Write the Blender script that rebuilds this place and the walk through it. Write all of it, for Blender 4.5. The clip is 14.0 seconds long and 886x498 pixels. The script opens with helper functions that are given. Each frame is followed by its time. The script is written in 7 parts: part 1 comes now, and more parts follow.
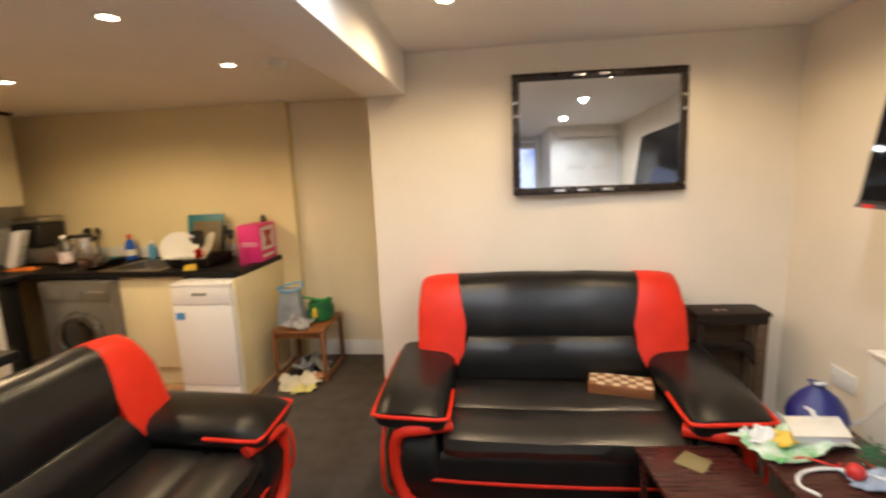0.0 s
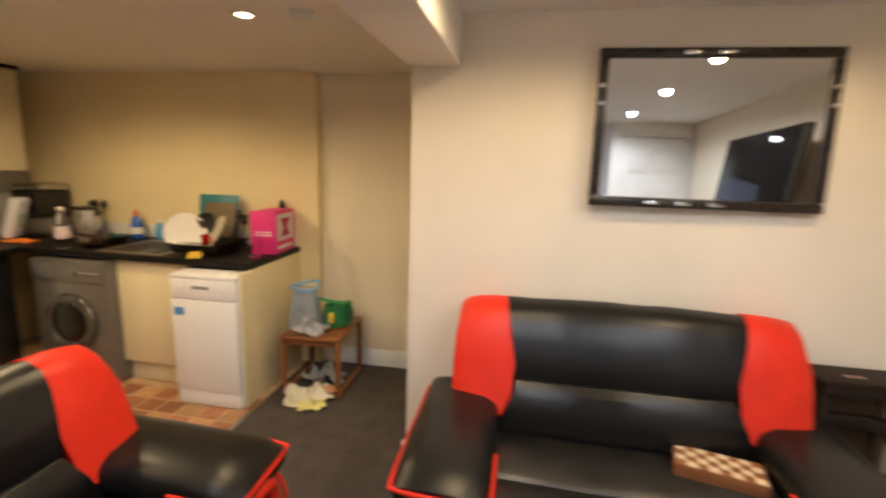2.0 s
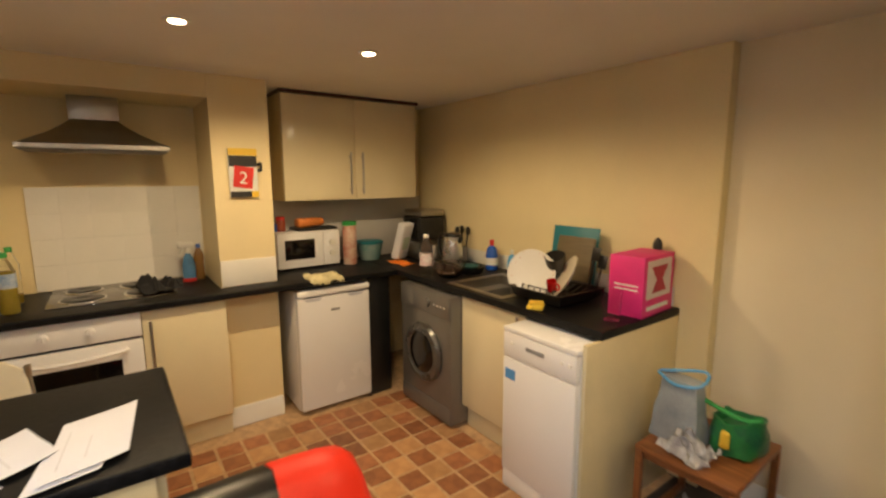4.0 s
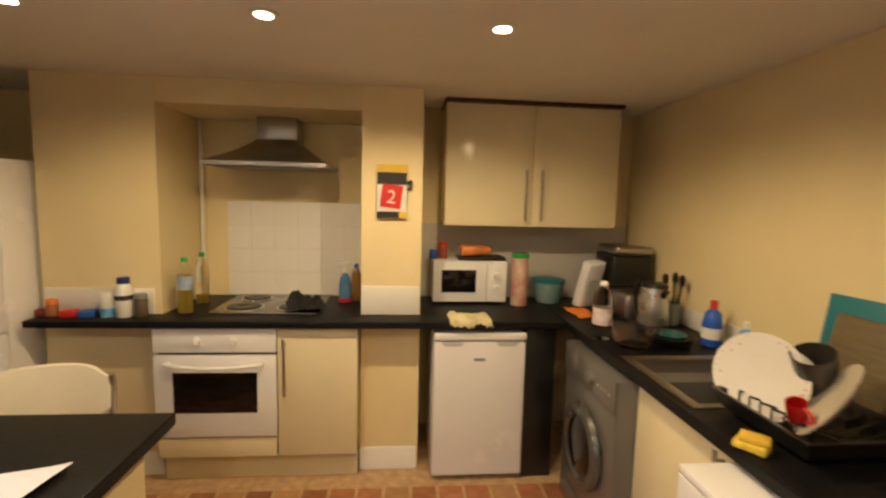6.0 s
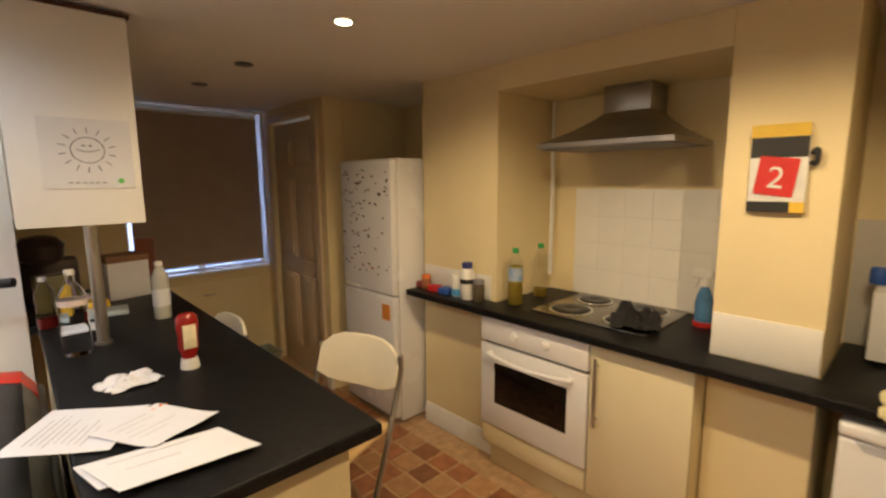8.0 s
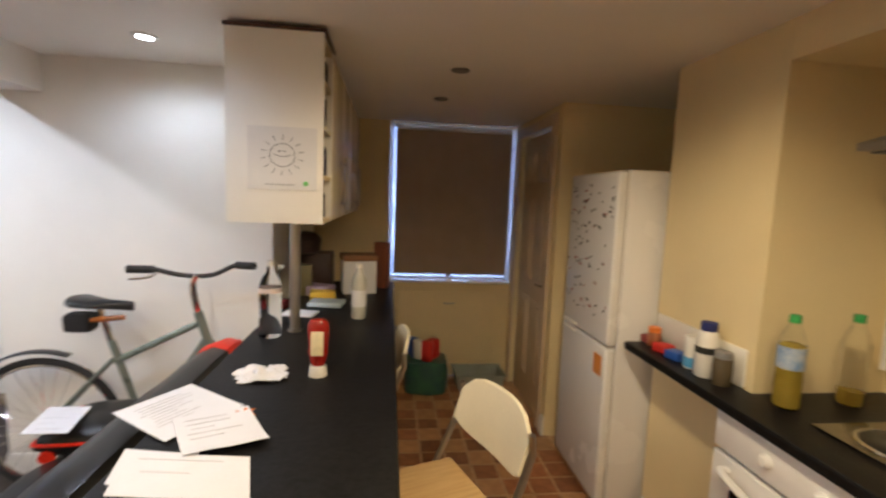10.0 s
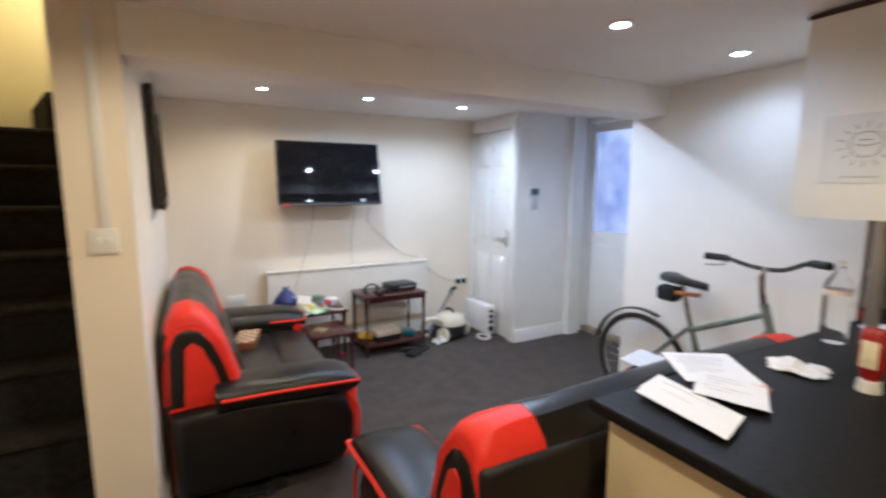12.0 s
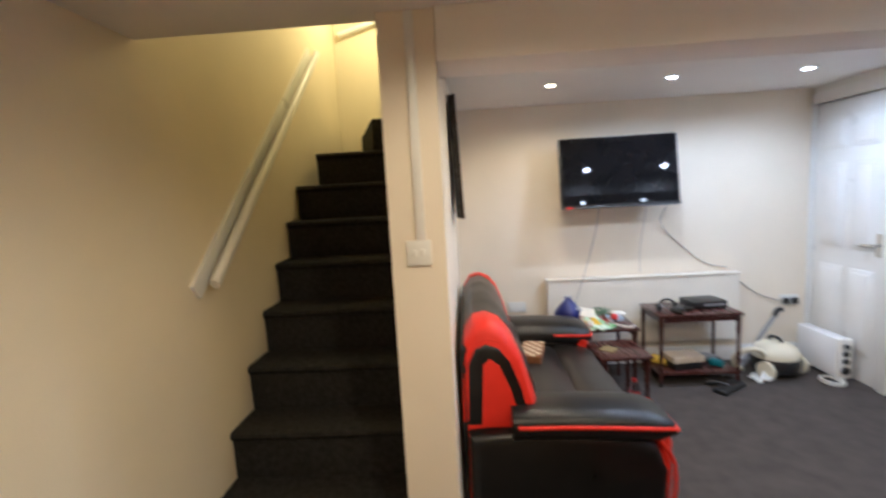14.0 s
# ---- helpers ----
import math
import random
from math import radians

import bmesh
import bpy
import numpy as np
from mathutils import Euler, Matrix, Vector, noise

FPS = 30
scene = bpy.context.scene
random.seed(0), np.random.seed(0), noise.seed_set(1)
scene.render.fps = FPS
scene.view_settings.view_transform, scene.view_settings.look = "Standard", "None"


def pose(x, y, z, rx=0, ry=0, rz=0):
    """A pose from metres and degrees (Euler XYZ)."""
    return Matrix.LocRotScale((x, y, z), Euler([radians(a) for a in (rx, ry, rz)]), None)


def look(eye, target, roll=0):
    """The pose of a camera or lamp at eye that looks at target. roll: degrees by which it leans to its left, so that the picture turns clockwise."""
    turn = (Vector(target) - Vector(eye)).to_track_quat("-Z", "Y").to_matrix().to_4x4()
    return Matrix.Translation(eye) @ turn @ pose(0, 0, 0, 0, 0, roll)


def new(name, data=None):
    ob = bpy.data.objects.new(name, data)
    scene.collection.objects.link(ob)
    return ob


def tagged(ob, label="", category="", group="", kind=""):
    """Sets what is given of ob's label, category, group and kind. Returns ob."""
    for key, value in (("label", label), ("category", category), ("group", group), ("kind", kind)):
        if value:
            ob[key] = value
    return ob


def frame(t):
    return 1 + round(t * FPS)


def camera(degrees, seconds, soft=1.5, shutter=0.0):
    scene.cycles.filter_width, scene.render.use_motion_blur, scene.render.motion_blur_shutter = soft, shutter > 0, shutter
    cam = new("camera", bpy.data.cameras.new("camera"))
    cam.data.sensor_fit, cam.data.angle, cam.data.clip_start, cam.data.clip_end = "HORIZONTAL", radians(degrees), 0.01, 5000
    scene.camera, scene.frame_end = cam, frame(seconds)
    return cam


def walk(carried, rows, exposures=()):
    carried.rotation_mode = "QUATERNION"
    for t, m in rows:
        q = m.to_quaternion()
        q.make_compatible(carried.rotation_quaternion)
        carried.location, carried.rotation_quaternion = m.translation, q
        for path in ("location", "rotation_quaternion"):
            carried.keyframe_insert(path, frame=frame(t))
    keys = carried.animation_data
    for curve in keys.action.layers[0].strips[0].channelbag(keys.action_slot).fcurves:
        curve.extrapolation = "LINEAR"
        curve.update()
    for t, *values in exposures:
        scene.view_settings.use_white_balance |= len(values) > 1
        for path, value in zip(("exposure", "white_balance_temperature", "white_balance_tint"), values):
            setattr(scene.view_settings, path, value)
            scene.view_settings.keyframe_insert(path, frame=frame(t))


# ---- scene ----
cam = camera(87.7, 14.0, soft=2.3, shutter=0.5)
PATH = [
    (0, (0.389, 0.792, 1.523), (0.165, 2.752, 1.197), -2.3),
    (0.5, (0.393, 0.826, 1.514), (0.529, 2.796, 1.194), -2.2),
    (1, (0.373, 0.937, 1.515), (0.637, 2.886, 1.154), 0.4),
    (1.5, (0.339, 1.139, 1.527), (0.505, 3.111, 1.242), 1.9),
    (2, (0.227, 1.301, 1.535), (-0.108, 3.239, 1.172), 1.8),
    (2.5, (0.082, 1.519, 1.527), (-0.667, 3.346, 1.214), 0.6),
    (3, (-0.039, 1.697, 1.524), (-1.186, 3.295, 1.16), 0.3),
    (3.2, (-0.09, 1.78, 1.53), (-1.385, 3.26, 1.16), 0.2),
    (5.3, (-0.531, 2.704, 1.556), (-2.406, 3.375, 1.367), 0.1),
    (5.5, (-0.568, 2.754, 1.567), (-2.494, 3.248, 1.349), 0.0),
    (6, (-0.712, 2.9, 1.539), (-2.693, 3.078, 1.329), 1.5),
    (6.5, (-0.86, 3.038, 1.565), (-2.835, 2.792, 1.369), -2.8),
    (7, (-1.013, 3.139, 1.555), (-2.869, 2.438, 1.304), -0.5),
    (7.5, (-1.159, 3.203, 1.575), (-2.727, 2.007, 1.244), -0.5),
    (8, (-1.364, 3.202, 1.546), (-2.723, 1.764, 1.255), -0.4),
    (8.2, (-1.418, 3.181, 1.559), (-2.716, 1.679, 1.311), -0.6),
    (10.3, (-2.081, 3.023, 1.518), (-2.001, 1.037, 1.299), 1.0),
    (10.5, (-2.14, 3.034, 1.531), (-1.821, 1.069, 1.334), 0.0),
    (11, (-2.265, 3.089, 1.525), (-1.243, 1.392, 1.253), 0.6),
    (11.5, (-2.308, 3.156, 1.526), (-0.832, 1.842, 1.218), -0.4),
    (12, (-2.293, 3.224, 1.518), (-0.552, 2.279, 1.242), 0.2),
    (12.5, (-2.254, 3.275, 1.524), (-0.357, 2.753, 1.169), -0.6),
    (13, (-2.194, 3.309, 1.519), (-0.246, 3.009, 1.178), -1.6),
    (13.5, (-2.101, 3.276, 1.511), (-0.135, 3.11, 1.178), -2.3),
    (14, (-1.907, 3.335, 1.523), (0.076, 3.441, 1.281), -3.2),
]
EXPOSURES = [(0.0, -0.16, 6560, 10), (1.0, -0.22, 6600, 10), (2.5, -0.29, 6560, 10), (3.0, -0.44, 6600, 10), (5.5, -0.33, 6680, 9), (8.0, -0.31, 6350, 10), (10.5, -0.19, 5600, 9.5), (11.5, -0.21, 5150, 8), (12.5, -0.21, 5180, 8.5), (14.0, -0.15, 5200, 8.5)]
walk(cam, [(t, look(eye, target, roll)) for t, eye, target, roll in PATH], EXPOSURES)

# ---- world and light ----
world = bpy.data.worlds.new("sky")
scene.world = world
world.use_nodes = True
_wn = world.node_tree.nodes
_sky = _wn.new("ShaderNodeTexSky")
_sky.sky_type, _sky.sun_disc = "NISHITA", False
_sky.sun_elevation, _sky.sun_rotation = radians(50), radians(0)
world.node_tree.links.new(_sky.outputs[0], _wn["Background"].inputs[0])
_wn["Background"].inputs[1].default_value = 0.12

WARM, COOL = (1.0, 0.74, 0.42), (0.90, 0.93, 1.0)
# x, y, ceiling height, colour, watts
DOWNLIGHTS = [
    (-2.33, 1.66, 2.13, WARM, 27), (-2.33, 2.44, 2.13, WARM, 74), (-2.33, 3.23, 2.13, WARM, 80),
    (-0.98, 0.95, 2.13, COOL, 19), (-0.98, 1.745, 2.13, COOL, 24), (-0.98, 2.43, 2.13, WARM, 30), (-0.98, 3.2, 2.13, WARM, 44),
    (1.2, 1.15, 2.175, COOL, 50), (1.2, 1.985, 2.175, COOL, 50), (1.2, 2.75, 2.175, WARM, 38),
    (0.22, 1.15, 2.175, COOL, 58), (0.22, 1.985, 2.175, COOL, 46), (0.22, 2.66, 2.175, WARM, 38),
]


def lamp(kind, m, watts, colour, **more):
    data = bpy.data.lights.new("light", kind)
    data.energy, data.color = watts, colour
    for key, value in more.items():
        if key == "spot":
            data.spot_size, data.spot_blend = radians(value[0]), value[1]
        if key == "size":
            data.shape, data.size, data.size_y = "RECTANGLE", value[0], value[1]
        if key == "soft":
            data.shadow_soft_size = value
    ob = new("lamp", data)
    ob.matrix_world = m
    return ob


for x, y, z, colour, watts in DOWNLIGHTS:
    lamp("SPOT", pose(x, y, z - 0.012), watts, colour, spot=((164, 0.5) if colour == WARM else (168, 0.6)), soft=0.03)
lamp("POINT", pose(2.0, 4.0, 3.3), 30, (1.0, 0.80, 0.36), soft=0.12)
# daylight in the door's glazing and round the blind
lamp("AREA", pose(0.72, -0.62, 1.6, -90, 0, 0), 80, (0.75, 0.86, 1.0), size=(0.7, 1.1))
lamp("AREA", pose(-2.5, -1.35, 1.5, -90, 0, 0), 95, (0.60, 0.78, 1.0), size=(1.3, 1.5))


_sun = bpy.data.lights.new("sun", "SUN")
_sun.energy, _sun.angle, _sun.color = 3.0, radians(0.5), (1.0, 0.96, 0.9)
new("sun", _sun).matrix_world = look((0, 10, 12), (0, 0, 0))


# ---- materials ----
def mat(name, colour, rough=0.5, metal=0.0, vary=0.12, scale=8.0, bump=0.0, grain=120.0, second=None, coat=0.0, spec=0.5, rand=0.0):
    """A surface with mottling at a large and a fine scale, and fine relief."""
    m = bpy.data.materials.new(name)
    m.use_nodes = True
    nt = m.node_tree
    n, lk = nt.nodes, nt.links
    bs = n["Principled BSDF"]
    tc = n.new("ShaderNodeTexCoord")
    n1, n2 = n.new("ShaderNodeTexNoise"), n.new("ShaderNodeTexNoise")
    n1.inputs["Scale"].default_value, n1.inputs["Detail"].default_value = scale, 5
    n2.inputs["Scale"].default_value, n2.inputs["Detail"].default_value = grain, 3
    for k in (n1, n2):
        lk.new(tc.outputs["Object"], k.inputs["Vector"])
    add = n.new("ShaderNodeMath")
    add.operation = "MULTIPLY_ADD"
    lk.new(n2.outputs[0], add.inputs[0])
    add.inputs[1].default_value = 0.35
    lk.new(n1.outputs[0], add.inputs[2])
    ramp = n.new("ShaderNodeValToRGB")
    c2 = second or tuple(c * (1 - 2.2 * vary) for c in colour)
    hi = colour if second else tuple(min(1, c * (1 + vary)) for c in colour)
    ramp.color_ramp.elements[0].position, ramp.color_ramp.elements[1].position = 0.42, 0.92
    ramp.color_ramp.elements[0].color, ramp.color_ramp.elements[1].color = (*c2, 1), (*hi, 1)
    lk.new(add.outputs[0], ramp.inputs[0])
    out = ramp.outputs[0]
    if rand:
        info, hsv = n.new("ShaderNodeObjectInfo"), n.new("ShaderNodeHueSaturation")
        mr = n.new("ShaderNodeMapRange")
        mr.inputs[3].default_value, mr.inputs[4].default_value = 1 - rand, 1 + rand
        lk.new(info.outputs["Random"], mr.inputs[0])
        lk.new(mr.outputs[0], hsv.inputs["Value"])
        lk.new(out, hsv.inputs["Color"])
        out = hsv.outputs[0]
    lk.new(out, bs.inputs["Base Color"])
    rr = n.new("ShaderNodeMapRange")
    rr.inputs[3].default_value, rr.inputs[4].default_value = max(0.02, rough - 0.08), min(1, rough + 0.08)
    lk.new(n1.outputs[0], rr.inputs[0])
    lk.new(rr.outputs[0], bs.inputs["Roughness"])
    bs.inputs["Metallic"].default_value = metal
    bs.inputs["Specular IOR Level"].default_value = spec
    bs.inputs["Coat Weight"].default_value = coat
    if bump:
        b = n.new("ShaderNodeBump")
        b.inputs["Strength"].default_value, b.inputs["Distance"].default_value = bump, 0.004
        lk.new(add.outputs[0], b.inputs["Height"])
        lk.new(b.outputs[0], bs.inputs["Normal"])
    return m


def glass(name, colour=(1, 1, 1), rough=0.02, ior=1.45):
    m = bpy.data.materials.new(name)
    m.use_nodes = True
    bs = m.node_tree.nodes["Principled BSDF"]
    bs.inputs["Base Color"].default_value = (*colour, 1)
    bs.inputs["Transmission Weight"].default_value = 1
    bs.inputs["Roughness"].default_value, bs.inputs["IOR"].default_value = rough, ior
    return m


def glow(name, colour, strength):
    m = bpy.data.materials.new(name)
    m.use_nodes = True
    bs = m.node_tree.nodes["Principled BSDF"]
    bs.inputs["Base Color"].default_value = (*colour, 1)
    bs.inputs["Emission Color"].default_value = (*colour, 1)
    bs.inputs["Emission Strength"].default_value = strength
    return m


def wood(name, dark, light, rough=0.4, scale=6.0, stretch=(1, 12, 12)):
    m = mat(name, light, rough, second=dark, scale=scale, bump=0.15)
    nt = m.node_tree
    mp = nt.nodes.new("ShaderNodeMapping")
    mp.inputs["Scale"].default_value = stretch
    tc = [k for k in nt.nodes if k.type == "TEX_COORD"][0]
    nt.links.new(tc.outputs["Object"], mp.inputs[0])
    for k in nt.nodes:
        if k.type == "TEX_NOISE":
            nt.links.new(mp.outputs[0], k.inputs["Vector"])
    return m


WALL = mat("magnolia_paint", (0.82, 0.735, 0.60), 0.6, vary=0.035, scale=1.6, bump=0.12, grain=220)
SWALL = mat("beige_cream_paint", (0.81, 0.715, 0.53), 0.6, vary=0.04, scale=1.6, bump=0.12, grain=220)
KWALL = mat("yellow_cream_paint", (0.81, 0.685, 0.41), 0.6, vary=0.045, scale=1.6, bump=0.12, grain=220)
WHITEWALL = mat("white_paint", (0.85, 0.83, 0.78), 0.55, vary=0.03, scale=2.5, bump=0.1, grain=220)
CEIL = mat("ceiling_paint", (0.86, 0.83, 0.79), 0.7, vary=0.03, scale=1.5, bump=0.1, grain=200)
GLOSS = mat("white_gloss_paint", (0.82, 0.81, 0.78), 0.3, vary=0.02, scale=5, bump=0.03)
CARPET = mat("charcoal_carpet", (0.082, 0.070, 0.062), 0.95, vary=0.11, scale=8, bump=0.3, grain=420, spec=0.1)
STAIRCARPET = mat("black_carpet", (0.030, 0.029, 0.028), 0.95, vary=0.2, scale=40, bump=0.5, grain=420, spec=0.1)
GROUT = mat("vinyl_joint", (0.55, 0.36, 0.20), 0.5, vary=0.15, scale=20, bump=0.1)
TILE = mat("terracotta_vinyl", (0.40, 0.17, 0.075), 0.38, second=(0.21, 0.075, 0.035), scale=14, bump=0.12, grain=90, rand=0.3)
TILE2 = mat("sand_vinyl", (0.52, 0.30, 0.14), 0.38, second=(0.36, 0.18, 0.08), scale=14, bump=0.12, grain=90, rand=0.2)
BLACKL = mat("black_leather", (0.009, 0.0085, 0.008), 0.31, vary=0.2, scale=10, bump=0.07, grain=260, spec=0.36)
REDL = mat("red_leather", (0.70, 0.030, 0.012), 0.42, vary=0.06, scale=10, bump=0.08, grain=260, spec=0.25)
# seat copy of the black leather, paler and glossier to carry the lamps' highlights
SEATL = mat("sheen_black_leather", (0.017, 0.0145, 0.012), 0.33, vary=0.2, scale=10, bump=0.07, grain=260, spec=0.65)
CREAM = mat("cream_laminate", (0.78, 0.695, 0.47), 0.22, vary=0.025, scale=3, bump=0.02)
CREAMEDGE = mat("cream_board", (0.72, 0.61, 0.37), 0.45, vary=0.05, scale=4, bump=0.03)
WORKTOP = mat("black_worktop", (0.009, 0.009, 0.010), 0.46, vary=0.4, scale=60, bump=0.2, grain=380, spec=0.2)
APPL = mat("white_enamel", (0.81, 0.81, 0.82), 0.25, vary=0.015, scale=3)
WPLAST = mat("white_plastic", (0.78, 0.77, 0.73), 0.4, vary=0.03, scale=6)
CREAMPL = mat("ivory_plastic", (0.74, 0.68, 0.52), 0.4, vary=0.04, scale=6)
BLACKP = mat("black_plastic", (0.012, 0.012, 0.012), 0.35, vary=0.2, scale=12)
GREYP = mat("grey_plastic", (0.25, 0.25, 0.26), 0.45, vary=0.08, scale=12)
SCREEN = mat("screen_glass", (0.006, 0.006, 0.007), 0.08, vary=0.05)
OVENGL = mat("oven_glass", (0.006, 0.005, 0.005), 0.1, vary=0.05)
STEEL = mat("brushed_steel", (0.48, 0.46, 0.43), 0.32, 1.0, vary=0.08, scale=5, grain=300, bump=0.05)
CHROME = mat("chrome", (0.75, 0.74, 0.72), 0.12, 1.0, vary=0.03)
SILVER = mat("silver_lacquer", (0.21, 0.205, 0.20), 0.33, 0.5, vary=0.05, scale=6)
DARKWOOD = wood("mahogany", (0.025, 0.008, 0.006), (0.075, 0.02, 0.014), 0.28)
TEAK = wood("teak", (0.16, 0.055, 0.018), (0.30, 0.115, 0.04), 0.4)
BROWNDOOR = wood("brown_door_paint", (0.62, 0.51, 0.37), (0.70, 0.58, 0.43), 0.45, stretch=(12, 12, 1))
BLIND = mat("taupe_blind_fabric", (0.46, 0.36, 0.26), 0.85, vary=0.06, scale=6, bump=0.3, grain=300)
MIRROR = mat("mirror_silver", (0.86, 0.88, 0.88), 0.03, 1.0, vary=0.0)
for _k in list(MIRROR.node_tree.links):
    if _k.to_socket.name in ("Roughness", "Base Color"):
        MIRROR.node_tree.links.remove(_k)
MIRROR.node_tree.nodes["Principled BSDF"].inputs["Roughness"].default_value = 0.01
MIRROR.node_tree.nodes["Principled BSDF"].inputs["Base Color"].default_value = (0.86, 0.88, 0.88, 1)
PANE = glass("window_glass")
CLEAR = glass("clear_plastic", (0.96, 0.98, 0.98), 0.03, 1.12)
PAPER = mat("paper", (0.70, 0.71, 0.76), 0.8, vary=0.02)
INK = mat("grey_ink", (0.47, 0.47, 0.50), 0.8, vary=0.1)
BLACK = mat("black_ink", (0.02, 0.02, 0.02), 0.6)
WTILE = mat("white_glazed_tile", (0.80, 0.78, 0.73), 0.18, vary=0.03, scale=4)
LEDWARM, LEDCOOL = glow("warm_lamp", (1.0, 0.80, 0.50), 30), glow("cool_lamp", (0.92, 0.96, 1.0), 30)
SCREEN.node_tree.nodes["Principled BSDF"].inputs["Roughness"].default_value = 0.04
SCREEN.node_tree.nodes["Principled BSDF"].inputs["Specular IOR Level"].default_value = 0.22
for _k in list(SCREEN.node_tree.links):
    if _k.to_socket.name == "Roughness":
        SCREEN.node_tree.links.remove(_k)
_bt = BLIND.node_tree
_tr, _mx = _bt.nodes.new("ShaderNodeBsdfTranslucent"), _bt.nodes.new("ShaderNodeMixShader")
_tr.inputs[0].default_value, _mx.inputs[0].default_value = (0.46, 0.33, 0.22, 1), 0.3
_bt.links.new(_bt.nodes["Principled BSDF"].outputs[0], _mx.inputs[1])
_bt.links.new(_tr.outputs[0], _mx.inputs[2])
_bt.links.new(_mx.outputs[0], _bt.nodes["Material Output"].inputs[0])
CLOTH = mat("dark_cloth", (0.015, 0.015, 0.017), 0.9, vary=0.2, scale=20, bump=0.5)


def flat(name, colour, rough=0.5):
    return mat(name, colour, rough, vary=0.06, scale=15)


# ---- shapes ----
def box(bm, x0, x1, y0, y1, z0, z1, bevel=0.0, seg=2):
    m = Matrix.Translation(((x0 + x1) / 2, (y0 + y1) / 2, (z0 + z1) / 2)) @ Matrix.Diagonal((x1 - x0, y1 - y0, z1 - z0, 1))
    vs = bmesh.ops.create_cube(bm, size=1, matrix=m)["verts"]
    if bevel:
        es = list({e for v in vs for e in v.link_edges})
        bmesh.ops.bevel(bm, geom=es, offset=min(bevel, 0.49 * min(x1 - x0, y1 - y0, z1 - z0)), segments=seg, profile=0.5, affect="EDGES", clamp_overlap=True)
    return bm


def cyl(bm, x, y, z0, z1, r0, r1=None, seg=24, m=None):
    r1 = r0 if r1 is None else r1
    mm = (m or Matrix()) @ Matrix.Translation((x, y, (z0 + z1) / 2))
    bmesh.ops.create_cone(bm, cap_ends=True, segments=seg, radius1=r0, radius2=r1, depth=z1 - z0, matrix=mm)
    return bm


def ball(bm, x, y, z, r, sx=1, sy=1, sz=1, seg=16):
    bmesh.ops.create_uvsphere(bm, u_segments=seg, v_segments=seg // 2, radius=r, matrix=Matrix.Translation((x, y, z)) @ Matrix.Diagonal((sx, sy, sz, 1)))
    return bm


def lathe(bm, rows, x=0, y=0, z=0, seg=24, m=None):
    """A body turned about z from (radius, height) rows."""
    rings = []
    for r, h in rows:
        rings.append([bm.verts.new((m or Matrix()) @ Vector((x + r * math.cos(a), y + r * math.sin(a), z + h))) for a in (2 * math.pi * i / seg for i in range(seg))])
    for a, b in zip(rings, rings[1:]):
        for i in range(seg):
            bm.faces.new((a[i], a[(i + 1) % seg], b[(i + 1) % seg], b[i]))
    bm.faces.new(list(reversed(rings[0])))
    bm.faces.new(rings[-1])
    return bm


def smooth_path(pts, n=6):
    """Catmull-Rom points through pts."""
    p = [Vector(q) for q in pts]
    p = [2 * p[0] - p[1]] + p + [2 * p[-1] - p[-2]]
    out = []
    for i in range(1, len(p) - 2):
        a, b, c, d = p[i - 1:i + 3]
        for k in range(n):
            t = k / n
            out.append(0.5 * (2 * b + (c - a) * t + (2 * a - 5 * b + 4 * c - d) * t * t + (3 * b - a - 3 * c + d) * t ** 3))
    return out + [p[-2]]


def tube(bm, pts, r, seg=8, n=6, closed=False, flatten=1.0):
    path = smooth_path(pts, n) if n > 1 else [Vector(q) for q in pts]
    rings, up = [], Vector((0, 0, 1))
    last = None
    for i, p in enumerate(path):
        d = (path[min(i + 1, len(path) - 1)] - path[max(i - 1, 0)]).normalized()
        if last is None:
            s = d.cross(up if abs(d.z) < 0.9 else Vector((1, 0, 0))).normalized()
        else:
            s = (last - d * last.dot(d)).normalized()
        last = s
        u = s.cross(d)
        rings.append([bm.verts.new(p + r * (s * math.cos(a) + flatten * u * math.sin(a))) for a in (2 * math.pi * k / seg for k in range(seg))])
    for a, b in zip(rings, rings[1:]):
        for k in range(seg):
            bm.faces.new((a[k], b[k], b[(k + 1) % seg], a[(k + 1) % seg]))
    bm.faces.new(rings[0])
    bm.faces.new(list(reversed(rings[-1])))
    return bm


def prism(bm, poly, a, b, axis="x", bevel=0.0, seg=2):
    """A closed outline pushed from a to b along axis; the outline's two numbers are the other two axes in order."""
    def at(u, v, w):
        return {"x": (w, u, v), "y": (u, w, v), "z": (u, v, w)}[axis]
    f0 = [bm.verts.new(at(u, v, a)) for u, v in poly]
    f1 = [bm.verts.new(at(u, v, b)) for u, v in poly]
    k = len(poly)
    fs = [bm.faces.new(f0), bm.faces.new(list(reversed(f1)))]
    for i in range(k):
        fs.append(bm.faces.new((f0[i], f1[i], f1[(i + 1) % k], f0[(i + 1) % k])))
    bmesh.ops.recalc_face_normals(bm, faces=fs)
    if bevel:
        es = list(set(fs[0].edges) | set(fs[1].edges))
        bmesh.ops.bevel(bm, geom=es, offset=bevel, segments=seg, profile=0.5, affect="EDGES", clamp_overlap=True)
    return bm


def loft(bm, rings, cap=True):
    vs = [[bm.verts.new(p) for p in r] for r in rings]
    k = len(vs[0])
    for a, b in zip(vs, vs[1:]):
        for i in range(k):
            bm.faces.new((a[i], a[(i + 1) % k], b[(i + 1) % k], b[i]))
    if cap:
        bm.faces.new(list(reversed(vs[0])))
        bm.faces.new(vs[-1])
    bmesh.ops.recalc_face_normals(bm, faces=bm.faces)
    return bm


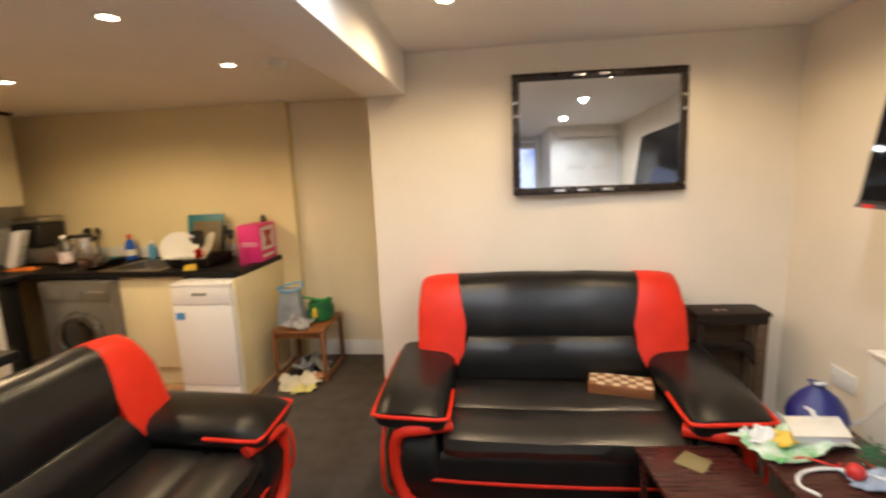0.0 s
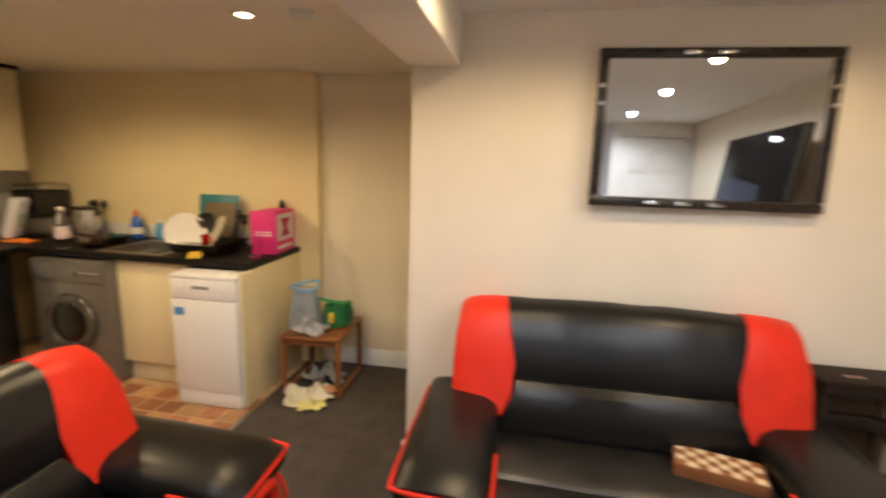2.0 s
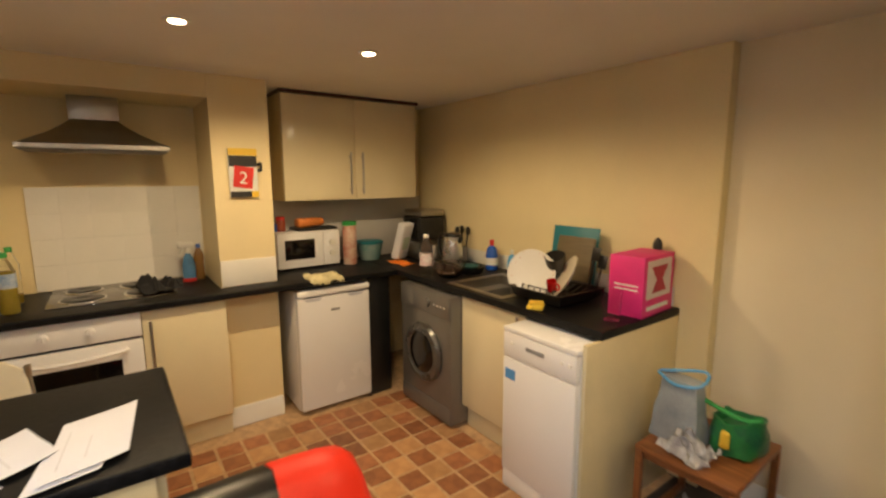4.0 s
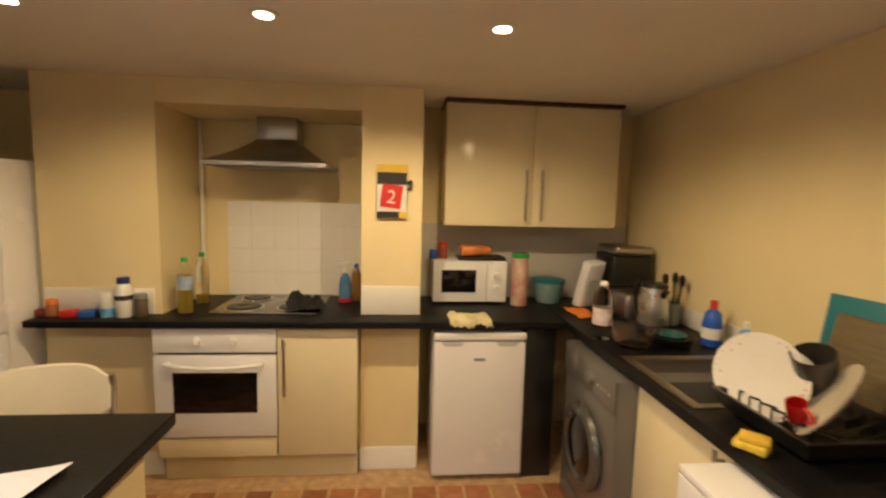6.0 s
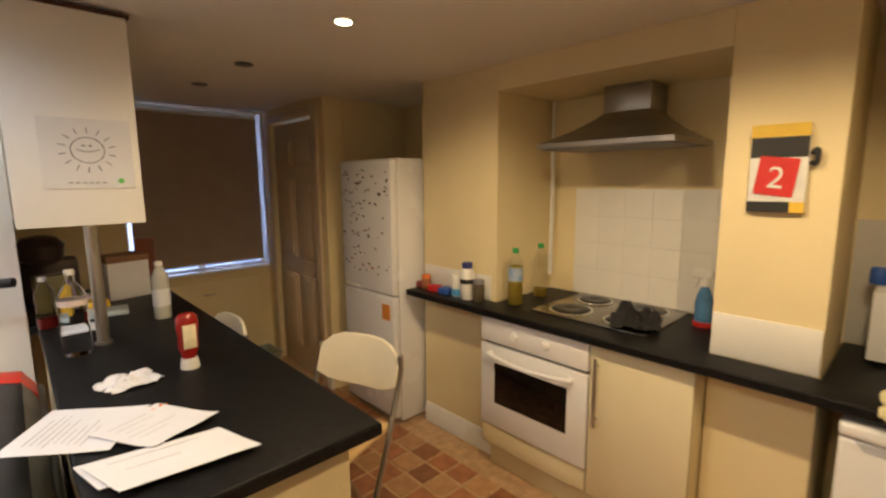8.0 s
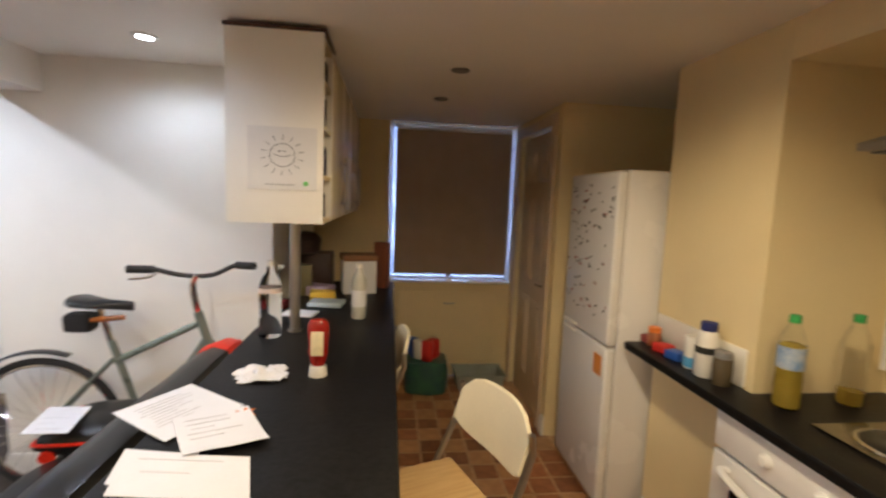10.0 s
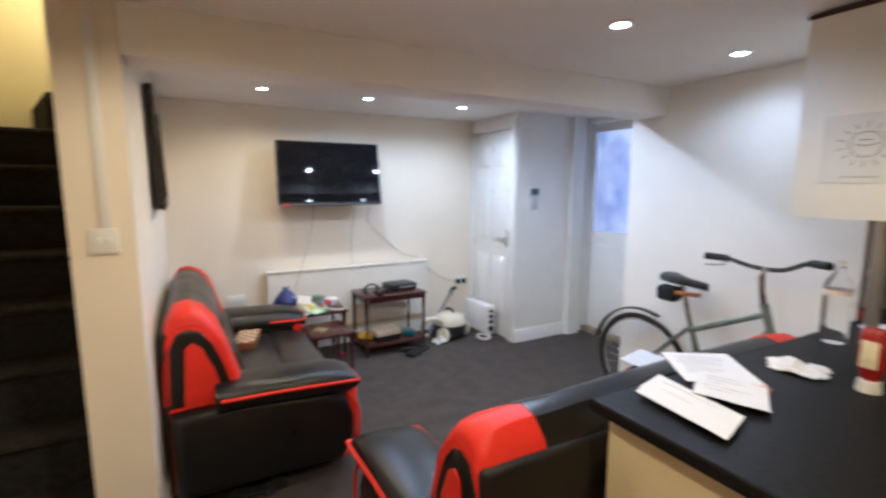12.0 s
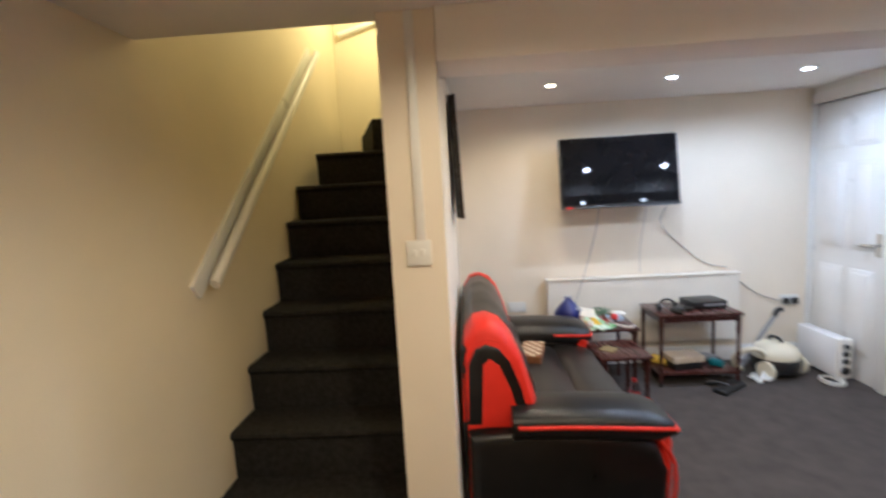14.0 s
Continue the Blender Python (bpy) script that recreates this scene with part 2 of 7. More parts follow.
def dent(bm, amount, scale=8.0, seed=0):
    for v in bm.verts:
        v.co += amount * noise.noise_vector(v.co * scale + Vector((seed, seed * 2.3, 0)))
    return bm


def mesh_of(name, bm, material, smooth=True):
    me = bpy.data.meshes.new(name)
    bm.to_mesh(me)
    bm.free()
    me.materials.append(material)
    if smooth:
        me.shade_smooth()
        me.set_sharp_from_angle(angle=radians(40))
    return me


def part(name, bm, material, parent, label="", m=None, smooth=True):
    ob = new(name, mesh_of(name, bm, material, smooth))
    ob.parent = parent
    if m is not None:
        ob.matrix_basis = m
    return tagged(ob, label)


def single(name, bm, material, m=None, label="", category="", group="", kind="", smooth=True):
    ob = new(name, mesh_of(name, bm, material, smooth))
    if m is not None:
        ob.matrix_basis = m
    return tagged(ob, label, category, group, kind)


def thing(name, m, label, category, group="", kind=""):
    ob = new(name)
    ob.empty_display_size = 0.1
    ob.matrix_basis = m
    return tagged(ob, label, category, group, kind)


def B():
    return bmesh.new()


def structure(name, boxes, material, label, category):
    bm = B()
    for b in boxes:
        box(bm, *b)
    return single(name, bm, material, label=label, category=category, kind="structure", smooth=False)


def pulled(ob, bm, m):
    bmesh.ops.transform(bm, matrix=m, verts=bm.verts)
    return bm

# ---- structure ----
KC, LC = 2.13, 2.175  # ceilings: kitchen, living part
structure("wall_tv", [(1.95, 2.10, 0.42, 3.41, 0, 2.35)], WALL, "cream painted wall behind the television", "wall")
structure("wall_mirror", [(-0.30, 2.10, 3.41, 3.605, 0, 2.35), (2.10, 2.6, 3.41, 3.605, 0, 2.35)], WALL, "cream painted wall with a free end beside the stairs", "wall")
structure("wall_stair_upper", [(-0.40, 2.60, 3.41, 3.603, 2.352, 4.3), (-0.40, -0.22, 3.605, 4.5, 2.135, 4.3)], SWALL, "cream painted wall above the stairs", "wall")
structure("wall_stair", [(-1.24, 2.75, 4.50, 4.65, 0, 4.3)], SWALL, "cream painted wall along the carpeted stairs", "wall")
structure("wall_stair_end", [(2.60, 2.75, 3.41, 4.498, 0, 4.3)], SWALL, "cream painted wall at the top of the stairs", "wall")
structure("ceiling_stair", [(-0.40, 2.75, 3.41, 4.65, 4.302, 4.4)], CEIL, "white ceiling over the stairs", "ceiling")
structure("wall_kitchen_side", [(-3.90, -1.242, 4.435, 4.65, 0, 2.35)], KWALL, "cream painted kitchen wall above the sink", "wall")
structure("wall_kitchen_back", [(-3.90, -3.752, -0.99, 4.433, 0, 2.35)], KWALL, "cream painted kitchen wall behind the units", "wall")
structure("wall_chimney", [(-3.75, -3.24, 1.047, 1.634, 0, 2.35), (-3.75, -3.24, 2.68, 3.007, 0, 2.35), (-3.75, -3.24, 1.636, 2.678, 2.0, 2.35)], KWALL, "cream chimney breast with a cooker niche", "wall")
structure("wall_pantry", [(-3.17, -3.02, 0.14, 0.25, 0, 2.35), (-3.17, -3.02, -0.79, -0.66, 0, 2.35), (-3.17, -3.02, -0.658, 0.138, 2.03, 2.35), (-3.75, -3.172, 0.14, 0.25, 0, 2.35)], KWALL, "cream wall round the brown door", "wall")
structure("wall_window", [(-3.17, -3.02, -0.99, -0.792, 0, 2.35), (-1.98, -1.23, -0.99, -0.792, 0, 2.35), (-3.018, -1.982, -0.99, -0.792, 0, 0.81), (-3.018, -1.982, -0.99, -0.792, 2.125, 2.35)], KWALL, "cream wall with the kitchen window", "wall")
structure("wall_partition", [(-1.38, -1.23, -0.79, 0.388, 0, 2.35)], WHITEWALL, "pale partition wall behind the wall cupboards", "wall")
structure("wall_bicycle", [(-1.38, -0.065, 0.39, 0.54, 0, 2.35)], WHITEWALL, "off-white wall behind the bicycle", "wall")
structure("wall_recess", [(-0.25, -0.065, -0.45, 0.388, 0, 2.35)], WHITEWALL, "off-white side wall of the entrance recess", "wall")
structure("wall_entrance", [(-0.063, 0.32, -0.45, -0.30, 0, 2.35), (1.16, 1.17, -0.45, -0.30, 0, 2.35), (0.322, 1.158, -0.45, -0.30, 2.13, 2.35)], WHITEWALL, "off-white wall round the entrance door", "wall")
structure("wall_keypad", [(1.17, 1.25, -0.45, 0.57, 0, 2.35), (1.125, 1.168, -0.22, -0.07, 0, 2.33)], WHITEWALL, "off-white wall with pipe boxing beside the entrance", "wall")
structure("wall_closet", [(1.92, 1.948, 0.42, 0.57, 0, 2.35), (1.252, 1.918, 0.42, 0.57, 2.06, 2.35), (1.25, 1.95, -0.45, -0.30, 0, 2.35), (1.95, 2.1, -0.45, 0.418, 0, 2.35)], WHITEWALL, "off-white wall over the cupboard door", "wall")
structure("ceiling_living", [(-0.08, 2.10, -0.45, 3.41, LC, LC + 0.15)], CEIL, "white plaster ceiling with downlights", "ceiling")
structure("ceiling_kitchen", [(-3.75, -0.32, -0.79, 3.4115, KC, KC + 0.2), (-3.75, -0.22, 3.4116, 4.498, KC, KC + 0.2)], CEIL, "white plaster kitchen ceiling with downlights", "ceiling")
bm = B()
box(bm, -0.318, -0.082, 0.542, 3.408, 1.955, 2.34, 0.006)
single("ceiling_beam", bm, CEIL, label="white boxed ceiling beam between living room and kitchen", category="beam", kind="structure")
structure("floor", [(-1.35, 2.10, -0.45, 3.41, -0.12, 0), (-1.35, 2.60, 3.412, 4.5, -0.12, 0)], CARPET, "charcoal grey fitted carpet", "floor")
lino = structure("floor_kitchen", [(-3.75, -1.352, -0.79, 4.435, -0.12, -0.003)], GROUT, "terracotta tile-effect vinyl floor, worn", "floor")
bm = B()
box(bm, -1.365, -1.335, 2.28, 3.80, 0.0005, 0.004, 0.001)
single("floor_strip", bm, STEEL, label="metal edging strip between carpet and vinyl", category="threshold", kind="structure")

# outside: light well
structure("ground", [(-40, 40, -60, -0.46, -0.25, -0.15)], flat("paving", (0.30, 0.28, 0.27), 0.8), "grey paved yard", "ground")
structure("backdrop", [(-4.2, 3.5, -2.3, -2.1, -0.15, 2.9)], mat("painted_brick", (0.62, 0.60, 0.72), 0.8, second=(0.13, 0.17, 0.34), scale=3.0, bump=0.5), "pink painted yard wall", "wall")

# skirting
def skirting(name, runs):
    """Runs of moulded board: (x0, y0, x1, y1, nx, ny) with the wall's face normal."""
    bm = B()
    for x0, y0, x1, y1, nx, ny in runs:
        L = math.hypot(x1 - x0, y1 - y0)
        prof = [(0, 0), (0.018, 0), (0.018, 0.085), (0.013, 0.095), (0.013, 0.11), (0.006, 0.125), (0, 0.125)]
        d, nrm = Vector((x1 - x0, y1 - y0, 0)) / L, Vector((nx, ny, 0))
        loft(bm, [[Vector((x0, y0, 0.001)) + d * s + nrm * (u + 0.001) + Vector((0, 0, v)) for u, v in prof] for s in (0, L)])
    return single(name, bm, GLOSS, label="moulded white skirting board", category="skirting", kind="structure")

skirting("baseboard", [(-1.24, 4.5, -0.2, 4.5, 0, -1), (-0.30, 3.39, -0.30, 3.62, -1, 0), (-0.32, 3.41, 1.95, 3.41, 0, -1), (1.95, 0.57, 1.95, 3.39, -1, 0),
                       (1.17, -0.07, 1.17, 0.57, -1, 0), (-1.3, 0.54, -0.065, 0.54, 0, 1), (-0.065, -0.3, -0.065, 0.54, 1, 0), (1.125, -0.22, 1.125, -0.07, -1, 0),
                       (-3.24, 1.06, -3.24, 1.63, 1, 0), (-3.24, 2.68, -3.24, 3.0, 1, 0), (-3.02, 0.19, -3.02, 0.25, 1, 0)])

# stairs
st = thing("stairs", pose(0, 0, 0), "steep stairs in worn black carpet between cream walls", "stairs", kind="structure")
RISE, GOING, X0 = 0.234, 0.232, -0.14
for k in range(8):
    x0 = X0 + k * GOING
    x1 = X0 + (k + 1) * GOING + 0.02 if k < 7 else 2.598
    z1 = RISE * (k + 1) - 0.015
    bm = B()
    prof = [(x0 + 0.02, 0.0 if k == 0 else z1 - RISE - 0.02), (x1, 0.0 if k == 0 else z1 - RISE - 0.02), (x1, z1), (x0 + 0.012, z1), (x0, z1 - 0.008), (x0 - 0.004, z1 - 0.022), (x0 + 0.004, z1 - 0.038), (x0 + 0.016, z1 - 0.045)]
    prism(bm, prof, 3.612, 4.493 if k < 7 else 4.41, "y")
    part("step", bm, STAIRCARPET, st)
bm = B()
prism(bm, [(1.585, 4.0), (2.596, 4.30), (2.596, 3.612), (1.565, 3.612)], 8 * RISE - 0.013, 9 * RISE - 0.01, "z", 0.006)
part("winder_step", bm, STAIRCARPET, st)

rail = thing("handrail", pose(0, 0, 0), "white painted wooden handrail rising along the stair wall", "handrail")
bm = B()
a, b = Vector((0.0, 4.43, 1.185)), Vector((1.79, 4.43, 2.645))
d = (b - a).normalized()
u = Vector((0, 0, 1)) - d * d.z
u.normalize()
s = Vector((0, 1, 0))
loft(bm, [[p + s * (0.022 * math.cos(q)) + u * (0.030 * math.sin(q)) for q in (2 * math.pi * i / 12 for i in range(12))] for p in (a, a + d * 0.01, b)])
part("grip", bm, GLOSS, rail)
bm = B()
loft(bm, [[p + s * e + u * f for e, f in ((0.052, -0.03), (0.073, -0.03), (0.073, 0.05), (0.052, 0.05))] for p in (a - d * 0.05, b)])
part("backboard", bm, GLOSS, rail)
for f in (0.03, 0.5, 0.96):
    bm = B()
    p = a.lerp(b, f)
    tube(bm, [p - u * 0.02, p - u * 0.05 + s * 0.03, p - u * 0.03 + s * 0.06], 0.008, n=3)
    part("bracket", bm, CHROME, rail)

rail2 = thing("handrail", pose(0, 0, 0), "short white handrail on the wall at the stair top", "handrail")
bm = B()
tube(bm, [(2.555, 4.44, 3.03), (2.555, 4.0, 3.15), (2.555, 3.7, 3.235)], 0.026, n=1, seg=12)
part("grip", bm, GLOSS, rail2)
bm = B()
tube(bm, [(2.598, 4.30, 3.04), (2.56, 4.30, 3.05)], 0.008, n=1)
part("bracket", bm, CHROME, rail2)

# doors
def panelled_door(parent, w, hgt, thick, rows, material, panel_mat):
    """A moulded door leaf in the x-z plane, hinge at x=0, front face to +y."""
    bm = B()
    box(bm, 0, w, -thick, 0, 0, hgt, 0.003)
    part("leaf", bm, material, parent)
    for x0, x1, z0, z1 in rows:
        bm = B()
        box(bm, x0 * w, x1 * w, 0.0005, 0.010, z0 * hgt, z1 * hgt, 0.008, 2)
        box(bm, x0 * w + 0.028, x1 * w - 0.028, 0.0105, 0.022, z0 * hgt + 0.028, z1 * hgt - 0.028, 0.009, 2)
        part("panel", bm, panel_mat, parent)

SIX = [(0.13, 0.45, 0.83, 0.94), (0.55, 0.87, 0.83, 0.94), (0.13, 0.45, 0.47, 0.78), (0.55, 0.87, 0.47, 0.78), (0.13, 0.45, 0.10, 0.40), (0.55, 0.87, 0.10, 0.40)]

def lever(parent, m, material):
    bm = B()
    box(bm, -0.02, 0.02, 0, 0.008, -0.08, 0.08, 0.004)
    cyl(bm, 0, 0, 0.0, 0.045, 0.009, m=Matrix.Rotation(radians(-90), 4, "X"))
    tube(bm, [(0, 0.045, 0), (0.04, 0.048, 0), (0.105, 0.045, -0.004)], 0.009, n=3)
    part("handle", bm, material, parent, "lever door handle", m=m)

d1 = thing("door_1", pose(1.255, 0.560, 0.005), "closed white six-panel cupboard door in white architrave", "door", kind="structure")
panelled_door(d1, 0.66, 2.03, 0.04, SIX, GLOSS, GLOSS)
lever(d1, pose(0.06, 0.0, 1.0), CHROME)
bm = B()
box(bm, -0.075, -0.004, 0.011, 0.030, 0, 2.12, 0.005)
box(bm, 0.664, 0.69, 0.011, 0.030, 0, 2.12, 0.005)
box(bm, -0.0038, 0.6638, 0.011, 0.030, 2.036, 2.12, 0.005)
part("architrave", bm, GLOSS, d1)

d2 = thing("door_2", pose(0.323, -0.36, 0.06), "white half-glazed entrance door, closed", "door", kind="structure")
bm = B()
box(bm, 0, 0.12, -0.045, 0, 0, 2.06, 0.003)
box(bm, 0.80, 0.833, -0.045, 0, 0, 2.06, 0.003)
box(bm, 0.1205, 0.7995, -0.045, 0, 0, 1.0, 0.003)
box(bm, 0.1205, 0.7995, -0.045, 0, 1.98, 2.06, 0.003)
part("leaf", bm, GLOSS, d2)
bm = B()
box(bm, 0.17, 0.74, 0.0005, 0.012, 0.12, 0.86, 0.01)
part("panel", bm, GLOSS, d2)
bm = B()
box(bm, 0.121, 0.799, -0.028, -0.022, 1.0005, 1.9795)
pane = part("pane", bm, PANE, d2, "clear glass pane")
pane.visible_shadow = False
bm = B()
box(bm, 0.0, 0.833, -0.05, 0.055, -0.058, -0.004, 0.006)
part("threshold", bm, mat("dusty_wood", (0.30, 0.24, 0.17), 0.7, vary=0.2, scale=12, bump=0.2), d2, "dusty brown wooden threshold")
lever(d2, pose(0.06, 0.0, 0.98), CHROME)

d3 = thing("door_3", pose(-3.05, 0.10, 0.005, 0, 0, -90), "closed brown painted panelled door with lever handle", "door", kind="structure")
panelled_door(d3, 0.72, 2.0, 0.04, SIX, BROWNDOOR, BROWNDOOR)
lever(d3, pose(0.055, 0.0, 0.95), CHROME)
bm = B()
box(bm, -0.075, -0.004, 0.031, 0.05, 0, 2.08, 0.005)
box(bm, 0.724, 0.79, 0.031, 0.05, 0, 2.08, 0.005)
box(bm, -0.0038, 0.7238, 0.031, 0.05, 2.01, 2.08, 0.005)
part("architrave", bm, BROWNDOOR, d3)

# window and blind
w1 = thing("window_1", pose(-2.5, -0.90, 0.812), "white framed kitchen window behind a lowered blind", "window", kind="structure")
bm = B()
for b in ((-0.517, -0.495, -0.05, 0.0, 0.001, 1.312), (0.495, 0.517, -0.05, 0.0, 0.001, 1.312), (-0.4945, 0.4945, -0.05, 0.0, 0.001, 0.035), (-0.4945, 0.4945, -0.05, 0.0, 1.285, 1.312), (-0.025, 0.025, -0.05, 0.0, 0.0355, 1.2845)):
    box(bm, *b, 0.004)
part("window_frame", bm, GLOSS, w1)
for x0, x1 in ((-0.4945, -0.0255), (0.0255, 0.4945)):
    bm = B()
    box(bm, x0, x1, -0.028, -0.022, 0.0355, 1.2845)
    p = part("pane", bm, PANE, w1)
    p.visible_shadow = False
bm = B()
box(bm, -0.517, 0.517, 0.002, 0.13, 0.001, 0.022, 0.004)
part("window_sill", bm, GLOSS, w1)
for sx in (-1, 1):
    bm = B()
    box(bm, sx * 0.512 - 0.004, sx * 0.512 + 0.004, 0.001, 0.108, 0.024, 1.31)
    part("reveal", bm, GLOSS, w1)
bl = thing("roller_blind", pose(-2.5, -0.82, 0.812), "lowered taupe roller blind covering the window", "blind")
bm = B()
box(bm, -0.479, 0.479, -0.004, 0.0, 0.083, 1.266)
part("fabric", bm, BLIND, bl)
bm = B()
cyl(bm, 0, 0, -0.47, 0.47, 0.016, m=pose(0, -0.012, 1.268, 0, 90, 0))
part("roller", bm, WPLAST, bl)
bm = B()
box(bm, -0.479, 0.479, -0.007, 0.003, 0.070, 0.082, 0.003)
part("bottom_bar", bm, BLIND, bl)
lc = thing("low_cupboard", pose(-2.5, -0.785, 0), "cream painted low cupboard front under the window", "cupboard")
bm = B()
box(bm, -0.40, 0.42, 0.0, 0.012, 0.14, 0.74, 0.003)
d = part("door", bm, KWALL, lc)
bm = B()
tube(bm, [(-0.045, 0.012, 0.645), (-0.03, 0.03, 0.645), (0.03, 0.03, 0.645), (0.045, 0.012, 0.645)], 0.006)
part("handle", bm, STEEL, d)

# downlights
for x, y, z, colour, watts in DOWNLIGHTS:
    dl = thing("downlight", pose(x, y, z), "lit recessed ceiling downlight in white rim", "light", "ceiling downlights")
    bm = B()
    lathe(bm, [(0.035, -0.001), (0.049, -0.001), (0.049, -0.005), (0.041, -0.008), (0.035, -0.008)], seg=24)
    part("rim", bm, WPLAST, dl)
    bm = B()
    cyl(bm, 0, 0, -0.0095, -0.0085, 0.030)
    bulb = part("bulb", bm, LEDWARM if colour == WARM else LEDCOOL, dl)
for x, y in ((-2.30, 0.78), (-2.28, 0.13)):
    dl = thing("downlight", pose(x, y, KC), "unlit recessed ceiling downlight with dark rim", "light", "ceiling downlights")
    bm = B()
    lathe(bm, [(0.030, -0.001), (0.044, -0.001), (0.044, -0.005), (0.036, -0.008), (0.030, -0.008)], seg=24)
    part("rim", bm, SILVER, dl)
    bm = B()
    cyl(bm, 0, 0, -0.006, -0.002, 0.029)
    part("bulb", bm, GREYP, dl)
sm = thing("smoke_alarm", pose(-0.72, 3.2, KC), "round white smoke alarm on the kitchen ceiling", "alarm")
bm = B()
lathe(bm, [(0.055, -0.001), (0.055, -0.012), (0.048, -0.016), (0.048, -0.028), (0.04, -0.038), (0.015, -0.041)])
part("body", bm, WPLAST, sm)

# ---- sofas ----
def sofa(m, W, label, tall=1.0, deep=0.95):
    """Two-tone leather sofa, back to +y at y=0, front at y=-0.86, width W along x."""
    s = thing("sofa", m, label, "sofa", "red and black sofas")
    H = W / 2
    inner, xo = H - 0.275, H - 0.075
    bm = B()
    box(bm, -H + 0.06, H - 0.06, -0.82, -0.06, 0.085, 0.35, 0.05, 4)
    part("base", dent(bm, 0.004), BLACKL, s)
    bm = B()
    tube(bm, [(-H + 0.06, -0.828, 0.235), (-H / 2, -0.832, 0.218), (0, -0.832, 0.212), (H / 2, -0.832, 0.218), (H - 0.06, -0.828, 0.235)], 0.007)
    part("piping", bm, REDL, s, "red piping along the base")
    # one red roll frames the front: under each arm pad, down the sides and along the bottom
    bm = B()
    half = [(inner - 0.01, -0.79, 0.452), (H - 0.17, -0.836, 0.458), (H - 0.085, -0.840, 0.445), (H - 0.052, -0.830, 0.385), (H - 0.048, -0.830, 0.29), (H - 0.066, -0.830, 0.19), (H - 0.11, -0.838, 0.118), (H - 0.24, -0.834, 0.092), (0.2, -0.832, 0.088)]
    tube(bm, [(-x, y, z) for x, y, z in half] + list(reversed(half)), 0.031, seg=12, flatten=0.85, n=5)
    part("front_roll", bm, REDL, s, "thick red roll curving round the front")
    bm = B()
    box(bm, -xo + 0.004, xo - 0.004, -0.03, 0.007, 0.10, 0.845, 0.02, 3)
    part("back_panel", bm, BLACKL, s, "black leather rear of the backrest")
    prof = [(-0.83, 0.33), (-0.85, 0.37), (-0.84, 0.415), (-0.79, 0.44), (-0.68, 0.447), (-0.615, 0.442), (-0.598, 0.428), (-0.58, 0.442), (-0.44, 0.456), (-0.30, 0.45), (-0.24, 0.42), (-0.24, 0.33)]
    N = 16
    bm = B()
    rings = []
    for i in range(N + 1):
        f = -1 + 2 * i / N
        sag = 0.012 * (1 - f * f)
        e = 0.93 if abs(f) == 1 else 1.0
        rings.append([Vector((f * (inner + 0.015), y * (1 if e == 1 else 0.985), 0.33 + (z - 0.33) * e - (sag if z > 0.4 else 0))) for y, z in prof])
    loft(bm, rings)
    part("seat", dent(bm, 0.004, 9), SEATL, s, "seat cushion in black leather lightened for the lamps' sheen")
    up = [(-0.258, 0.60), (-0.275, 0.71), (-0.252, 0.78), (-0.22, 0.86), (-0.172, 0.918), (-0.112, 0.945), (-0.055, 0.932), (-0.015, 0.87), (0.0, 0.70), (0.0, 0.12), (-0.12, 0.12), (-0.20, 0.42)]
    lum = [(-0.315, 0.42), (-0.348, 0.47), (-0.345, 0.56), (-0.325, 0.625), (-0.285, 0.652), (-0.25, 0.645), (-0.22, 0.57), (-0.22, 0.42)]

    def edge(z):
        """Where the black middle of the back meets the red wing."""
        if z > 0.64:
            return xo - 0.205 - 0.065 * (0.97 - z) / 0.33
        return xo - 0.27 + 0.10 * (0.64 - z) / 0.22

    bm = B()
    rings = []
    for i in range(N + 1):
        f = -1 + 2 * i / N
        rings.append([Vector((f * edge(z), y, z + (0.006 * (1 - f * f) if z > 0.85 else 0))) for y, z in up])
    loft(bm, rings)
    part("backrest", dent(bm, 0.006, 7, 3), BLACKL, s)
    bm = B()
    rings = []
    for i in range(N + 1):
        f = -1 + 2 * i / N
        e = 0.97 if abs(f) == 1 else 1
        rings.append([Vector((f * min(edge(z), inner + 0.02), -0.22 + (y + 0.22) * e, z)) for y, z in lum])
    loft(bm, rings)
    part("lumbar_cushion", dent(bm, 0.004, 8, 5), BLACKL, s)
    for sg in (-1, 1):
        bm = B()
        rings = []
        wing = [(-0.30, 0.44), (-0.335, 0.52), (-0.31, 0.585)] + up[1:]
        for f in (0, 0.05, 0.3, 0.6, 0.85, 0.96, 1.0):
            r = []
            for y, z in wing:
                xi, xe = edge(max(z, 0.42)) + 0.002, xo - 0.010 * max(0.0, (z - 0.75) / 0.22) ** 2
                shrink = 0.0 if f < 0.9 else (0.010 if f < 0.98 else 0.022)
                yy = y + (0.6 * shrink - 0.010 * math.sin(math.pi * f) if y < -0.12 else (-shrink if y > -0.05 else 0))
                zz = z - (shrink if z > 0.85 else 0) - 0.025 * f ** 3 * (z > 0.85)
                r.append(Vector((sg * (xi + (xe - xi) * f), yy, zz)))
            rings.append(r)
        loft(bm, rings)
        part("wing", dent(bm, 0.003, 8), REDL, s, "red leather side of the backrest")
        bm = B()
        prism(bm, [(-0.300, 0.50), (-0.252, 0.68), (-0.212, 0.78), (-0.163, 0.84), (-0.108, 0.858), (-0.055, 0.838), (-0.022, 0.77), (-0.010, 0.50)], sg * (xo - 0.05), sg * (xo + 0.003), "x", 0.02, 3)
        part("side_panel", bm, BLACKL, s)
        bm = B()
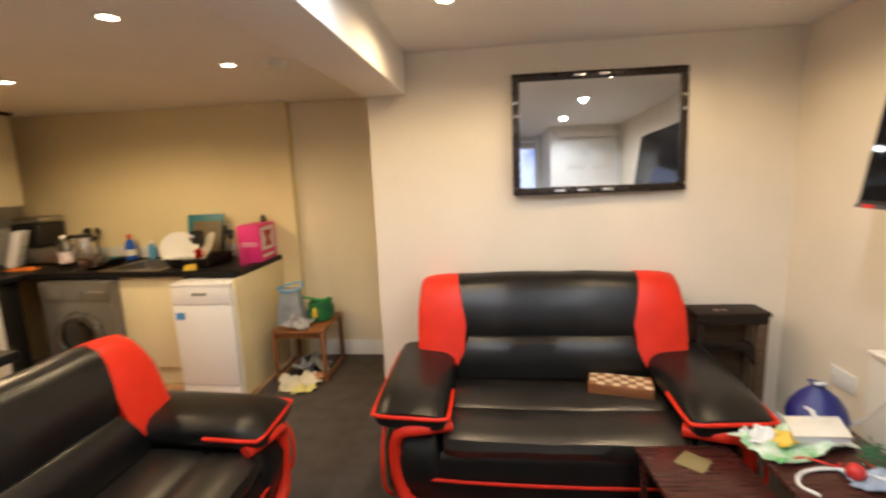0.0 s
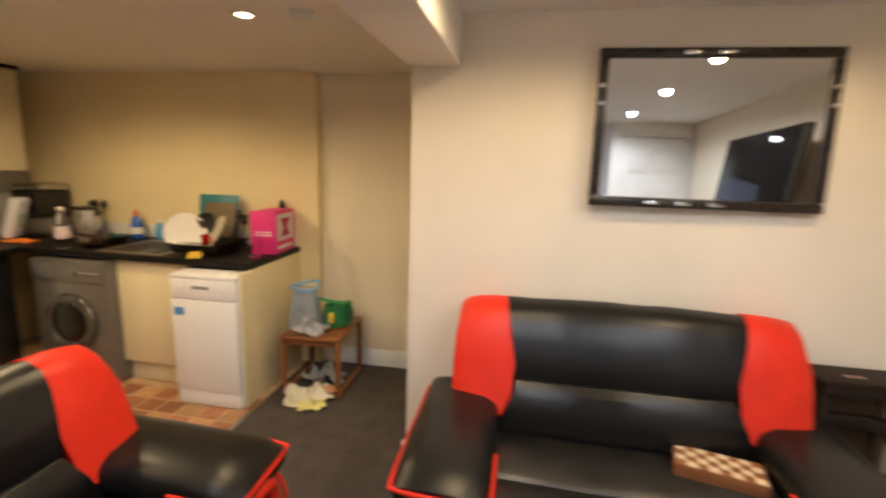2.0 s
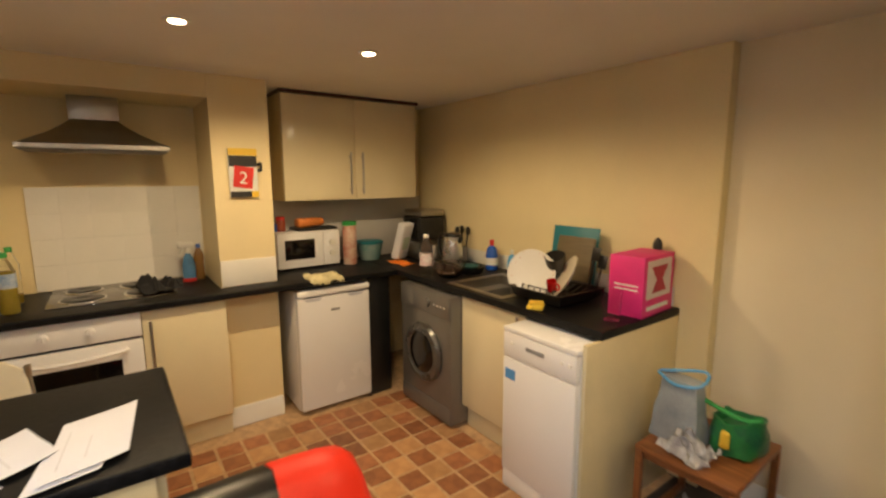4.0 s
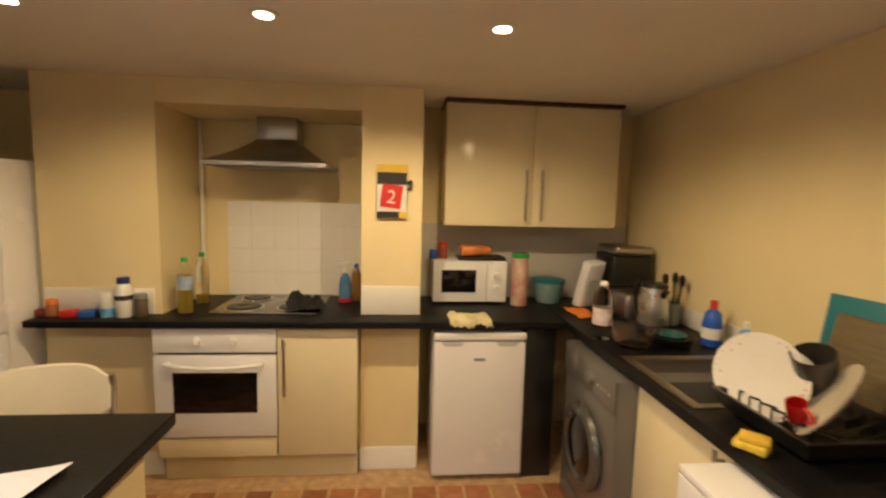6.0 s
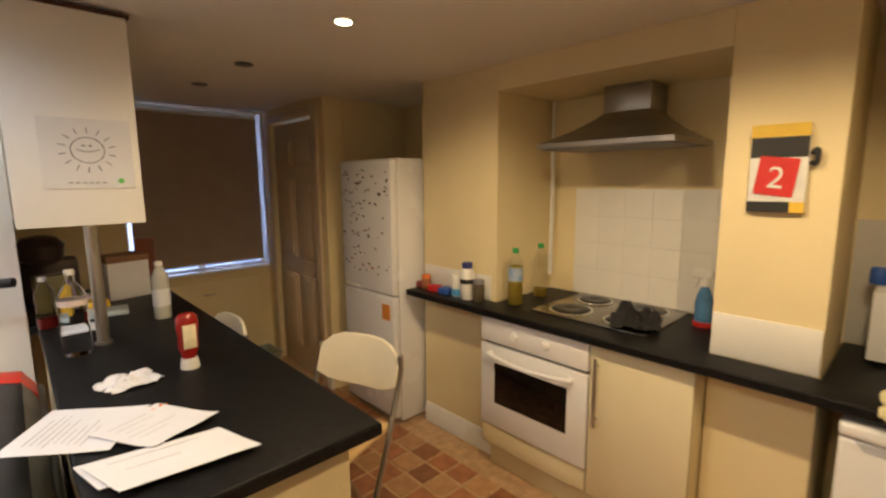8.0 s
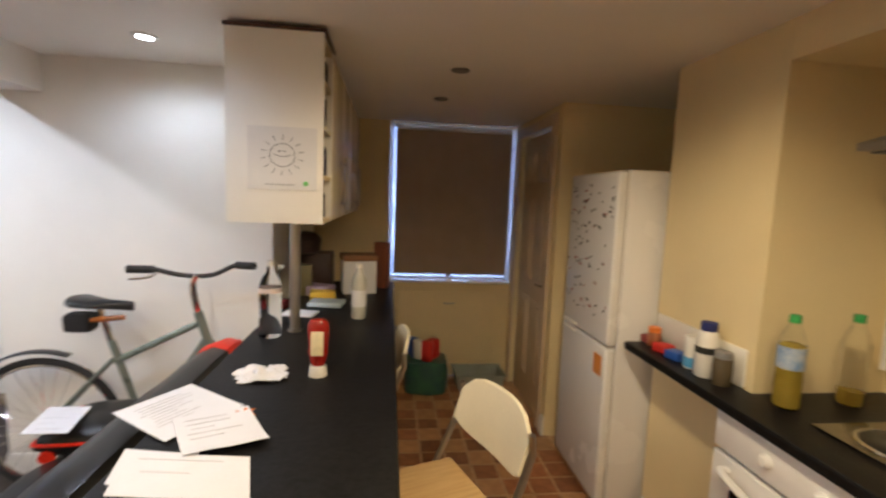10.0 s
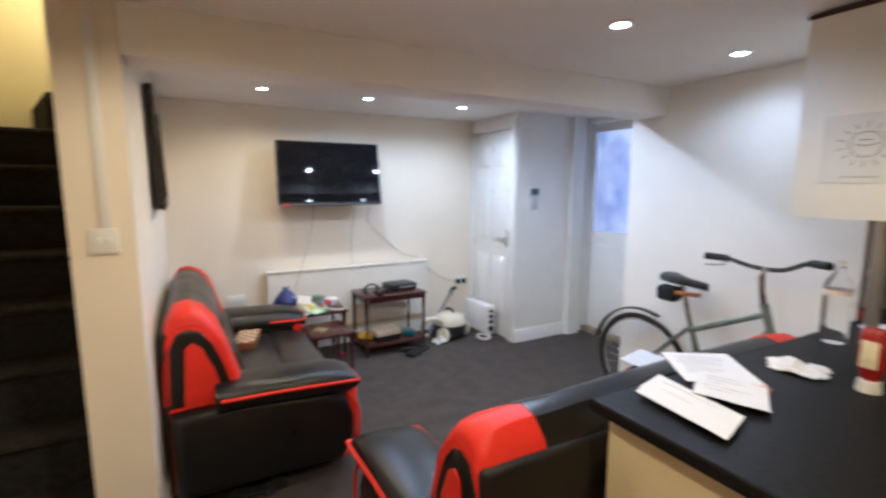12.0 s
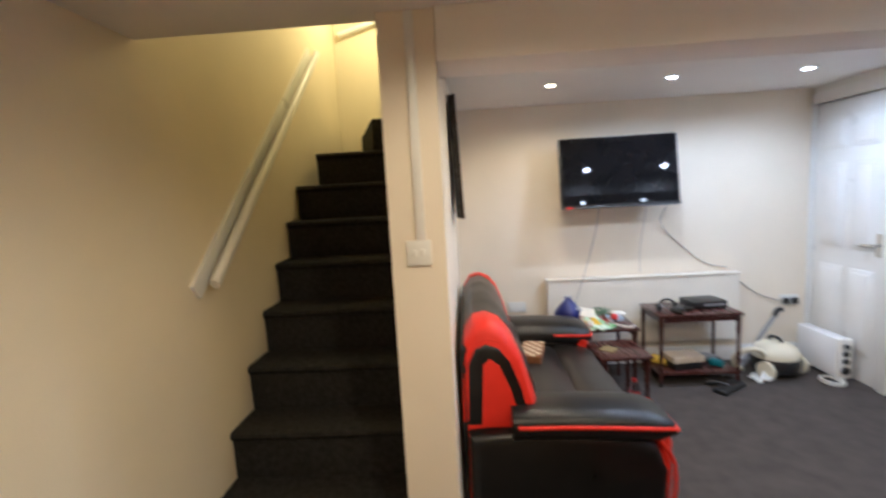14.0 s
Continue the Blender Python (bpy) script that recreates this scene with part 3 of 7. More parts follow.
        prism(bm, [(-0.248, 0.50), (-0.205, 0.66), (-0.160, 0.765), (-0.122, 0.795), (-0.092, 0.77), (-0.076, 0.50)], sg * (xo + 0.0035), sg * (xo + 0.011), "x", 0.006, 2)
        part("side_wedge", bm, REDL, s, "red wedge on the side of the back")
        bm = B()
        xp = sg * (xo - 0.010)
        tube(bm, [(xp, -0.308, 0.52), (xp, -0.258, 0.69), (xp, -0.219, 0.79), (xp, -0.166, 0.855), (xp, -0.108, 0.872), (xp, -0.050, 0.85), (xp, -0.014, 0.77), (xp, -0.002, 0.52)], 0.006)
        part("piping", bm, REDL, s)
        x_i, x_o = inner + 0.005, H
        bm = B()
        side = [(-0.02, 0.10), (-0.02, 0.49), (-0.30, 0.51), (-0.70, 0.47), (-0.80, 0.42), (-0.845, 0.32), (-0.835, 0.19), (-0.77, 0.10)]
        prism(bm, side, sg * (x_i + 0.03), sg * x_o, "x", 0.045, 4)
        part("arm", dent(bm, 0.003, 8), BLACKL, s)
        bm = B()
        rings = []
        c, hw0 = (x_i + x_o) / 2 + 0.012, (x_o - x_i) / 2 + 0.022
        for f in [i / 10 for i in range(11)]:
            y = -0.20 - 0.655 * f
            zt = 0.592 - 0.025 * f ** 1.8 - (0.035 if f == 1 else (0.008 if f > 0.85 else 0))
            zb = 0.592 - 0.025 * f ** 1.8 - 0.135 + (0.03 if f == 1 else 0)
            hw = hw0 * (0.93 if f == 1 else 1.0)
            ring = []
            for q in range(20):
                a = 2 * math.pi * q / 20
                ca, sa = math.cos(a), math.sin(a)
                tilt = 0.012 * ca
                ring.append(Vector((sg * (c + hw * math.copysign(abs(ca) ** 0.5, ca)), y, (zt + zb) / 2 + tilt + (zt - zb) / 2 * math.copysign(abs(sa) ** 0.85, sa))))
            rings.append(ring)
        loft(bm, rings)
        part("arm_pad", dent(bm, 0.003, 9, 2), BLACKL, s)
        bm = B()
        hw = hw0 + 0.002
        pts = [(sg * (c + hw), -0.22, 0.545), (sg * (c + hw), -0.5, 0.54), (sg * (c + hw), -0.81, 0.525), (sg * (c + hw * 0.85), -0.853, 0.52), (sg * c, -0.860, 0.513), (sg * (c - hw * 0.85), -0.853, 0.506), (sg * (c - hw), -0.81, 0.505), (sg * (c - hw), -0.60, 0.512)]
        tube(bm, pts, 0.008)
        part("piping", bm, REDL, s, "red piping round the arm pad")
        bm = B()
        tube(bm, [(sg * (H - 0.004), -0.79, 0.47), (sg * (H + 0.002), -0.852, 0.36), (sg * (H + 0.002), -0.845, 0.20), (sg * (H - 0.02), -0.78, 0.11)], 0.008)
        part("piping", bm, REDL, s)
        for y in (-0.78, -0.08):
            bm = B()
            cyl(bm, sg * (H - 0.22), y, 0.0, 0.10, 0.02, 0.026, 16)
            part("leg", bm, CHROME, s, "short chrome leg")
    for k in s.children:
        k.data.transform(Matrix.Diagonal((1, deep, tall, 1)))
    return s

sofa(pose(0.655, 3.385, 0), 1.51, "black and red leather two-seat sofa against the mirror wall", 1.03, 1.0)
sofa(pose(-1.393, 1.765, 0, 0, 0, 90), 1.87, "black and red leather three-seat sofa backing onto the breakfast bar", 0.938)

# ---- kitchen units ----
def bar_handle(parent, x, y, z0, z1, out=(1, 0), material=STEEL):
    """An upright bar handle at x, y standing off along out."""
    ox, oy = out
    bm = B()
    tube(bm, [(x + ox * 0.03, y + oy * 0.03, z0), (x + ox * 0.03, y + oy * 0.03, z1)], 0.0075, n=1, seg=12)
    for z in (z0 + 0.03, z1 - 0.03):
        tube(bm, [(x, y, z), (x + ox * 0.03, y + oy * 0.03, z)], 0.005, n=1)
    part("handle", bm, material, parent, "brushed steel bar handle")

CT = 0.90  # worktop height
# wall cupboard over the microwave
wc = thing("wall_cupboard", pose(-3.75, 3.148, 1.392), "cream two-door wall cupboard with steel bar handles", "cupboard")
bm = B()
box(bm, 0.002, 0.29, 0, 1.055, 0, 0.715, 0.002)
part("body", bm, CREAMEDGE, wc)
for k in (0, 1):
    bm = B()
    box(bm, 0.2905, 0.308, 0.002 + k * 0.5265, 0.525 + k * 0.5265, 0.002, 0.713, 0.002)
    d = part("door", bm, CREAM, wc)
    bar_handle(d, 0.308, 0.48 + k * 0.095, 0.04, 0.34)
bm = B()
box(bm, 0.002, 0.33, -0.01, 1.065, 0.7155, 0.737, 0.003)
part("top_trim", bm, DARKWOOD, wc, "dark top trim")

# oven unit
ov = thing("oven", pose(-3.24, 1.648, 0), "white built-under electric oven with black glass door", "oven")
# hidden body coloured black to give the gaps round panel and door their shade
bm = B()
box(bm, -0.40, 0.10, 0.005, 0.60, 0.27, 0.855, 0.003)
part("body", bm, BLACKP, ov)
bm = B()
box(bm, 0.101, 0.134, -0.002, 0.609, 0.728, 0.856, 0.004)
cp = part("control_panel", bm, APPL, ov)
for y in (0.215, 0.395):
    bm = B()
    cyl(bm, 0, 0, 0, 0.022, 0.021, 0.018, 20, m=pose(0.134, y, 0.79, 0, 90, 0))
    box(bm, 0.135, 0.161, y - 0.004, y + 0.004, 0.775, 0.808, 0.003)
    part("knob", bm, APPL, cp)
bm = B()
box(bm, 0.101, 0.134, -0.002, 0.609, 0.272, 0.712, 0.005)
od = part("oven_door", bm, APPL, ov)
bm = B()
box(bm, 0.1345, 0.136, 0.092, 0.512, 0.405, 0.622, 0.0005)
part("glass", bm, OVENGL, od, "dark oven glass")
bm = B()
tube(bm, [(0.134, 0.07, 0.672), (0.168, 0.09, 0.672), (0.182, 0.30, 0.660), (0.168, 0.515, 0.672), (0.134, 0.535, 0.672)], 0.013, flatten=0.8)
part("handle", bm, APPL, od)
bm = B()
box(bm, 0.08, 0.122, 0.002, 0.605, 0.155, 0.262, 0.002)
part("filler_panel", bm, CREAM, ov)

cu = thing("base_cupboard", pose(-3.24, 2.258, 0), "cream single-door base cupboard beside the oven", "cupboard", "kitchen base cupboards")
bm = B()
box(bm, -0.40, 0.10, 0.003, 0.415, 0.15, 0.855, 0.002)
part("body", bm, CREAMEDGE, cu)
bm = B()
box(bm, 0.1005, 0.119, 0.003, 0.415, 0.155, 0.852, 0.002)
dd = part("door", bm, CREAM, cu)
bar_handle(dd, 0.119, 0.04, 0.50, 0.80)
bm = B()
box(bm, 0.04, 0.06, -0.605, 0.415, 0.002, 0.149, 0.001)
part("plinth", bm, CREAM, cu)

# worktops
def worktop(name, polys, label, z1=CT, th=0.038):
    bm = B()
    for p in polys:
        prism(bm, p, z1 - th, z1, "z", 0.008, 3)
    t = thing(name, pose(0, 0, 0), label, "worktop")
    part("slab", bm, WORKTOP, t)
    return t

cw0 = worktop("cooker_worktop", [[(-3.08, 1.06), (-3.08, 3.795), (-3.742, 3.795), (-3.742, 3.012), (-3.234, 3.012), (-3.234, 2.675), (-3.742, 2.675), (-3.742, 1.640), (-3.234, 1.640), (-3.234, 1.06)]], "long black laminate worktop under the cooker hood")
bm = B()
box(bm, -3.0797, -3.0782, 1.07, 3.79, 0.868, 0.893)
part("edging", bm, WORKTOP, cw0)
# the sink run, with an opening for the bowl
bm = B()
SX0, SX1, SY0, SY1 = -2.51, -2.06, 3.86, 4.27
for x0, x1, y0, y1 in ((-3.742, SX0, 3.80, 4.43), (SX1, -1.389, 3.80, 4.43), (SX0, SX1, 3.80, SY0), (SX0, SX1, SY1, 4.43)):
    box(bm, x0 + 0.0002, x1 - 0.0002, y0, y1, CT - 0.038, CT)
sw0 = thing("sink_worktop", pose(0, 0, 0), "black laminate worktop with inset sink beside the dishwasher", "worktop")
part("slab", bm, WORKTOP, sw0)
bm = B()
box(bm, -3.05, -1.39, 3.7982, 3.7997, 0.866, 0.896)
part("edging", bm, WORKTOP, sw0)
bm = B()
box(bm, -1.3888, -1.3873, 3.80, 4.43, 0.866, 0.896)
part("edging", bm, WORKTOP, sw0)

# splash strips and tiles
def tile_field(parent, x, y0, z0, ny, nz, w, hgt, axis="x"):
    bm = B()
    box(bm, 0, 0.006, 0.0004, w - 0.0004, 0.0004, hgt - 0.0004, 0.0006, 1)
    me = mesh_of("tile", bm, WTILE)
    for i in range(ny):
        for j in range(nz):
            ob = new("tile", me)
            ob.parent = parent
            ob.matrix_basis = pose(x, y0 + i * w, z0 + j * hgt)

sp = thing("splashback", pose(-3.752, 0, 0), "white square-tiled splashback behind the hob", "splashback")
bm = B()
box(bm, 0.002, 0.006, 1.80, 2.675, 0.902, 1.50)
part("grout", bm, WPLAST, sp)
tile_field(sp, 0.0065, 1.80, 0.903, 6, 4, 0.1455, 0.149)
for y0, y1 in ((1.06, 1.60), (2.682, 3.005)):
    bm = B()
    box(bm, -3.2395, -3.232, y0, y1, CT + 0.001, 1.035 if y0 < 2 else 1.06, 0.002)
    single("upstand", bm, WTILE, label="white glazed upstand along the worktop", category="upstand")
bm = B()
box(bm, -3.1, -1.42, 4.4275, 4.434, CT + 0.001, 1.0, 0.002)
single("upstand", bm, WTILE, label="low white upstand behind the sink", category="upstand")
bm = B()
box(bm, -3.7515, -3.745, 3.012, 4.43, CT + 0.001, 1.39, 0.001)
single("upstand", bm, mat("grey_tile", (0.55, 0.53, 0.50), 0.35, vary=0.05, scale=4), label="grey splash panel behind the microwave", category="upstand")

# cooker hood
hd = thing("cooker_hood", pose(-3.748, 2.157, 1.70), "stainless steel chimney cooker hood in the niche", "hood")
bm = B()
W2 = 0.325
rings = []
for f, z in ((1.0, 0.0), (1.0, 0.022), (0.86, 0.045), (0.62, 0.09), (0.42, 0.14), (0.33, 0.17)):
    w, dp = W2 * f, 0.20 + 0.25 * (f - 0.33) / 0.67
    rings.append([Vector((0.0, -w, z)), Vector((dp, -w, z)), Vector((dp, w, z)), Vector((0, w, z))])
loft(bm, rings)
part("canopy", bm, STEEL, hd)
bm = B()
box(bm, 0.001, 0.19, -0.115, 0.115, 0.1705, 0.298, 0.003)
part("chimney", bm, STEEL, hd)
bm = B()
box(bm, 0.04, 0.41, -0.32, 0.32, -0.006, -0.0005, 0.002)
part("filter", bm, GREYP, hd)

# hob
hob = thing("hob", pose(-3.475, 2.16, CT + 0.001), "steel electric hob with four solid plates", "hob")
bm = B()
box(bm, -0.25, 0.25, -0.29, 0.29, 0, 0.008, 0.004)
part("plate", bm, mat("hob_steel", (0.30, 0.285, 0.26), 0.2, 1.0, vary=0.12, scale=9), hob)
for x, y, r in ((-0.12, -0.14, 0.075), (0.12, -0.14, 0.09), (-0.12, 0.13, 0.09), (0.12, 0.13, 0.075)):
    bm = B()
    lathe(bm, [(r + 0.008, 0.0085), (r + 0.008, 0.011), (r, 0.017), (r * 0.35, 0.017), (r * 0.3, 0.0145), (0.005, 0.0145)], x, y)
    rg_ = part("ring", bm, BLACKP, hob)
    bm = B()
    lathe(bm, [(r + 0.0085, 0.0085), (r + 0.017, 0.0085), (r + 0.015, 0.012), (r + 0.0085, 0.0125)], x, y, seg=32)
    part("trim", bm, CHROME, rg_, "bright steel trim ring")

# fridge under the worktop
fr = thing("undercounter_fridge", pose(-3.09, 3.078, 0), "white undercounter fridge beneath the worktop", "fridge")
bm = B()
box(bm, -0.50, -0.05, 0.002, 0.503, 0.02, 0.828, 0.006)
part("cabinet", bm, APPL, fr)
bm = B()
box(bm, -0.047, 0.0, 0.002, 0.503, 0.03, 0.79, 0.012, 3)
fd = part("door", bm, APPL, fr)
bm = B()
box(bm, -0.045, 0.006, 0.0, 0.505, 0.795, 0.838, 0.012, 3)
part("top_trim", bm, APPL, fr)
bm = B()
box(bm, 0.0, 0.004, 0.22, 0.28, 0.685, 0.70, 0.0015)
part("badge", bm, GREYP, fd)
GRIP = flat("pale_grey_plastic", (0.50, 0.52, 0.58), 0.5)
for y in (0.04, 0.335):
    bm = B()
    prism(bm, [(y, 0.788), (y + 0.125, 0.788), (y + 0.105, 0.765), (y + 0.02, 0.765)], 0.0003, 0.0025, "x")
    part("grip", bm, GRIP, fd, "pale grey door grip")

# washing machine
wm = thing("washing_machine", pose(-2.96, 3.76, 0), "silver front-loading washing machine under the worktop", "washing machine")
bm = B()
box(bm, 0, 0.565, 0.0, 0.56, 0.02, 0.845, 0.008)
part("cabinet", bm, SILVER, wm)
bm = B()
box(bm, 0.005, 0.56, -0.008, -0.0005, 0.70, 0.84, 0.004)
cp = part("control_panel", bm, SILVER, wm)
bm = B()
cyl(bm, 0, 0, 0, 0.02, 0.03, 0.026, m=pose(0.33, -0.008, 0.77, 90, 0, 0))
part("dial", bm, SILVER, cp)
for x in (0.41, 0.445, 0.48, 0.515):
    bm = B()
    cyl(bm, 0, 0, 0, 0.006, 0.008, m=pose(x, -0.008, 0.77, 90, 0, 0), seg=12)
    part("button", bm, CHROME, cp)
bm = B()
box(bm, 0.02, 0.17, -0.012, -0.0085, 0.72, 0.825, 0.003)
part("drawer", bm, SILVER, cp)
bm = B()
lathe(bm, [(0.19, 0.0), (0.195, 0.015), (0.185, 0.035), (0.15, 0.04), (0.14, 0.03)], m=pose(0.285, -0.001, 0.43, 90, 0, 0), seg=40)
wd = part("door_ring", bm, mat("grey_lacquer", (0.13, 0.128, 0.125), 0.28, 0.6), wm)
bm = B()
lathe(bm, [(0.139, 0.028), (0.12, 0.04), (0.07, 0.05), (0.01, 0.052)], m=pose(0.285, -0.001, 0.43, 90, 0, 0), seg=32)
part("door_glass", bm, OVENGL, wd)
bm = B()
box(bm, 0.005, 0.56, -0.003, -0.0005, 0.03, 0.13, 0.002)
part("kick_panel", bm, SILVER, wm)

# sink cupboard, dishwasher, end panel
cu = thing("base_cupboard", pose(-2.39, 3.84, 0), "cream single-door base cupboard under the sink", "cupboard", "kitchen base cupboards")
bm = B()
box(bm, 0.002, 0.525, 0.02, 0.56, 0.15, 0.70, 0.002)
part("body", bm, CREAMEDGE, cu)
bm = B()
box(bm, 0.004, 0.523, 0.0, 0.0185, 0.155, 0.858, 0.002)
dd = part("door", bm, CREAM, cu)
bar_handle(dd, 0.49, 0.0, 0.55, 0.84, (0, -1))
bm = B()
box(bm, 0.002, 0.525, 0.05, 0.068, 0.002, 0.149, 0.001)
part("plinth", bm, CREAM, cu)
dw = thing("dishwasher", pose(-1.845, 3.665, 0), "white slimline dishwasher standing proud of the worktop", "dishwasher")
bm = B()
box(bm, 0, 0.435, 0.03, 0.56, 0.02, 0.815, 0.004)
part("cabinet", bm, APPL, dw)
bm = B()
box(bm, -0.002, 0.437, 0.0, 0.56, 0.8155, 0.84, 0.006)
part("lid", bm, APPL, dw)
bm = B()
box(bm, 0.002, 0.433, 0.0, 0.029, 0.69, 0.814, 0.004)
cp = part("control_panel", bm, APPL, dw)
bm = B()
box(bm, 0.15, 0.26, -0.003, -0.0004, 0.755, 0.775, 0.001)
part("grip_slot", bm, GREYP, cp)
for x in (0.06, 0.36, 0.40):
    bm = B()
    cyl(bm, 0, 0, 0, 0.006, 0.009, m=pose(x, 0, 0.765, 90, 0, 0), seg=14)
    part("button", bm, WPLAST, cp)
bm = B()
box(bm, 0.002, 0.433, 0.0, 0.029, 0.10, 0.686, 0.004)
dd = part("door", bm, APPL, dw)
bm = B()
box(bm, 0.02, 0.085, -0.002, -0.0004, 0.585, 0.635)
part("sticker", bm, flat("blue_sticker", (0.10, 0.32, 0.70)), dd, "blue energy sticker")
bm = B()
box(bm, 0.004, 0.431, 0.006, 0.05, 0.004, 0.097, 0.002)
part("kick_panel", bm, APPL, dw)
bm = B()
box(bm, -1.407, -1.389, 3.70, 4.43, 0.0, CT - 0.039, 0.001)
ep = thing("end_panel", pose(0, 0, 0), "cream end panel of the sink run", "panel")
part("board", bm, CREAMEDGE, ep)
bm = B()
box(bm, -1.4065, -1.3895, 3.6975, 3.6995, 0.001, CT - 0.04, 0.0005)
part("edging", bm, CREAM, ep)

# added black board: the dark of the open gap put in as colour
bm = B()
box(bm, -3.14, -3.12, 3.59, 3.755, 0.0, 0.858, 0.001)
single("gap_shade_board", bm, BLACKP, label="black board standing in for the shade between fridge and washing machine", category="panel")

# fridge freezer
ff = thing("fridge_freezer", pose(-3.02, 0.45, 0), "tall white fridge freezer covered in small dark magnets", "fridge freezer")
bm = B()
box(bm, -0.58, -0.055, 0.0, 0.555, 0.02, 1.685, 0.006)
part("cabinet", bm, APPL, ff)
for z0, z1 in ((0.05, 0.84), (0.85, 1.68)):
    bm = B()
    box(bm, -0.052, 0.0, 0.0, 0.555, z0, z1, 0.014, 3)
    d = part("door", bm, APPL, ff)
    bm = B()
    box(bm, -0.03, 0.012, 0.04, 0.2, (z1 - 0.02 if z0 < 0.5 else z0 + 0.005), (z1 - 0.005 if z0 < 0.5 else z0 + 0.02), 0.004)
    part("grip", bm, WPLAST, d)
    if z0 > 0.5:
        rnd = random.Random(4)
        mg = [flat("magnet_dark", (0.03, 0.03, 0.035)), flat("magnet_red", (0.30, 0.05, 0.04)), flat("magnet_grey", (0.2, 0.2, 0.22))]
        for k in range(80):
            y, z = rnd.uniform(0.03, 0.53), rnd.choice((rnd.uniform(0.95, 1.25), rnd.uniform(1.2, 1.62), rnd.uniform(1.4, 1.62)))
            bm = B()
            w, hh = rnd.uniform(0.005, 0.016), rnd.uniform(0.0025, 0.006)
            box(bm, 0.0005, 0.003, -w, w, -hh, hh)
            part("magnet", bm, mg[rnd.choice((0, 0, 0, 2, 1))], d, m=pose(0, y, z, rnd.uniform(-40, 40), 0, 0), smooth=False)
bm = B()
box(bm, 0.0005, 0.003, 0.44, 0.52, 0.69, 0.79)
part("sticker", bm, flat("orange_sticker", (0.75, 0.28, 0.05)), d, "orange and black sticker")

# ---- breakfast bar ----
bw0 = worktop("bar_worktop", [[(-2.02, 2.27), (-1.412, 2.27), (-1.412, 0.545), (-1.385, 0.545), (-1.385, -0.2), (-2.02, -0.2)]], "black laminate breakfast bar top strewn with letters", 0.925, 0.04)
for b in ((-2.01, -1.42, 2.2703, 2.2718, 0.890, 0.917), (-2.0218, -2.0203, -0.19, 2.26, 0.890, 0.917)):
    bm = B()
    box(bm, *b)
    part("edging", bm, WORKTOP, bw0)
bp = thing("bar_supports", pose(0, 0, 0), "cream board supports of the breakfast bar", "panel")
bm = B()
box(bm, -1.95, -1.44, 2.20, 2.22, 0, 0.884, 0.002)
part("end_panel", bm, CREAMEDGE, bp)
bm = B()
box(bm, -1.44, -1.42, 0.56, 2.199, 0, 0.884, 0.002)
part("back_panel", bm, CREAMEDGE, bp)
bm = B()
box(bm, -1.95, -1.40, -0.19, -0.17, 0, 0.884, 0.002)
part("end_panel", bm, CREAMEDGE, bp)
# wall units above it
wu = thing("open_wall_unit", pose(-1.732, 0.96, 1.405), "white end wall unit with open shelves over the breakfast bar", "cupboard")
bm = B()
box(bm, 0, 0.35, 0.252, 0.272, 0, 0.70, 0.001)
box(bm, 0, 0.35, 0.0, 0.02, 0, 0.70, 0.001)
box(bm, 0.332, 0.35, 0.0205, 0.2515, 0, 0.70)
part("side", bm, WHITEWALL, wu)
for z in (0.0, 0.17, 0.36, 0.53, 0.682):
    bm = B()
    box(bm, 0.004, 0.3315, 0.0205, 0.2515, z, z + 0.017)
    part("shelf", bm, CREAMEDGE, wu)
bm = B()
box(bm, -0.01, 0.355, -0.01, 0.278, 0.7005, 0.714, 0.003)
part("top_trim", bm, DARKWOOD, wu)
for k in range(2):
    y1 = 0.955 - k * 0.82
    wc = thing("wall_cupboard", pose(-1.732, y1 - 0.815, 1.405), "cream two-door wall cupboard over the breakfast bar", "cupboard", "breakfast bar cupboards")
    bm = B()
    box(bm, 0.019, 0.348, 0, 0.812, 0, 0.70, 0.002)
    part("body", bm, CREAMEDGE, wc)
    for j in (0, 1):
        bm = B()
        box(bm, 0.0, 0.018, 0.002 + j * 0.405, 0.402 + j * 0.405, 0.002, 0.698, 0.002)
        d = part("door", bm, CREAM, wc)
        bar_handle(d, 0.0, 0.36 + j * 0.09, 0.04, 0.30, (-1, 0))
bm = B()
lathe(bm, [(0.03, 0.0), (0.03, 0.008), (0.022, 0.012), (0.022, 0.465), (0.03, 0.468), (0.03, 0.478)], -1.59, 1.02, 0.926)
single("support_post", bm, STEEL, label="round steel post between bar top and wall unit", category="post")

# ---- mirror and television ----
mi = thing("mirror", pose(0.945, 3.383, 1.70, -1.9, 0, 1.4), "rectangular mirror in dark carved frame with glass studs", "mirror")
bm = B()
for b in ((-0.452, 0.452, 0.278, 0.318), (-0.452, 0.452, -0.318, -0.278), (-0.452, -0.412, -0.2775, 0.2775), (0.412, 0.452, -0.2775, 0.2775)):
    box(bm, b[0], b[1], -0.022, 0.0, b[2], b[3], 0.008, 2)
part("frame", bm, mat("dark_bronze", (0.035, 0.026, 0.02), 0.28, 0.4, vary=0.3, scale=60, bump=0.5), mi)
bm = B()
box(bm, -0.411, 0.411, -0.010, -0.004, -0.277, 0.277)
part("mirror_glass", bm, MIRROR, mi)
bm = B()
box(bm, -0.446, 0.446, 0.0005, 0.02, -0.312, 0.312)
part("back_board", bm, BLACKP, mi)
rnd = random.Random(2)
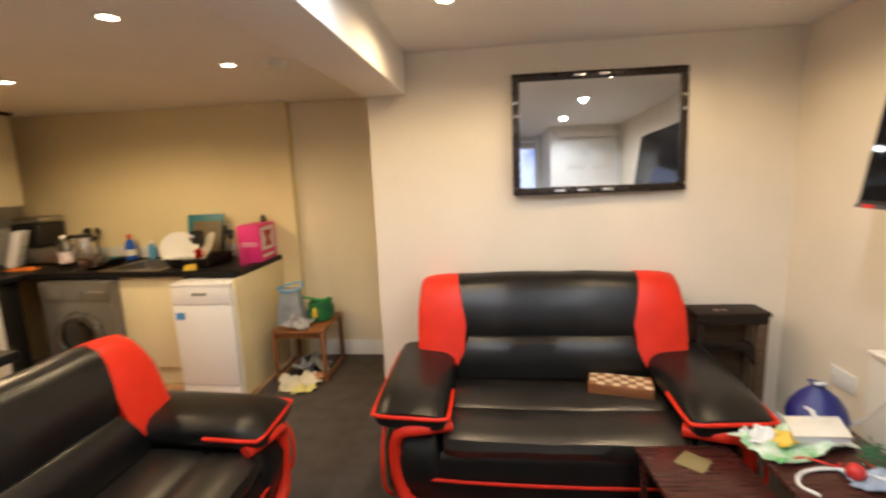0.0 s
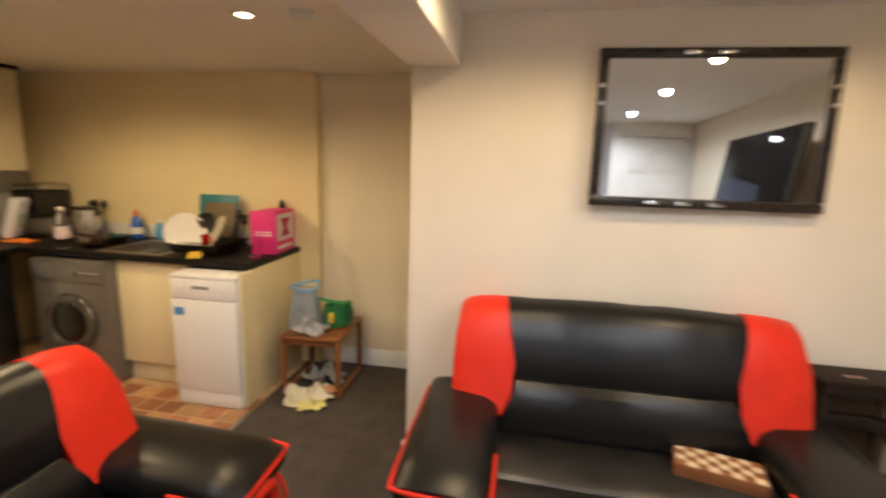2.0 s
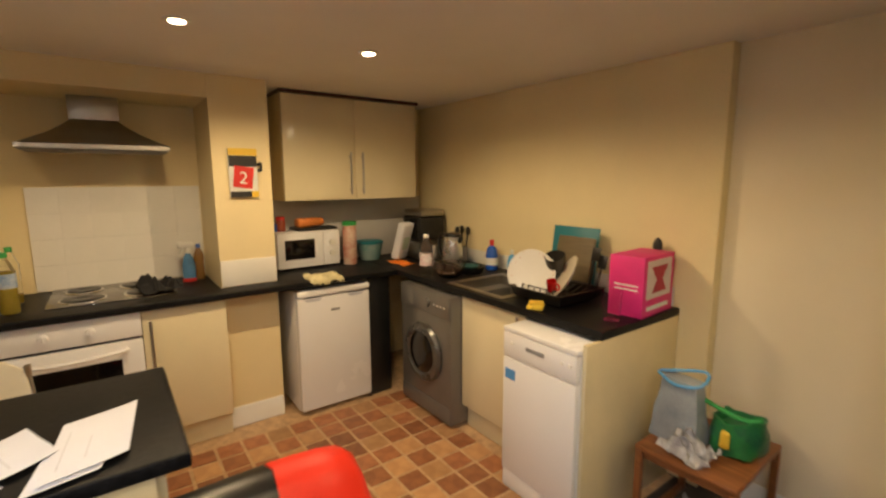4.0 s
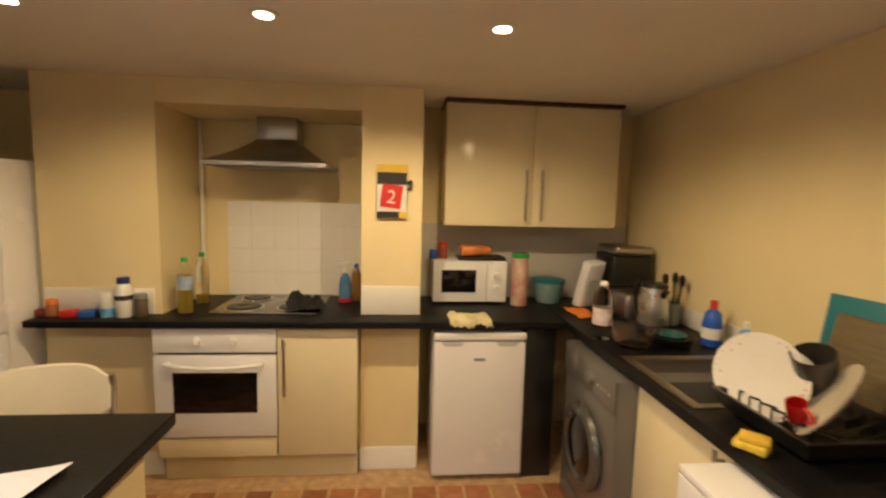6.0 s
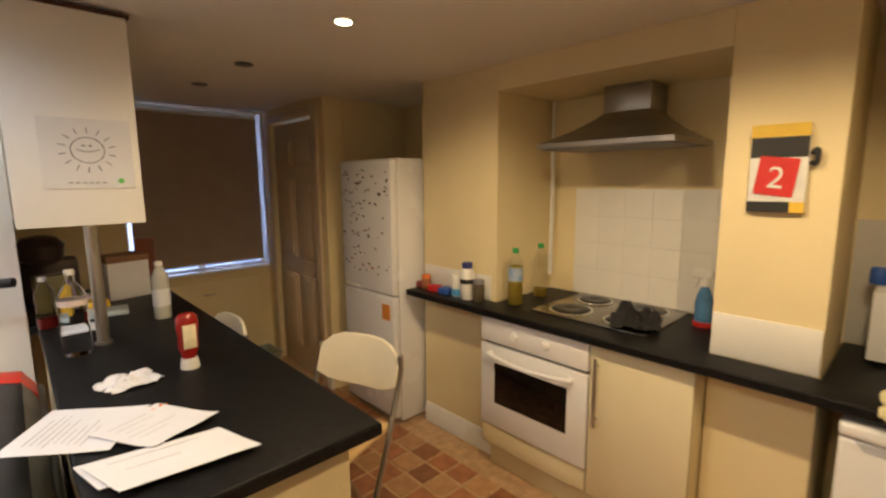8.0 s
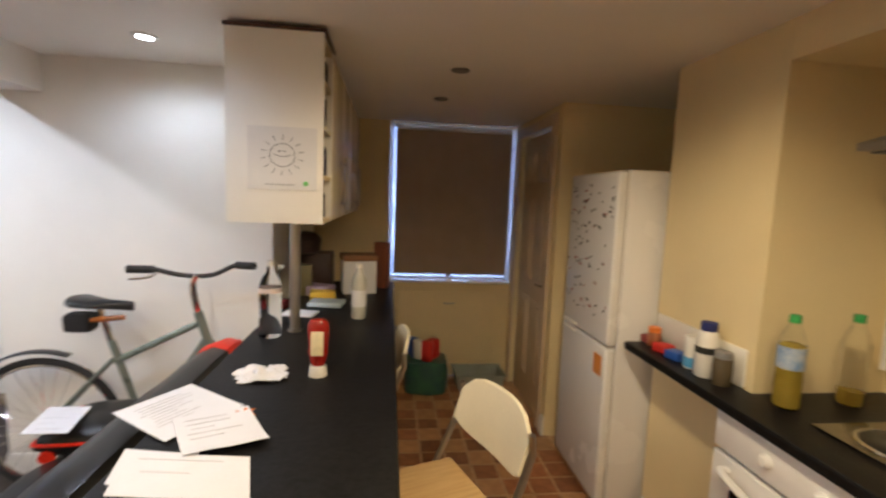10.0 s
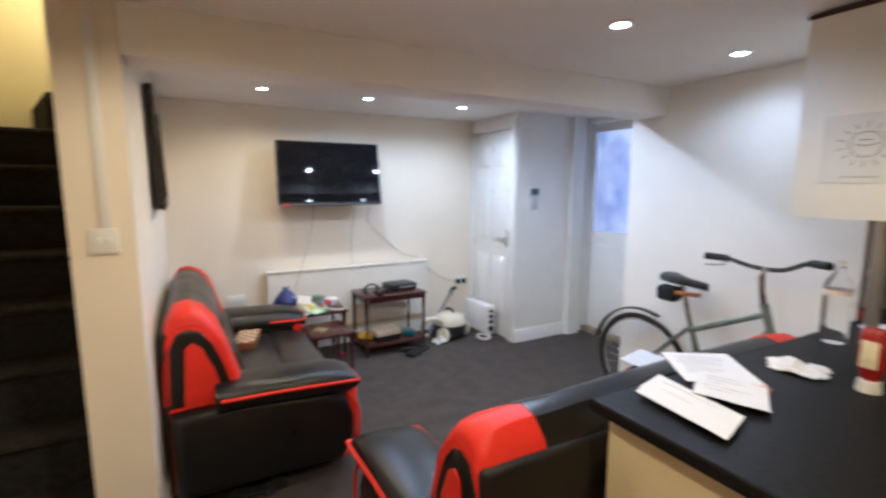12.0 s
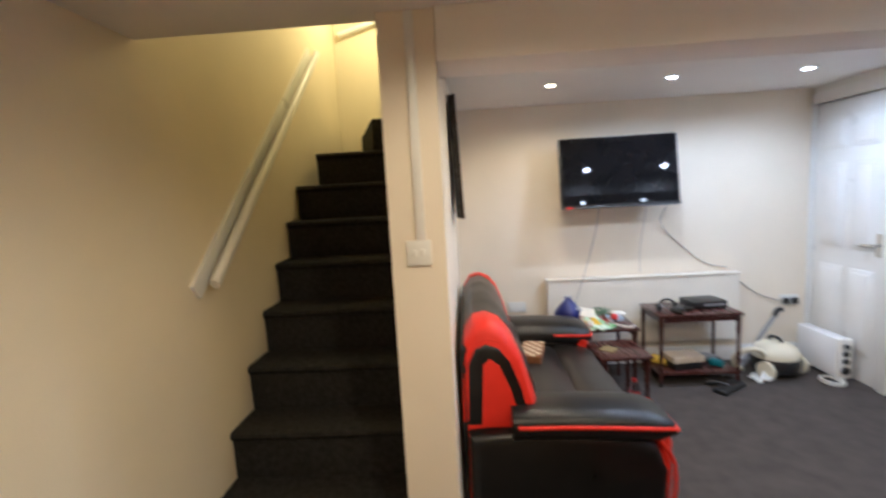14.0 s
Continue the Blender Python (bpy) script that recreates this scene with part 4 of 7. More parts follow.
for x, z in [(-0.432, 0.10), (-0.432, 0.17), (0.432, 0.10), (0.432, 0.17), (-0.2, -0.298), (-0.08, -0.298), (0.05, -0.298), (-0.1, 0.298), (0.03, 0.298)]:
    bm = B()
    box(bm, x - (0.03 if abs(x) < 0.4 else 0.012), x + (0.03 if abs(x) < 0.4 else 0.012), -0.026, -0.0215, z - 0.008, z + 0.008, 0.003)
    part("stud", bm, CHROME, mi)

tv = thing("television", pose(1.73, 2.152, 1.61, 0, 8.7, 0), "black flat television on a tilting wall bracket", "television")
bm = B()
box(bm, -0.012, 0.035, -0.446, 0.446, -0.272, 0.272, 0.008, 3)
part("casing", bm, BLACKP, tv)
bm = B()
box(bm, -0.0145, -0.0122, -0.432, 0.432, -0.245, 0.262)
part("screen", bm, SCREEN, tv, "glossy dark screen")
bm = B()
box(bm, -0.016, -0.0125, -0.446, 0.446, -0.272, -0.258, 0.001)
part("bezel", bm, flat("dark_bezel", (0.06, 0.06, 0.065), 0.3), tv)
bm = B()
box(bm, -0.018, -0.0165, 0.36, 0.41, -0.2715, -0.2585)
part("badge", bm, flat("red_badge", (0.7, 0.03, 0.02)), tv)
bm = B()
box(bm, 0.036, 0.225, -0.06, 0.06, -0.12, 0.12, 0.004)
part("bracket", bm, BLACKP, tv)

# radiator
ra = thing("radiator", pose(1.95, 1.156, 0.186), "long white ribbed panel radiator under the television", "radiator")
bm = B()
n = 46
prof = [(-0.10, 0.0)]
for i in range(n):
    y = 1.54 * i / n
    for f, d in ((0.0, 0.0), (0.25, 0.0025), (0.75, 0.0025)):
        prof.append((-0.125 - d, y + f * 1.54 / n))
prof += [(-0.125, 1.54), (-0.10, 1.54)]
prism(bm, prof, 0.02, 0.56, "z")
RADI = mat("radiator_enamel", (0.80, 0.755, 0.66), 0.35, vary=0.03, scale=4)
part("panel", bm, RADI, ra)
bm = B()
box(bm, -0.142, -0.03, -0.004, 1.545, 0.562, 0.578, 0.004)
part("top_grille", bm, RADI, ra)
for y in (0.2, 1.3):
    bm = B()
    box(bm, -0.099, -0.002, y, y + 0.04, 0.1, 0.5)
    part("bracket", bm, GLOSS, ra)
for k in ra.children:
    k.data.transform(Matrix.Diagonal((0.72, 1, 1, 1)))

# ---- helpers for small things ----
def bottle(name, m, label, rows, body, cap=None, cap_rows=None, label_mat=None, label_rows=None, group="", fill=None, fill_rows=None, category="bottle"):
    """A turned bottle with its cap, label and contents."""
    t = thing(name, m, label, category, group)
    bm = B()
    part("body", lathe(bm, rows), body, t)
    if cap:
        bm = B()
        part("cap", lathe(bm, cap_rows, seg=16), cap, t)
    if label_mat:
        bm = B()
        part("label", lathe(bm, label_rows), label_mat, t)
    if fill:
        bm = B()
        part("contents", lathe(bm, fill_rows), fill, t)
    return t


def rows_bottle(r, hgt, neck=0.013, shoulder=0.72):
    return [(r * 0.9, 0), (r, 0.006), (r, hgt * 0.3), (r * 0.96, hgt * 0.42), (r, hgt * 0.55), (r, hgt * shoulder), (r * 0.75, hgt * (shoulder + 0.1)), (neck * 1.15, hgt * (shoulder + 0.19)), (neck, hgt * 0.93), (neck, hgt * 0.955)]


def capr(r, z0, z1):
    return [(r, z0), (r, z1 - 0.003), (r * 0.9, z1)]


def crumple(bm, w, d, hgt, seed, n=18, fold=3.0):
    """A crumpled sheet, w by d, resting on z=0."""
    vs = []
    for i in range(n + 1):
        r = []
        for j in range(n + 1):
            u, v = i / n - 0.5, j / n - 0.5
            q = Vector((u * fold, v * fold, seed))
            z = hgt * max(0.0, 0.35 + 0.9 * noise.noise(q) + 0.35 * noise.noise(q * 2.7)) * (1 - 2.2 * max(abs(u), abs(v)) ** 2)
            k = 1 + 0.25 * noise.noise(Vector((u * 2, v * 2, seed + 5)))
            r.append(bm.verts.new((u * w * k + 0.02 * noise.noise(q * 3), v * d * k, max(0.002, z))))
        vs.append(r)
    for i in range(n):
        for j in range(n):
            bm.faces.new((vs[i][j], vs[i + 1][j], vs[i + 1][j + 1], vs[i][j + 1]))
    g = bmesh.ops.extrude_face_region(bm, geom=list(bm.faces))
    for v in g["geom"]:
        if isinstance(v, bmesh.types.BMVert):
            v.co.z += 0.0025
    bmesh.ops.recalc_face_normals(bm, faces=bm.faces)
    return bm


RED = flat("red_plastic", (0.60, 0.03, 0.025), 0.4)
BLUE = flat("blue_plastic", (0.03, 0.10, 0.42), 0.4)
LBLUE = flat("light_blue_plastic", (0.10, 0.35, 0.65), 0.35)
GREEN = flat("green_plastic", (0.03, 0.32, 0.07), 0.45)
YELLOW = flat("yellow_plastic", (0.75, 0.50, 0.05), 0.5)
ORANGE = flat("orange_plastic", (0.80, 0.22, 0.03), 0.5)
TEAL = flat("teal_plastic", (0.012, 0.17, 0.22), 0.45)
PINK = mat("pink_card", (0.72, 0.03, 0.22), 0.5, vary=0.06, scale=8)
WHITEC = flat("white_label", (0.75, 0.75, 0.72), 0.6)
SAUCE = flat("ketchup_red", (0.26, 0.012, 0.008), 0.25)

# ---- living room ----
cb = thing("chess_box", pose(0.975, 2.955, 0.452, 0, 0, -14), "wooden chess box with chequered lid lying on the sofa", "game")
bm = B()
box(bm, -0.145, 0.145, -0.07, 0.07, 0, 0.05, 0.003)
part("case", bm, TEAK, cb)
PALE = wood("maple", (0.62, 0.47, 0.29), (0.76, 0.62, 0.42))
for i in range(8):
    for j in range(4):
        bm = B()
        x0, y0 = -0.14 + i * 0.035, -0.066 + j * 0.033
        box(bm, x0, x0 + 0.0347, y0, y0 + 0.0327, 0.0503, 0.0515)
        part("square", bm, PALE if (i + j) % 2 else TEAK, cb, smooth=False)

# plant stand beside the sofa
ps = thing("corner_stand", pose(1.60, 3.295, 0), "old dark wooden corner stand with a curved apron", "stand")
OLD = wood("old_dark_wood", (0.008, 0.005, 0.004), (0.03, 0.018, 0.012), 0.6)
OLD.node_tree.nodes["Principled BSDF"].inputs["Specular IOR Level"].default_value = 0.2
OLDL = wood("old_brown_wood", (0.05, 0.03, 0.017), (0.12, 0.075, 0.042), 0.45)
bm = B()
box(bm, -0.185, 0.185, -0.085, 0.09, 0.752, 0.776, 0.006)
part("top", bm, OLD, ps, "dark top with worn marks")
bm = B()
box(bm, -0.175, 0.175, -0.078, -0.06, 0.712, 0.7515, 0.003)
part("frieze", bm, OLD, ps)
bm = B()
box(bm, -0.15, 0.15, 0.068, 0.08, 0.30, 0.7515)
part("back_board", bm, OLDL, ps)
for x, w in ((-0.175, 0.035), (0.125, 0.05)):
    bm = B()
    box(bm, x, x + w, -0.075, -0.04, 0, 0.7115, 0.004)
    part("leg", bm, OLD if x < 0 else OLDL, ps)
    bm = B()
    box(bm, x, x + w, 0.05, 0.085, 0, 0.7515, 0.004)
    part("leg", bm, OLDL, ps)
bm = B()
prism(bm, [(-0.1395, 0.545), (-0.09, 0.575), (0.0, 0.578), (0.07, 0.55), (0.1245, 0.48), (0.1245, 0.56), (0.07, 0.605), (0.0, 0.625), (-0.1395, 0.625)], -0.07, -0.052, "y", 0.003)
part("apron", bm, OLD, ps)
bm = B()
box(bm, -0.15, 0.15, -0.05, 0.0675, 0.56, 0.575, 0.002)
part("shelf", bm, OLD, ps)
bm = B()
box(bm, -0.15, 0.15, -0.05, 0.0675, 0.28, 0.298, 0.002)
part("shelf", bm, OLDL, ps)
for x in (-0.06, -0.02):
    bm = B()
    cyl(bm, x, -0.02, 0.7762, 0.7775, 0.014, seg=12)
    part("worn_mark", bm, flat("pale_wood_scar", (0.42, 0.28, 0.22), 0.7), ps)
for k in ps.children:
    k.data.transform(Matrix.Diagonal((1, 1, 0.97, 1)))

# nest of tables
def nest_table(m, w, d, hgt, label):
    t = thing("side_table", m, label, "table", "mahogany side tables")
    bm = B()
    box(bm, -w / 2, w / 2, -d / 2, d / 2, hgt - 0.02, hgt, 0.005, 2)
    part("tabletop", bm, DARKWOOD, t)
    for y in (-d / 2 + 0.012, d / 2 - 0.03):
        bm = B()
        box(bm, -w / 2 + 0.02, w / 2 - 0.02, y, y + 0.018, hgt - 0.07, hgt - 0.0205)
        part("rail", bm, DARKWOOD, t)
    for x in (-w / 2 + 0.03, w / 2 - 0.03):
        for y in (-d / 2 + 0.03, d / 2 - 0.03):
            bm = B()
            lathe(bm, [(0.012, 0), (0.014, 0.05), (0.010, 0.08), (0.014, 0.12), (0.013, hgt - 0.12), (0.017, hgt - 0.10), (0.017, hgt - 0.0205)], x, y, seg=12)
            part("leg", bm, DARKWOOD, t)
    return t

nest_table(pose(1.11, 2.375, 0, 0, 0, 4), 0.36, 0.33, 0.43, "small mahogany side table in front of the sofa")
nest_table(pose(1.51, 2.37, 0, 0, 0, 0), 0.42, 0.44, 0.50, "mahogany side table heaped with bags and cables")
bm = B()
box(bm, -0.05, 0.05, -0.05, 0.05, 0, 0.004, 0.001)
single("coaster", bm, flat("olive_card", (0.22, 0.17, 0.07), 0.6), pose(1.10, 2.43, 0.431, 0, 0, 48), "square olive coaster on the side table", "coaster")

# clutter on the heaped table
dw_bag = thing("drawstring_bag", pose(1.605, 2.585, 0.501), "dark blue drawstring bag with white printing", "bag")
bm = B()
lathe(bm, [(0.06, 0), (0.098, 0.015), (0.104, 0.04), (0.088, 0.08), (0.06, 0.122), (0.026, 0.152), (0.018, 0.16), (0.03, 0.174)], seg=24)
part("sack", dent(bm, 0.012, 14), mat("navy_nylon", (0.012, 0.02, 0.16), 0.35, vary=0.2, scale=14, bump=0.5), dw_bag)
for k in range(11):
    a = 2 * math.pi * k / 11
    bm = B()
    ball(bm, 0, 0, 0, 0.011, 1.2, 0.3, 0.8, 8)
    part("print", bm, WHITEC, dw_bag, m=pose(-0.072 + 0.012 * math.sin(a), -0.062 + 0.034 * math.cos(a), 0.068 + 0.028 * math.sin(a), 0, 22, -48))
for k in range(3):
    bm = B()
    cyl(bm, 0, 0, 0, 0.012, 0.012, 0.006, 8)
    part("cord_end", bm, WHITEC, dw_bag, m=pose(0.012 * k - 0.012, -0.01, 0.170, 20 * k - 20, 0, 0))
gb = thing("carrier_bag", pose(1.45, 2.46, 0.501, 0, 0, 20), "crumpled green and white plastic carrier bag", "bag")
bm = B()
part("sheet", crumple(bm, 0.36, 0.20, 0.07, 3.1), mat("printed_plastic", (0.80, 0.82, 0.76), 0.3, second=(0.02, 0.34, 0.04), scale=17, bump=0.3), gb)
bm = B()
part("corner", crumple(bm, 0.13, 0.09, 0.05, 8.2), YELLOW, gb, m=pose(-0.02, 0.01, 0.012))
bm = B()
part("tip", crumple(bm, 0.10, 0.07, 0.07, 4.4, 10), WHITEC, gb, m=pose(-0.10, 0.05, 0.01))
pl = thing("book", pose(1.53, 2.46, 0.542, 10, -8, -14), "white paperback book lying on the clutter", "book")
bm = B()
box(bm, -0.085, 0.085, -0.055, 0.055, 0.0, 0.003, 0.001)
box(bm, -0.085, 0.085, -0.055, 0.055, 0.027, 0.030, 0.001)
box(bm, -0.085, -0.082, -0.055, 0.055, 0.0031, 0.0269)
part("cover", bm, flat("cream_cover", (0.72, 0.68, 0.58), 0.5), pl)
bm = B()
box(bm, -0.0815, 0.081, -0.052, 0.052, 0.0032, 0.0268)
part("pages", bm, PAPER, pl)
tn = thing("tinsel", pose(1.66, 2.33, 0.502), "green tinsel garland lying on the table", "decoration")
rnd = random.Random(9)
bm = B()
for k in range(160):
    a = rnd.uniform(0, 6.28)
    p = Vector((0.07 * math.cos(a) * rnd.uniform(0.3, 1), 0.08 * math.sin(a) * rnd.uniform(0.3, 1), rnd.uniform(0.01, 0.05)))
    q = p + Vector((rnd.uniform(-1, 1), rnd.uniform(-1, 1), rnd.uniform(0.05, 0.8))).normalized() * 0.02
    if q.z > 0.003:
        tube(bm, [p, q], 0.002, n=1, seg=4)
part("strands", bm, flat("dark_tinsel", (0.015, 0.14, 0.04), 0.35), tn)
bb = thing("red_bauble", pose(1.52, 2.26, 0.528), "shiny red ball on the side table", "decoration")
bm = B()
part("ball", ball(bm, 0, 0, 0, 0.027), RED, bb)
gm = thing("game_mouse", pose(1.66, 2.19, 0.501, 0, 0, 70), "white computer mouse with red cable", "mouse")
bm = B()
ball(bm, 0, 0, 0.014, 0.055, 1.0, 0.55, 0.36)
bmesh.ops.bisect_plane(bm, geom=bm.verts[:] + bm.edges[:] + bm.faces[:], plane_co=(0, 0, 0.001), plane_no=(0, 0, -1), clear_outer=True)
part("shell", bm, WPLAST, gm)
bm = B()
tube(bm, [(0.05, 0, 0.012), (0.09, 0.02, 0.006), (0.10, 0.08, 0.006), (0.16, 0.11, 0.006)], 0.003)
part("cable", bm, RED, gm)
wc2 = thing("white_cable", pose(0, 0, 0.505), "loop of white cable over the table edge", "cable")
bm = B()
tube(bm, [(1.62, 2.25, 0.0), (1.50, 2.30, 0.003), (1.38, 2.28, 0.004), (1.33, 2.22, 0.0), (1.36, 2.17, 0.0)], 0.006)
part("lead", bm, WPLAST, wc2)
rc = thing("red_cable", pose(0, 0, 0.505), "thin red cable across the side table", "cable")
bm = B()
tube(bm, [(1.36, 2.33, 0.0), (1.42, 2.35, 0.01), (1.50, 2.31, 0.006), (1.53, 2.34, 0.0)], 0.004)
part("lead", bm, RED, rc)
cl = thing("grey_cloth", pose(1.56, 2.25, 0.501), "small crumpled pale blue cloth on the side table", "cloth")
bm = B()
part("sheet", crumple(bm, 0.14, 0.12, 0.05, 6.6, 12), flat("pale_blue_cloth", (0.35, 0.42, 0.52), 0.8), cl)

# trolley with set-top box
tr = thing("trolley", pose(1.61, 1.675, 0), "mahogany two-tier trolley with gallery legs", "trolley")
bm = B()
box(bm, -0.21, 0.21, -0.30, 0.30, 0.50, 0.52, 0.005)
part("tabletop", bm, DARKWOOD, tr)
bm = B()
box(bm, -0.20, 0.20, -0.29, 0.29, 0.085, 0.105, 0.005)
part("shelf", bm, DARKWOOD, tr)
for y in (-0.275, 0.257):
    bm = B()
    box(bm, -0.17, 0.17, y, y + 0.018, 0.455, 0.4995)
    part("rail", bm, DARKWOOD, tr)
for x in (-0.195, 0.177):
    bm = B()
    box(bm, x, x + 0.018, -0.25, 0.25, 0.465, 0.4995)
    part("rail", bm, DARKWOOD, tr)
for x in (-0.19, 0.19):
    for y in (-0.275, 0.275):
        bm = B()
        lathe(bm, [(0.014, 0.03), (0.014, 0.12), (0.010, 0.15), (0.013, 0.20), (0.011, 0.34), (0.016, 0.40), (0.016, 0.4995)], x, y, seg=12)
        lg = part("leg", bm, DARKWOOD, tr)
        bm = B()
        lathe(bm, [(0.008, -0.012), (0.015, -0.008), (0.015, 0.008), (0.008, 0.012)], m=pose(x, y, 0.015, 90, 0, 0), seg=14)
        part("castor", bm, BLACKP, lg)
for k in tr.children_recursive:
    k.data.transform(Matrix.Diagonal((0.9, 1, 1.0577, 1)))
sb = thing("set_top_box", pose(1.65, 1.55, 0.551, 0, 0, 5), "black set-top box on the trolley", "electronics")
bm = B()
box(bm, -0.10, 0.10, -0.13, 0.13, 0.004, 0.055, 0.005)
part("case", bm, BLACKP, sb)
for x in (-0.08, 0.08):
    for y in (-0.1, 0.1):
        bm = B()
        cyl(bm, x, y, 0, 0.004, 0.01)
        part("foot", bm, BLACKP, sb)
bm = B()
box(bm, -0.1015, -0.1, -0.11, 0.05, 0.02, 0.04)
part("display", bm, GREYP, sb)
gp = thing("game_controller", pose(1.52, 1.80, 0.551, 0, 0, 40), "black game controller lying on the trolley", "controller")
bm = B()
box(bm, -0.03, 0.03, -0.06, 0.06, 0.005, 0.035, 0.014, 3)
part("shell", dent(bm, 0.003), BLACKP, gp)
for y in (-0.06, 0.06):
    bm = B()
    tube(bm, [(0.0, y * 0.85, 0.02), (-0.04, y * 1.05, 0.018), (-0.08, y * 1.15, 0.016)], 0.016)
    part("grip", bm, BLACKP, gp)
hs = thing("headset", pose(1.56, 1.86, 0.551), "black headset on the trolley", "headset")
bm = B()
tube(bm, [(0, -0.06, 0.02), (0, -0.055, 0.06), (0, 0, 0.085), (0, 0.055, 0.06), (0, 0.06, 0.02)], 0.008)
part("band", bm, BLACKP, hs)
for y in (-0.06, 0.06):
    bm = B()
    cyl(bm, 0, 0, -0.012, 0.012, 0.028, m=pose(0, y, 0.03, 90, 0, 0))
    part("earcup", bm, BLACKP, hs)
bk = thing("cardboard_box", pose(1.55, 1.74, 0.112, 0, 0, 8), "pale open box with papers on the trolley shelf", "box")
bm = B()
box(bm, -0.08, 0.08, -0.12, 0.12, 0.055, 0.10, 0.003)
part("lid", bm, flat("pale_card", (0.55, 0.45, 0.33), 0.7), bk)
bm = B()
box(bm, -0.07, 0.07, -0.11, 0.11, 0, 0.054, 0.003)
part("tray", bm, BLACKP, bk)
for x, y, w, c, lb in ((1.64, 1.88, 0.07, YELLOW, "yellow packet on the trolley shelf"), (1.66, 1.50, 0.06, GREYP, "grey pouch on the trolley shelf"), (1.54, 1.50, 0.05, TEAL, "small teal packet on the trolley shelf")):
    pk = thing("packet", pose(x, y, 0.112, 0, 0, 30 * x), lb, "packet")
    bm = B()
    box(bm, -w, w, -w * 0.6, w * 0.6, 0, 0.05, 0.015, 3)
    part("pouch", dent(bm, 0.006, 12), c, pk)

# bottle and things under the side table
bottle("drink_bottle", pose(1.06, 2.28, 0.0), "clear drink bottle with red label on the carpet", rows_bottle(0.035, 0.24), CLEAR, RED, capr(0.015, 0.22, 0.24), RED, [(0.0356, 0.09), (0.0356, 0.14)], category="bottle")

# vacuum cleaner
vc = thing("vacuum_cleaner", pose(1.62, 1.02, 0, 0, 0, 20), "white and black cylinder vacuum cleaner with hose", "vacuum")
bm = B()
lathe(bm, [(0.13, 0.03), (0.16, 0.05), (0.165, 0.12), (0.155, 0.145)], seg=28)
part("base", bm, BLACKP, vc)
bm = B()
lathe(bm, [(0.157, 0.146), (0.16, 0.17), (0.14, 0.215), (0.10, 0.245), (0.03, 0.262), (0.01, 0.263)], seg=28)
part("lid", bm, CREAMPL, vc)
for a in (-1, 1):
    bm = B()
    lathe(bm, [(0.03, -0.015), (0.07, -0.012), (0.07, 0.012), (0.03, 0.015)], m=pose(-0.06, a * 0.165, 0.071, 90, 0, 0))
    part("wheel", bm, CREAMPL, vc)
bm = B()
tube(bm, [(-0.05, 0, 0.262), (-0.03, 0.01, 0.29), (0.03, 0.01, 0.29), (0.05, 0, 0.262)], 0.012)
part("handle", bm, BLACKP, vc)
bm = B()
tube(bm, [(-0.02, 0.14, 0.17), (-0.05, 0.22, 0.23), (-0.03, 0.30, 0.25), (0.05, 0.34, 0.18), (0.10, 0.28, 0.06), (0.12, 0.20, 0.03)], 0.02, seg=12)
part("hose", bm, CREAMPL, vc)
wd = thing("vacuum_wand", pose(0, 0, 0), "grey vacuum wand with black grip leaning by the wall", "vacuum")
bm = B()
tube(bm, [(1.72, 1.22, 0.02), (1.86, 0.88, 0.38)], 0.016, n=1, seg=12)
part("pipe", bm, GREYP, wd)
bm = B()
tube(bm, [(1.86, 0.88, 0.38), (1.885, 0.84, 0.42), (1.89, 0.80, 0.43)], 0.02, seg=12)
part("grip", bm, BLACKP, wd)
nz = thing("vacuum_nozzle", pose(1.36, 1.50, 0, 0, 0, 35), "black flat vacuum floor nozzle lying on the carpet", "vacuum")
bm = B()
box(bm, -0.05, 0.05, -0.14, 0.14, 0.002, 0.035, 0.012, 3)
part("head", bm, BLACKP, nz)
bm = B()
tube(bm, [(0.02, 0.0, 0.03), (0.07, 0.03, 0.04), (0.13, 0.06, 0.03)], 0.016, seg=10)
part("neck", bm, BLACKP, nz)
wb = thing("white_bag", pose(1.50, 1.20, 0.001), "small crumpled white plastic bag on the carpet", "bag")
bm = B()
part("sheet", crumple(bm, 0.12, 0.12, 0.08, 2.2, 12), WHITEC, wb)

# convector heater
ht = thing("convector_heater", pose(1.46, 0.665, 0), "white convector heater with dials standing by the door", "heater")
bm = B()
box(bm, -0.01, 0.38, -0.045, 0.045, 0.03, 0.32, 0.006)
part("casing", bm, APPL, ht)
bm = B()
box(bm, -0.05, -0.0105, -0.047, 0.047, 0.03, 0.325, 0.01, 3)
ed = part("end_cap", bm, WPLAST, ht)
for z, r in ((0.09, 0.03), (0.16, 0.022), (0.215, 0.022), (0.27, 0.02)):
    bm = B()
    cyl(bm, 0, 0, 0, 0.012, r, r * 0.85, m=pose(-0.05, 0, z, 0, -90, 0))
    part("dial", bm, BLACKP, ed)
for x in (0.02, 0.32):
    bm = B()
    box(bm, x, x + 0.03, -0.10, 0.10, 0, 0.0295, 0.006)
    part("foot", bm, BLACKP, ht)
fl = thing("flex_coil", pose(1.40, 0.76, 0.008), "white power cable coiled on the carpet", "cable")
bm = B()
tube(bm, [((0.08 + 0.006 * math.sin(k)) * math.cos(0.7 * k), (0.06 + 0.006 * math.cos(k * 1.3)) * math.sin(0.7 * k), 0.003 + 0.0012 * k) for k in range(26)], 0.005, n=3, seg=6)
part("lead", bm, WPLAST, fl)

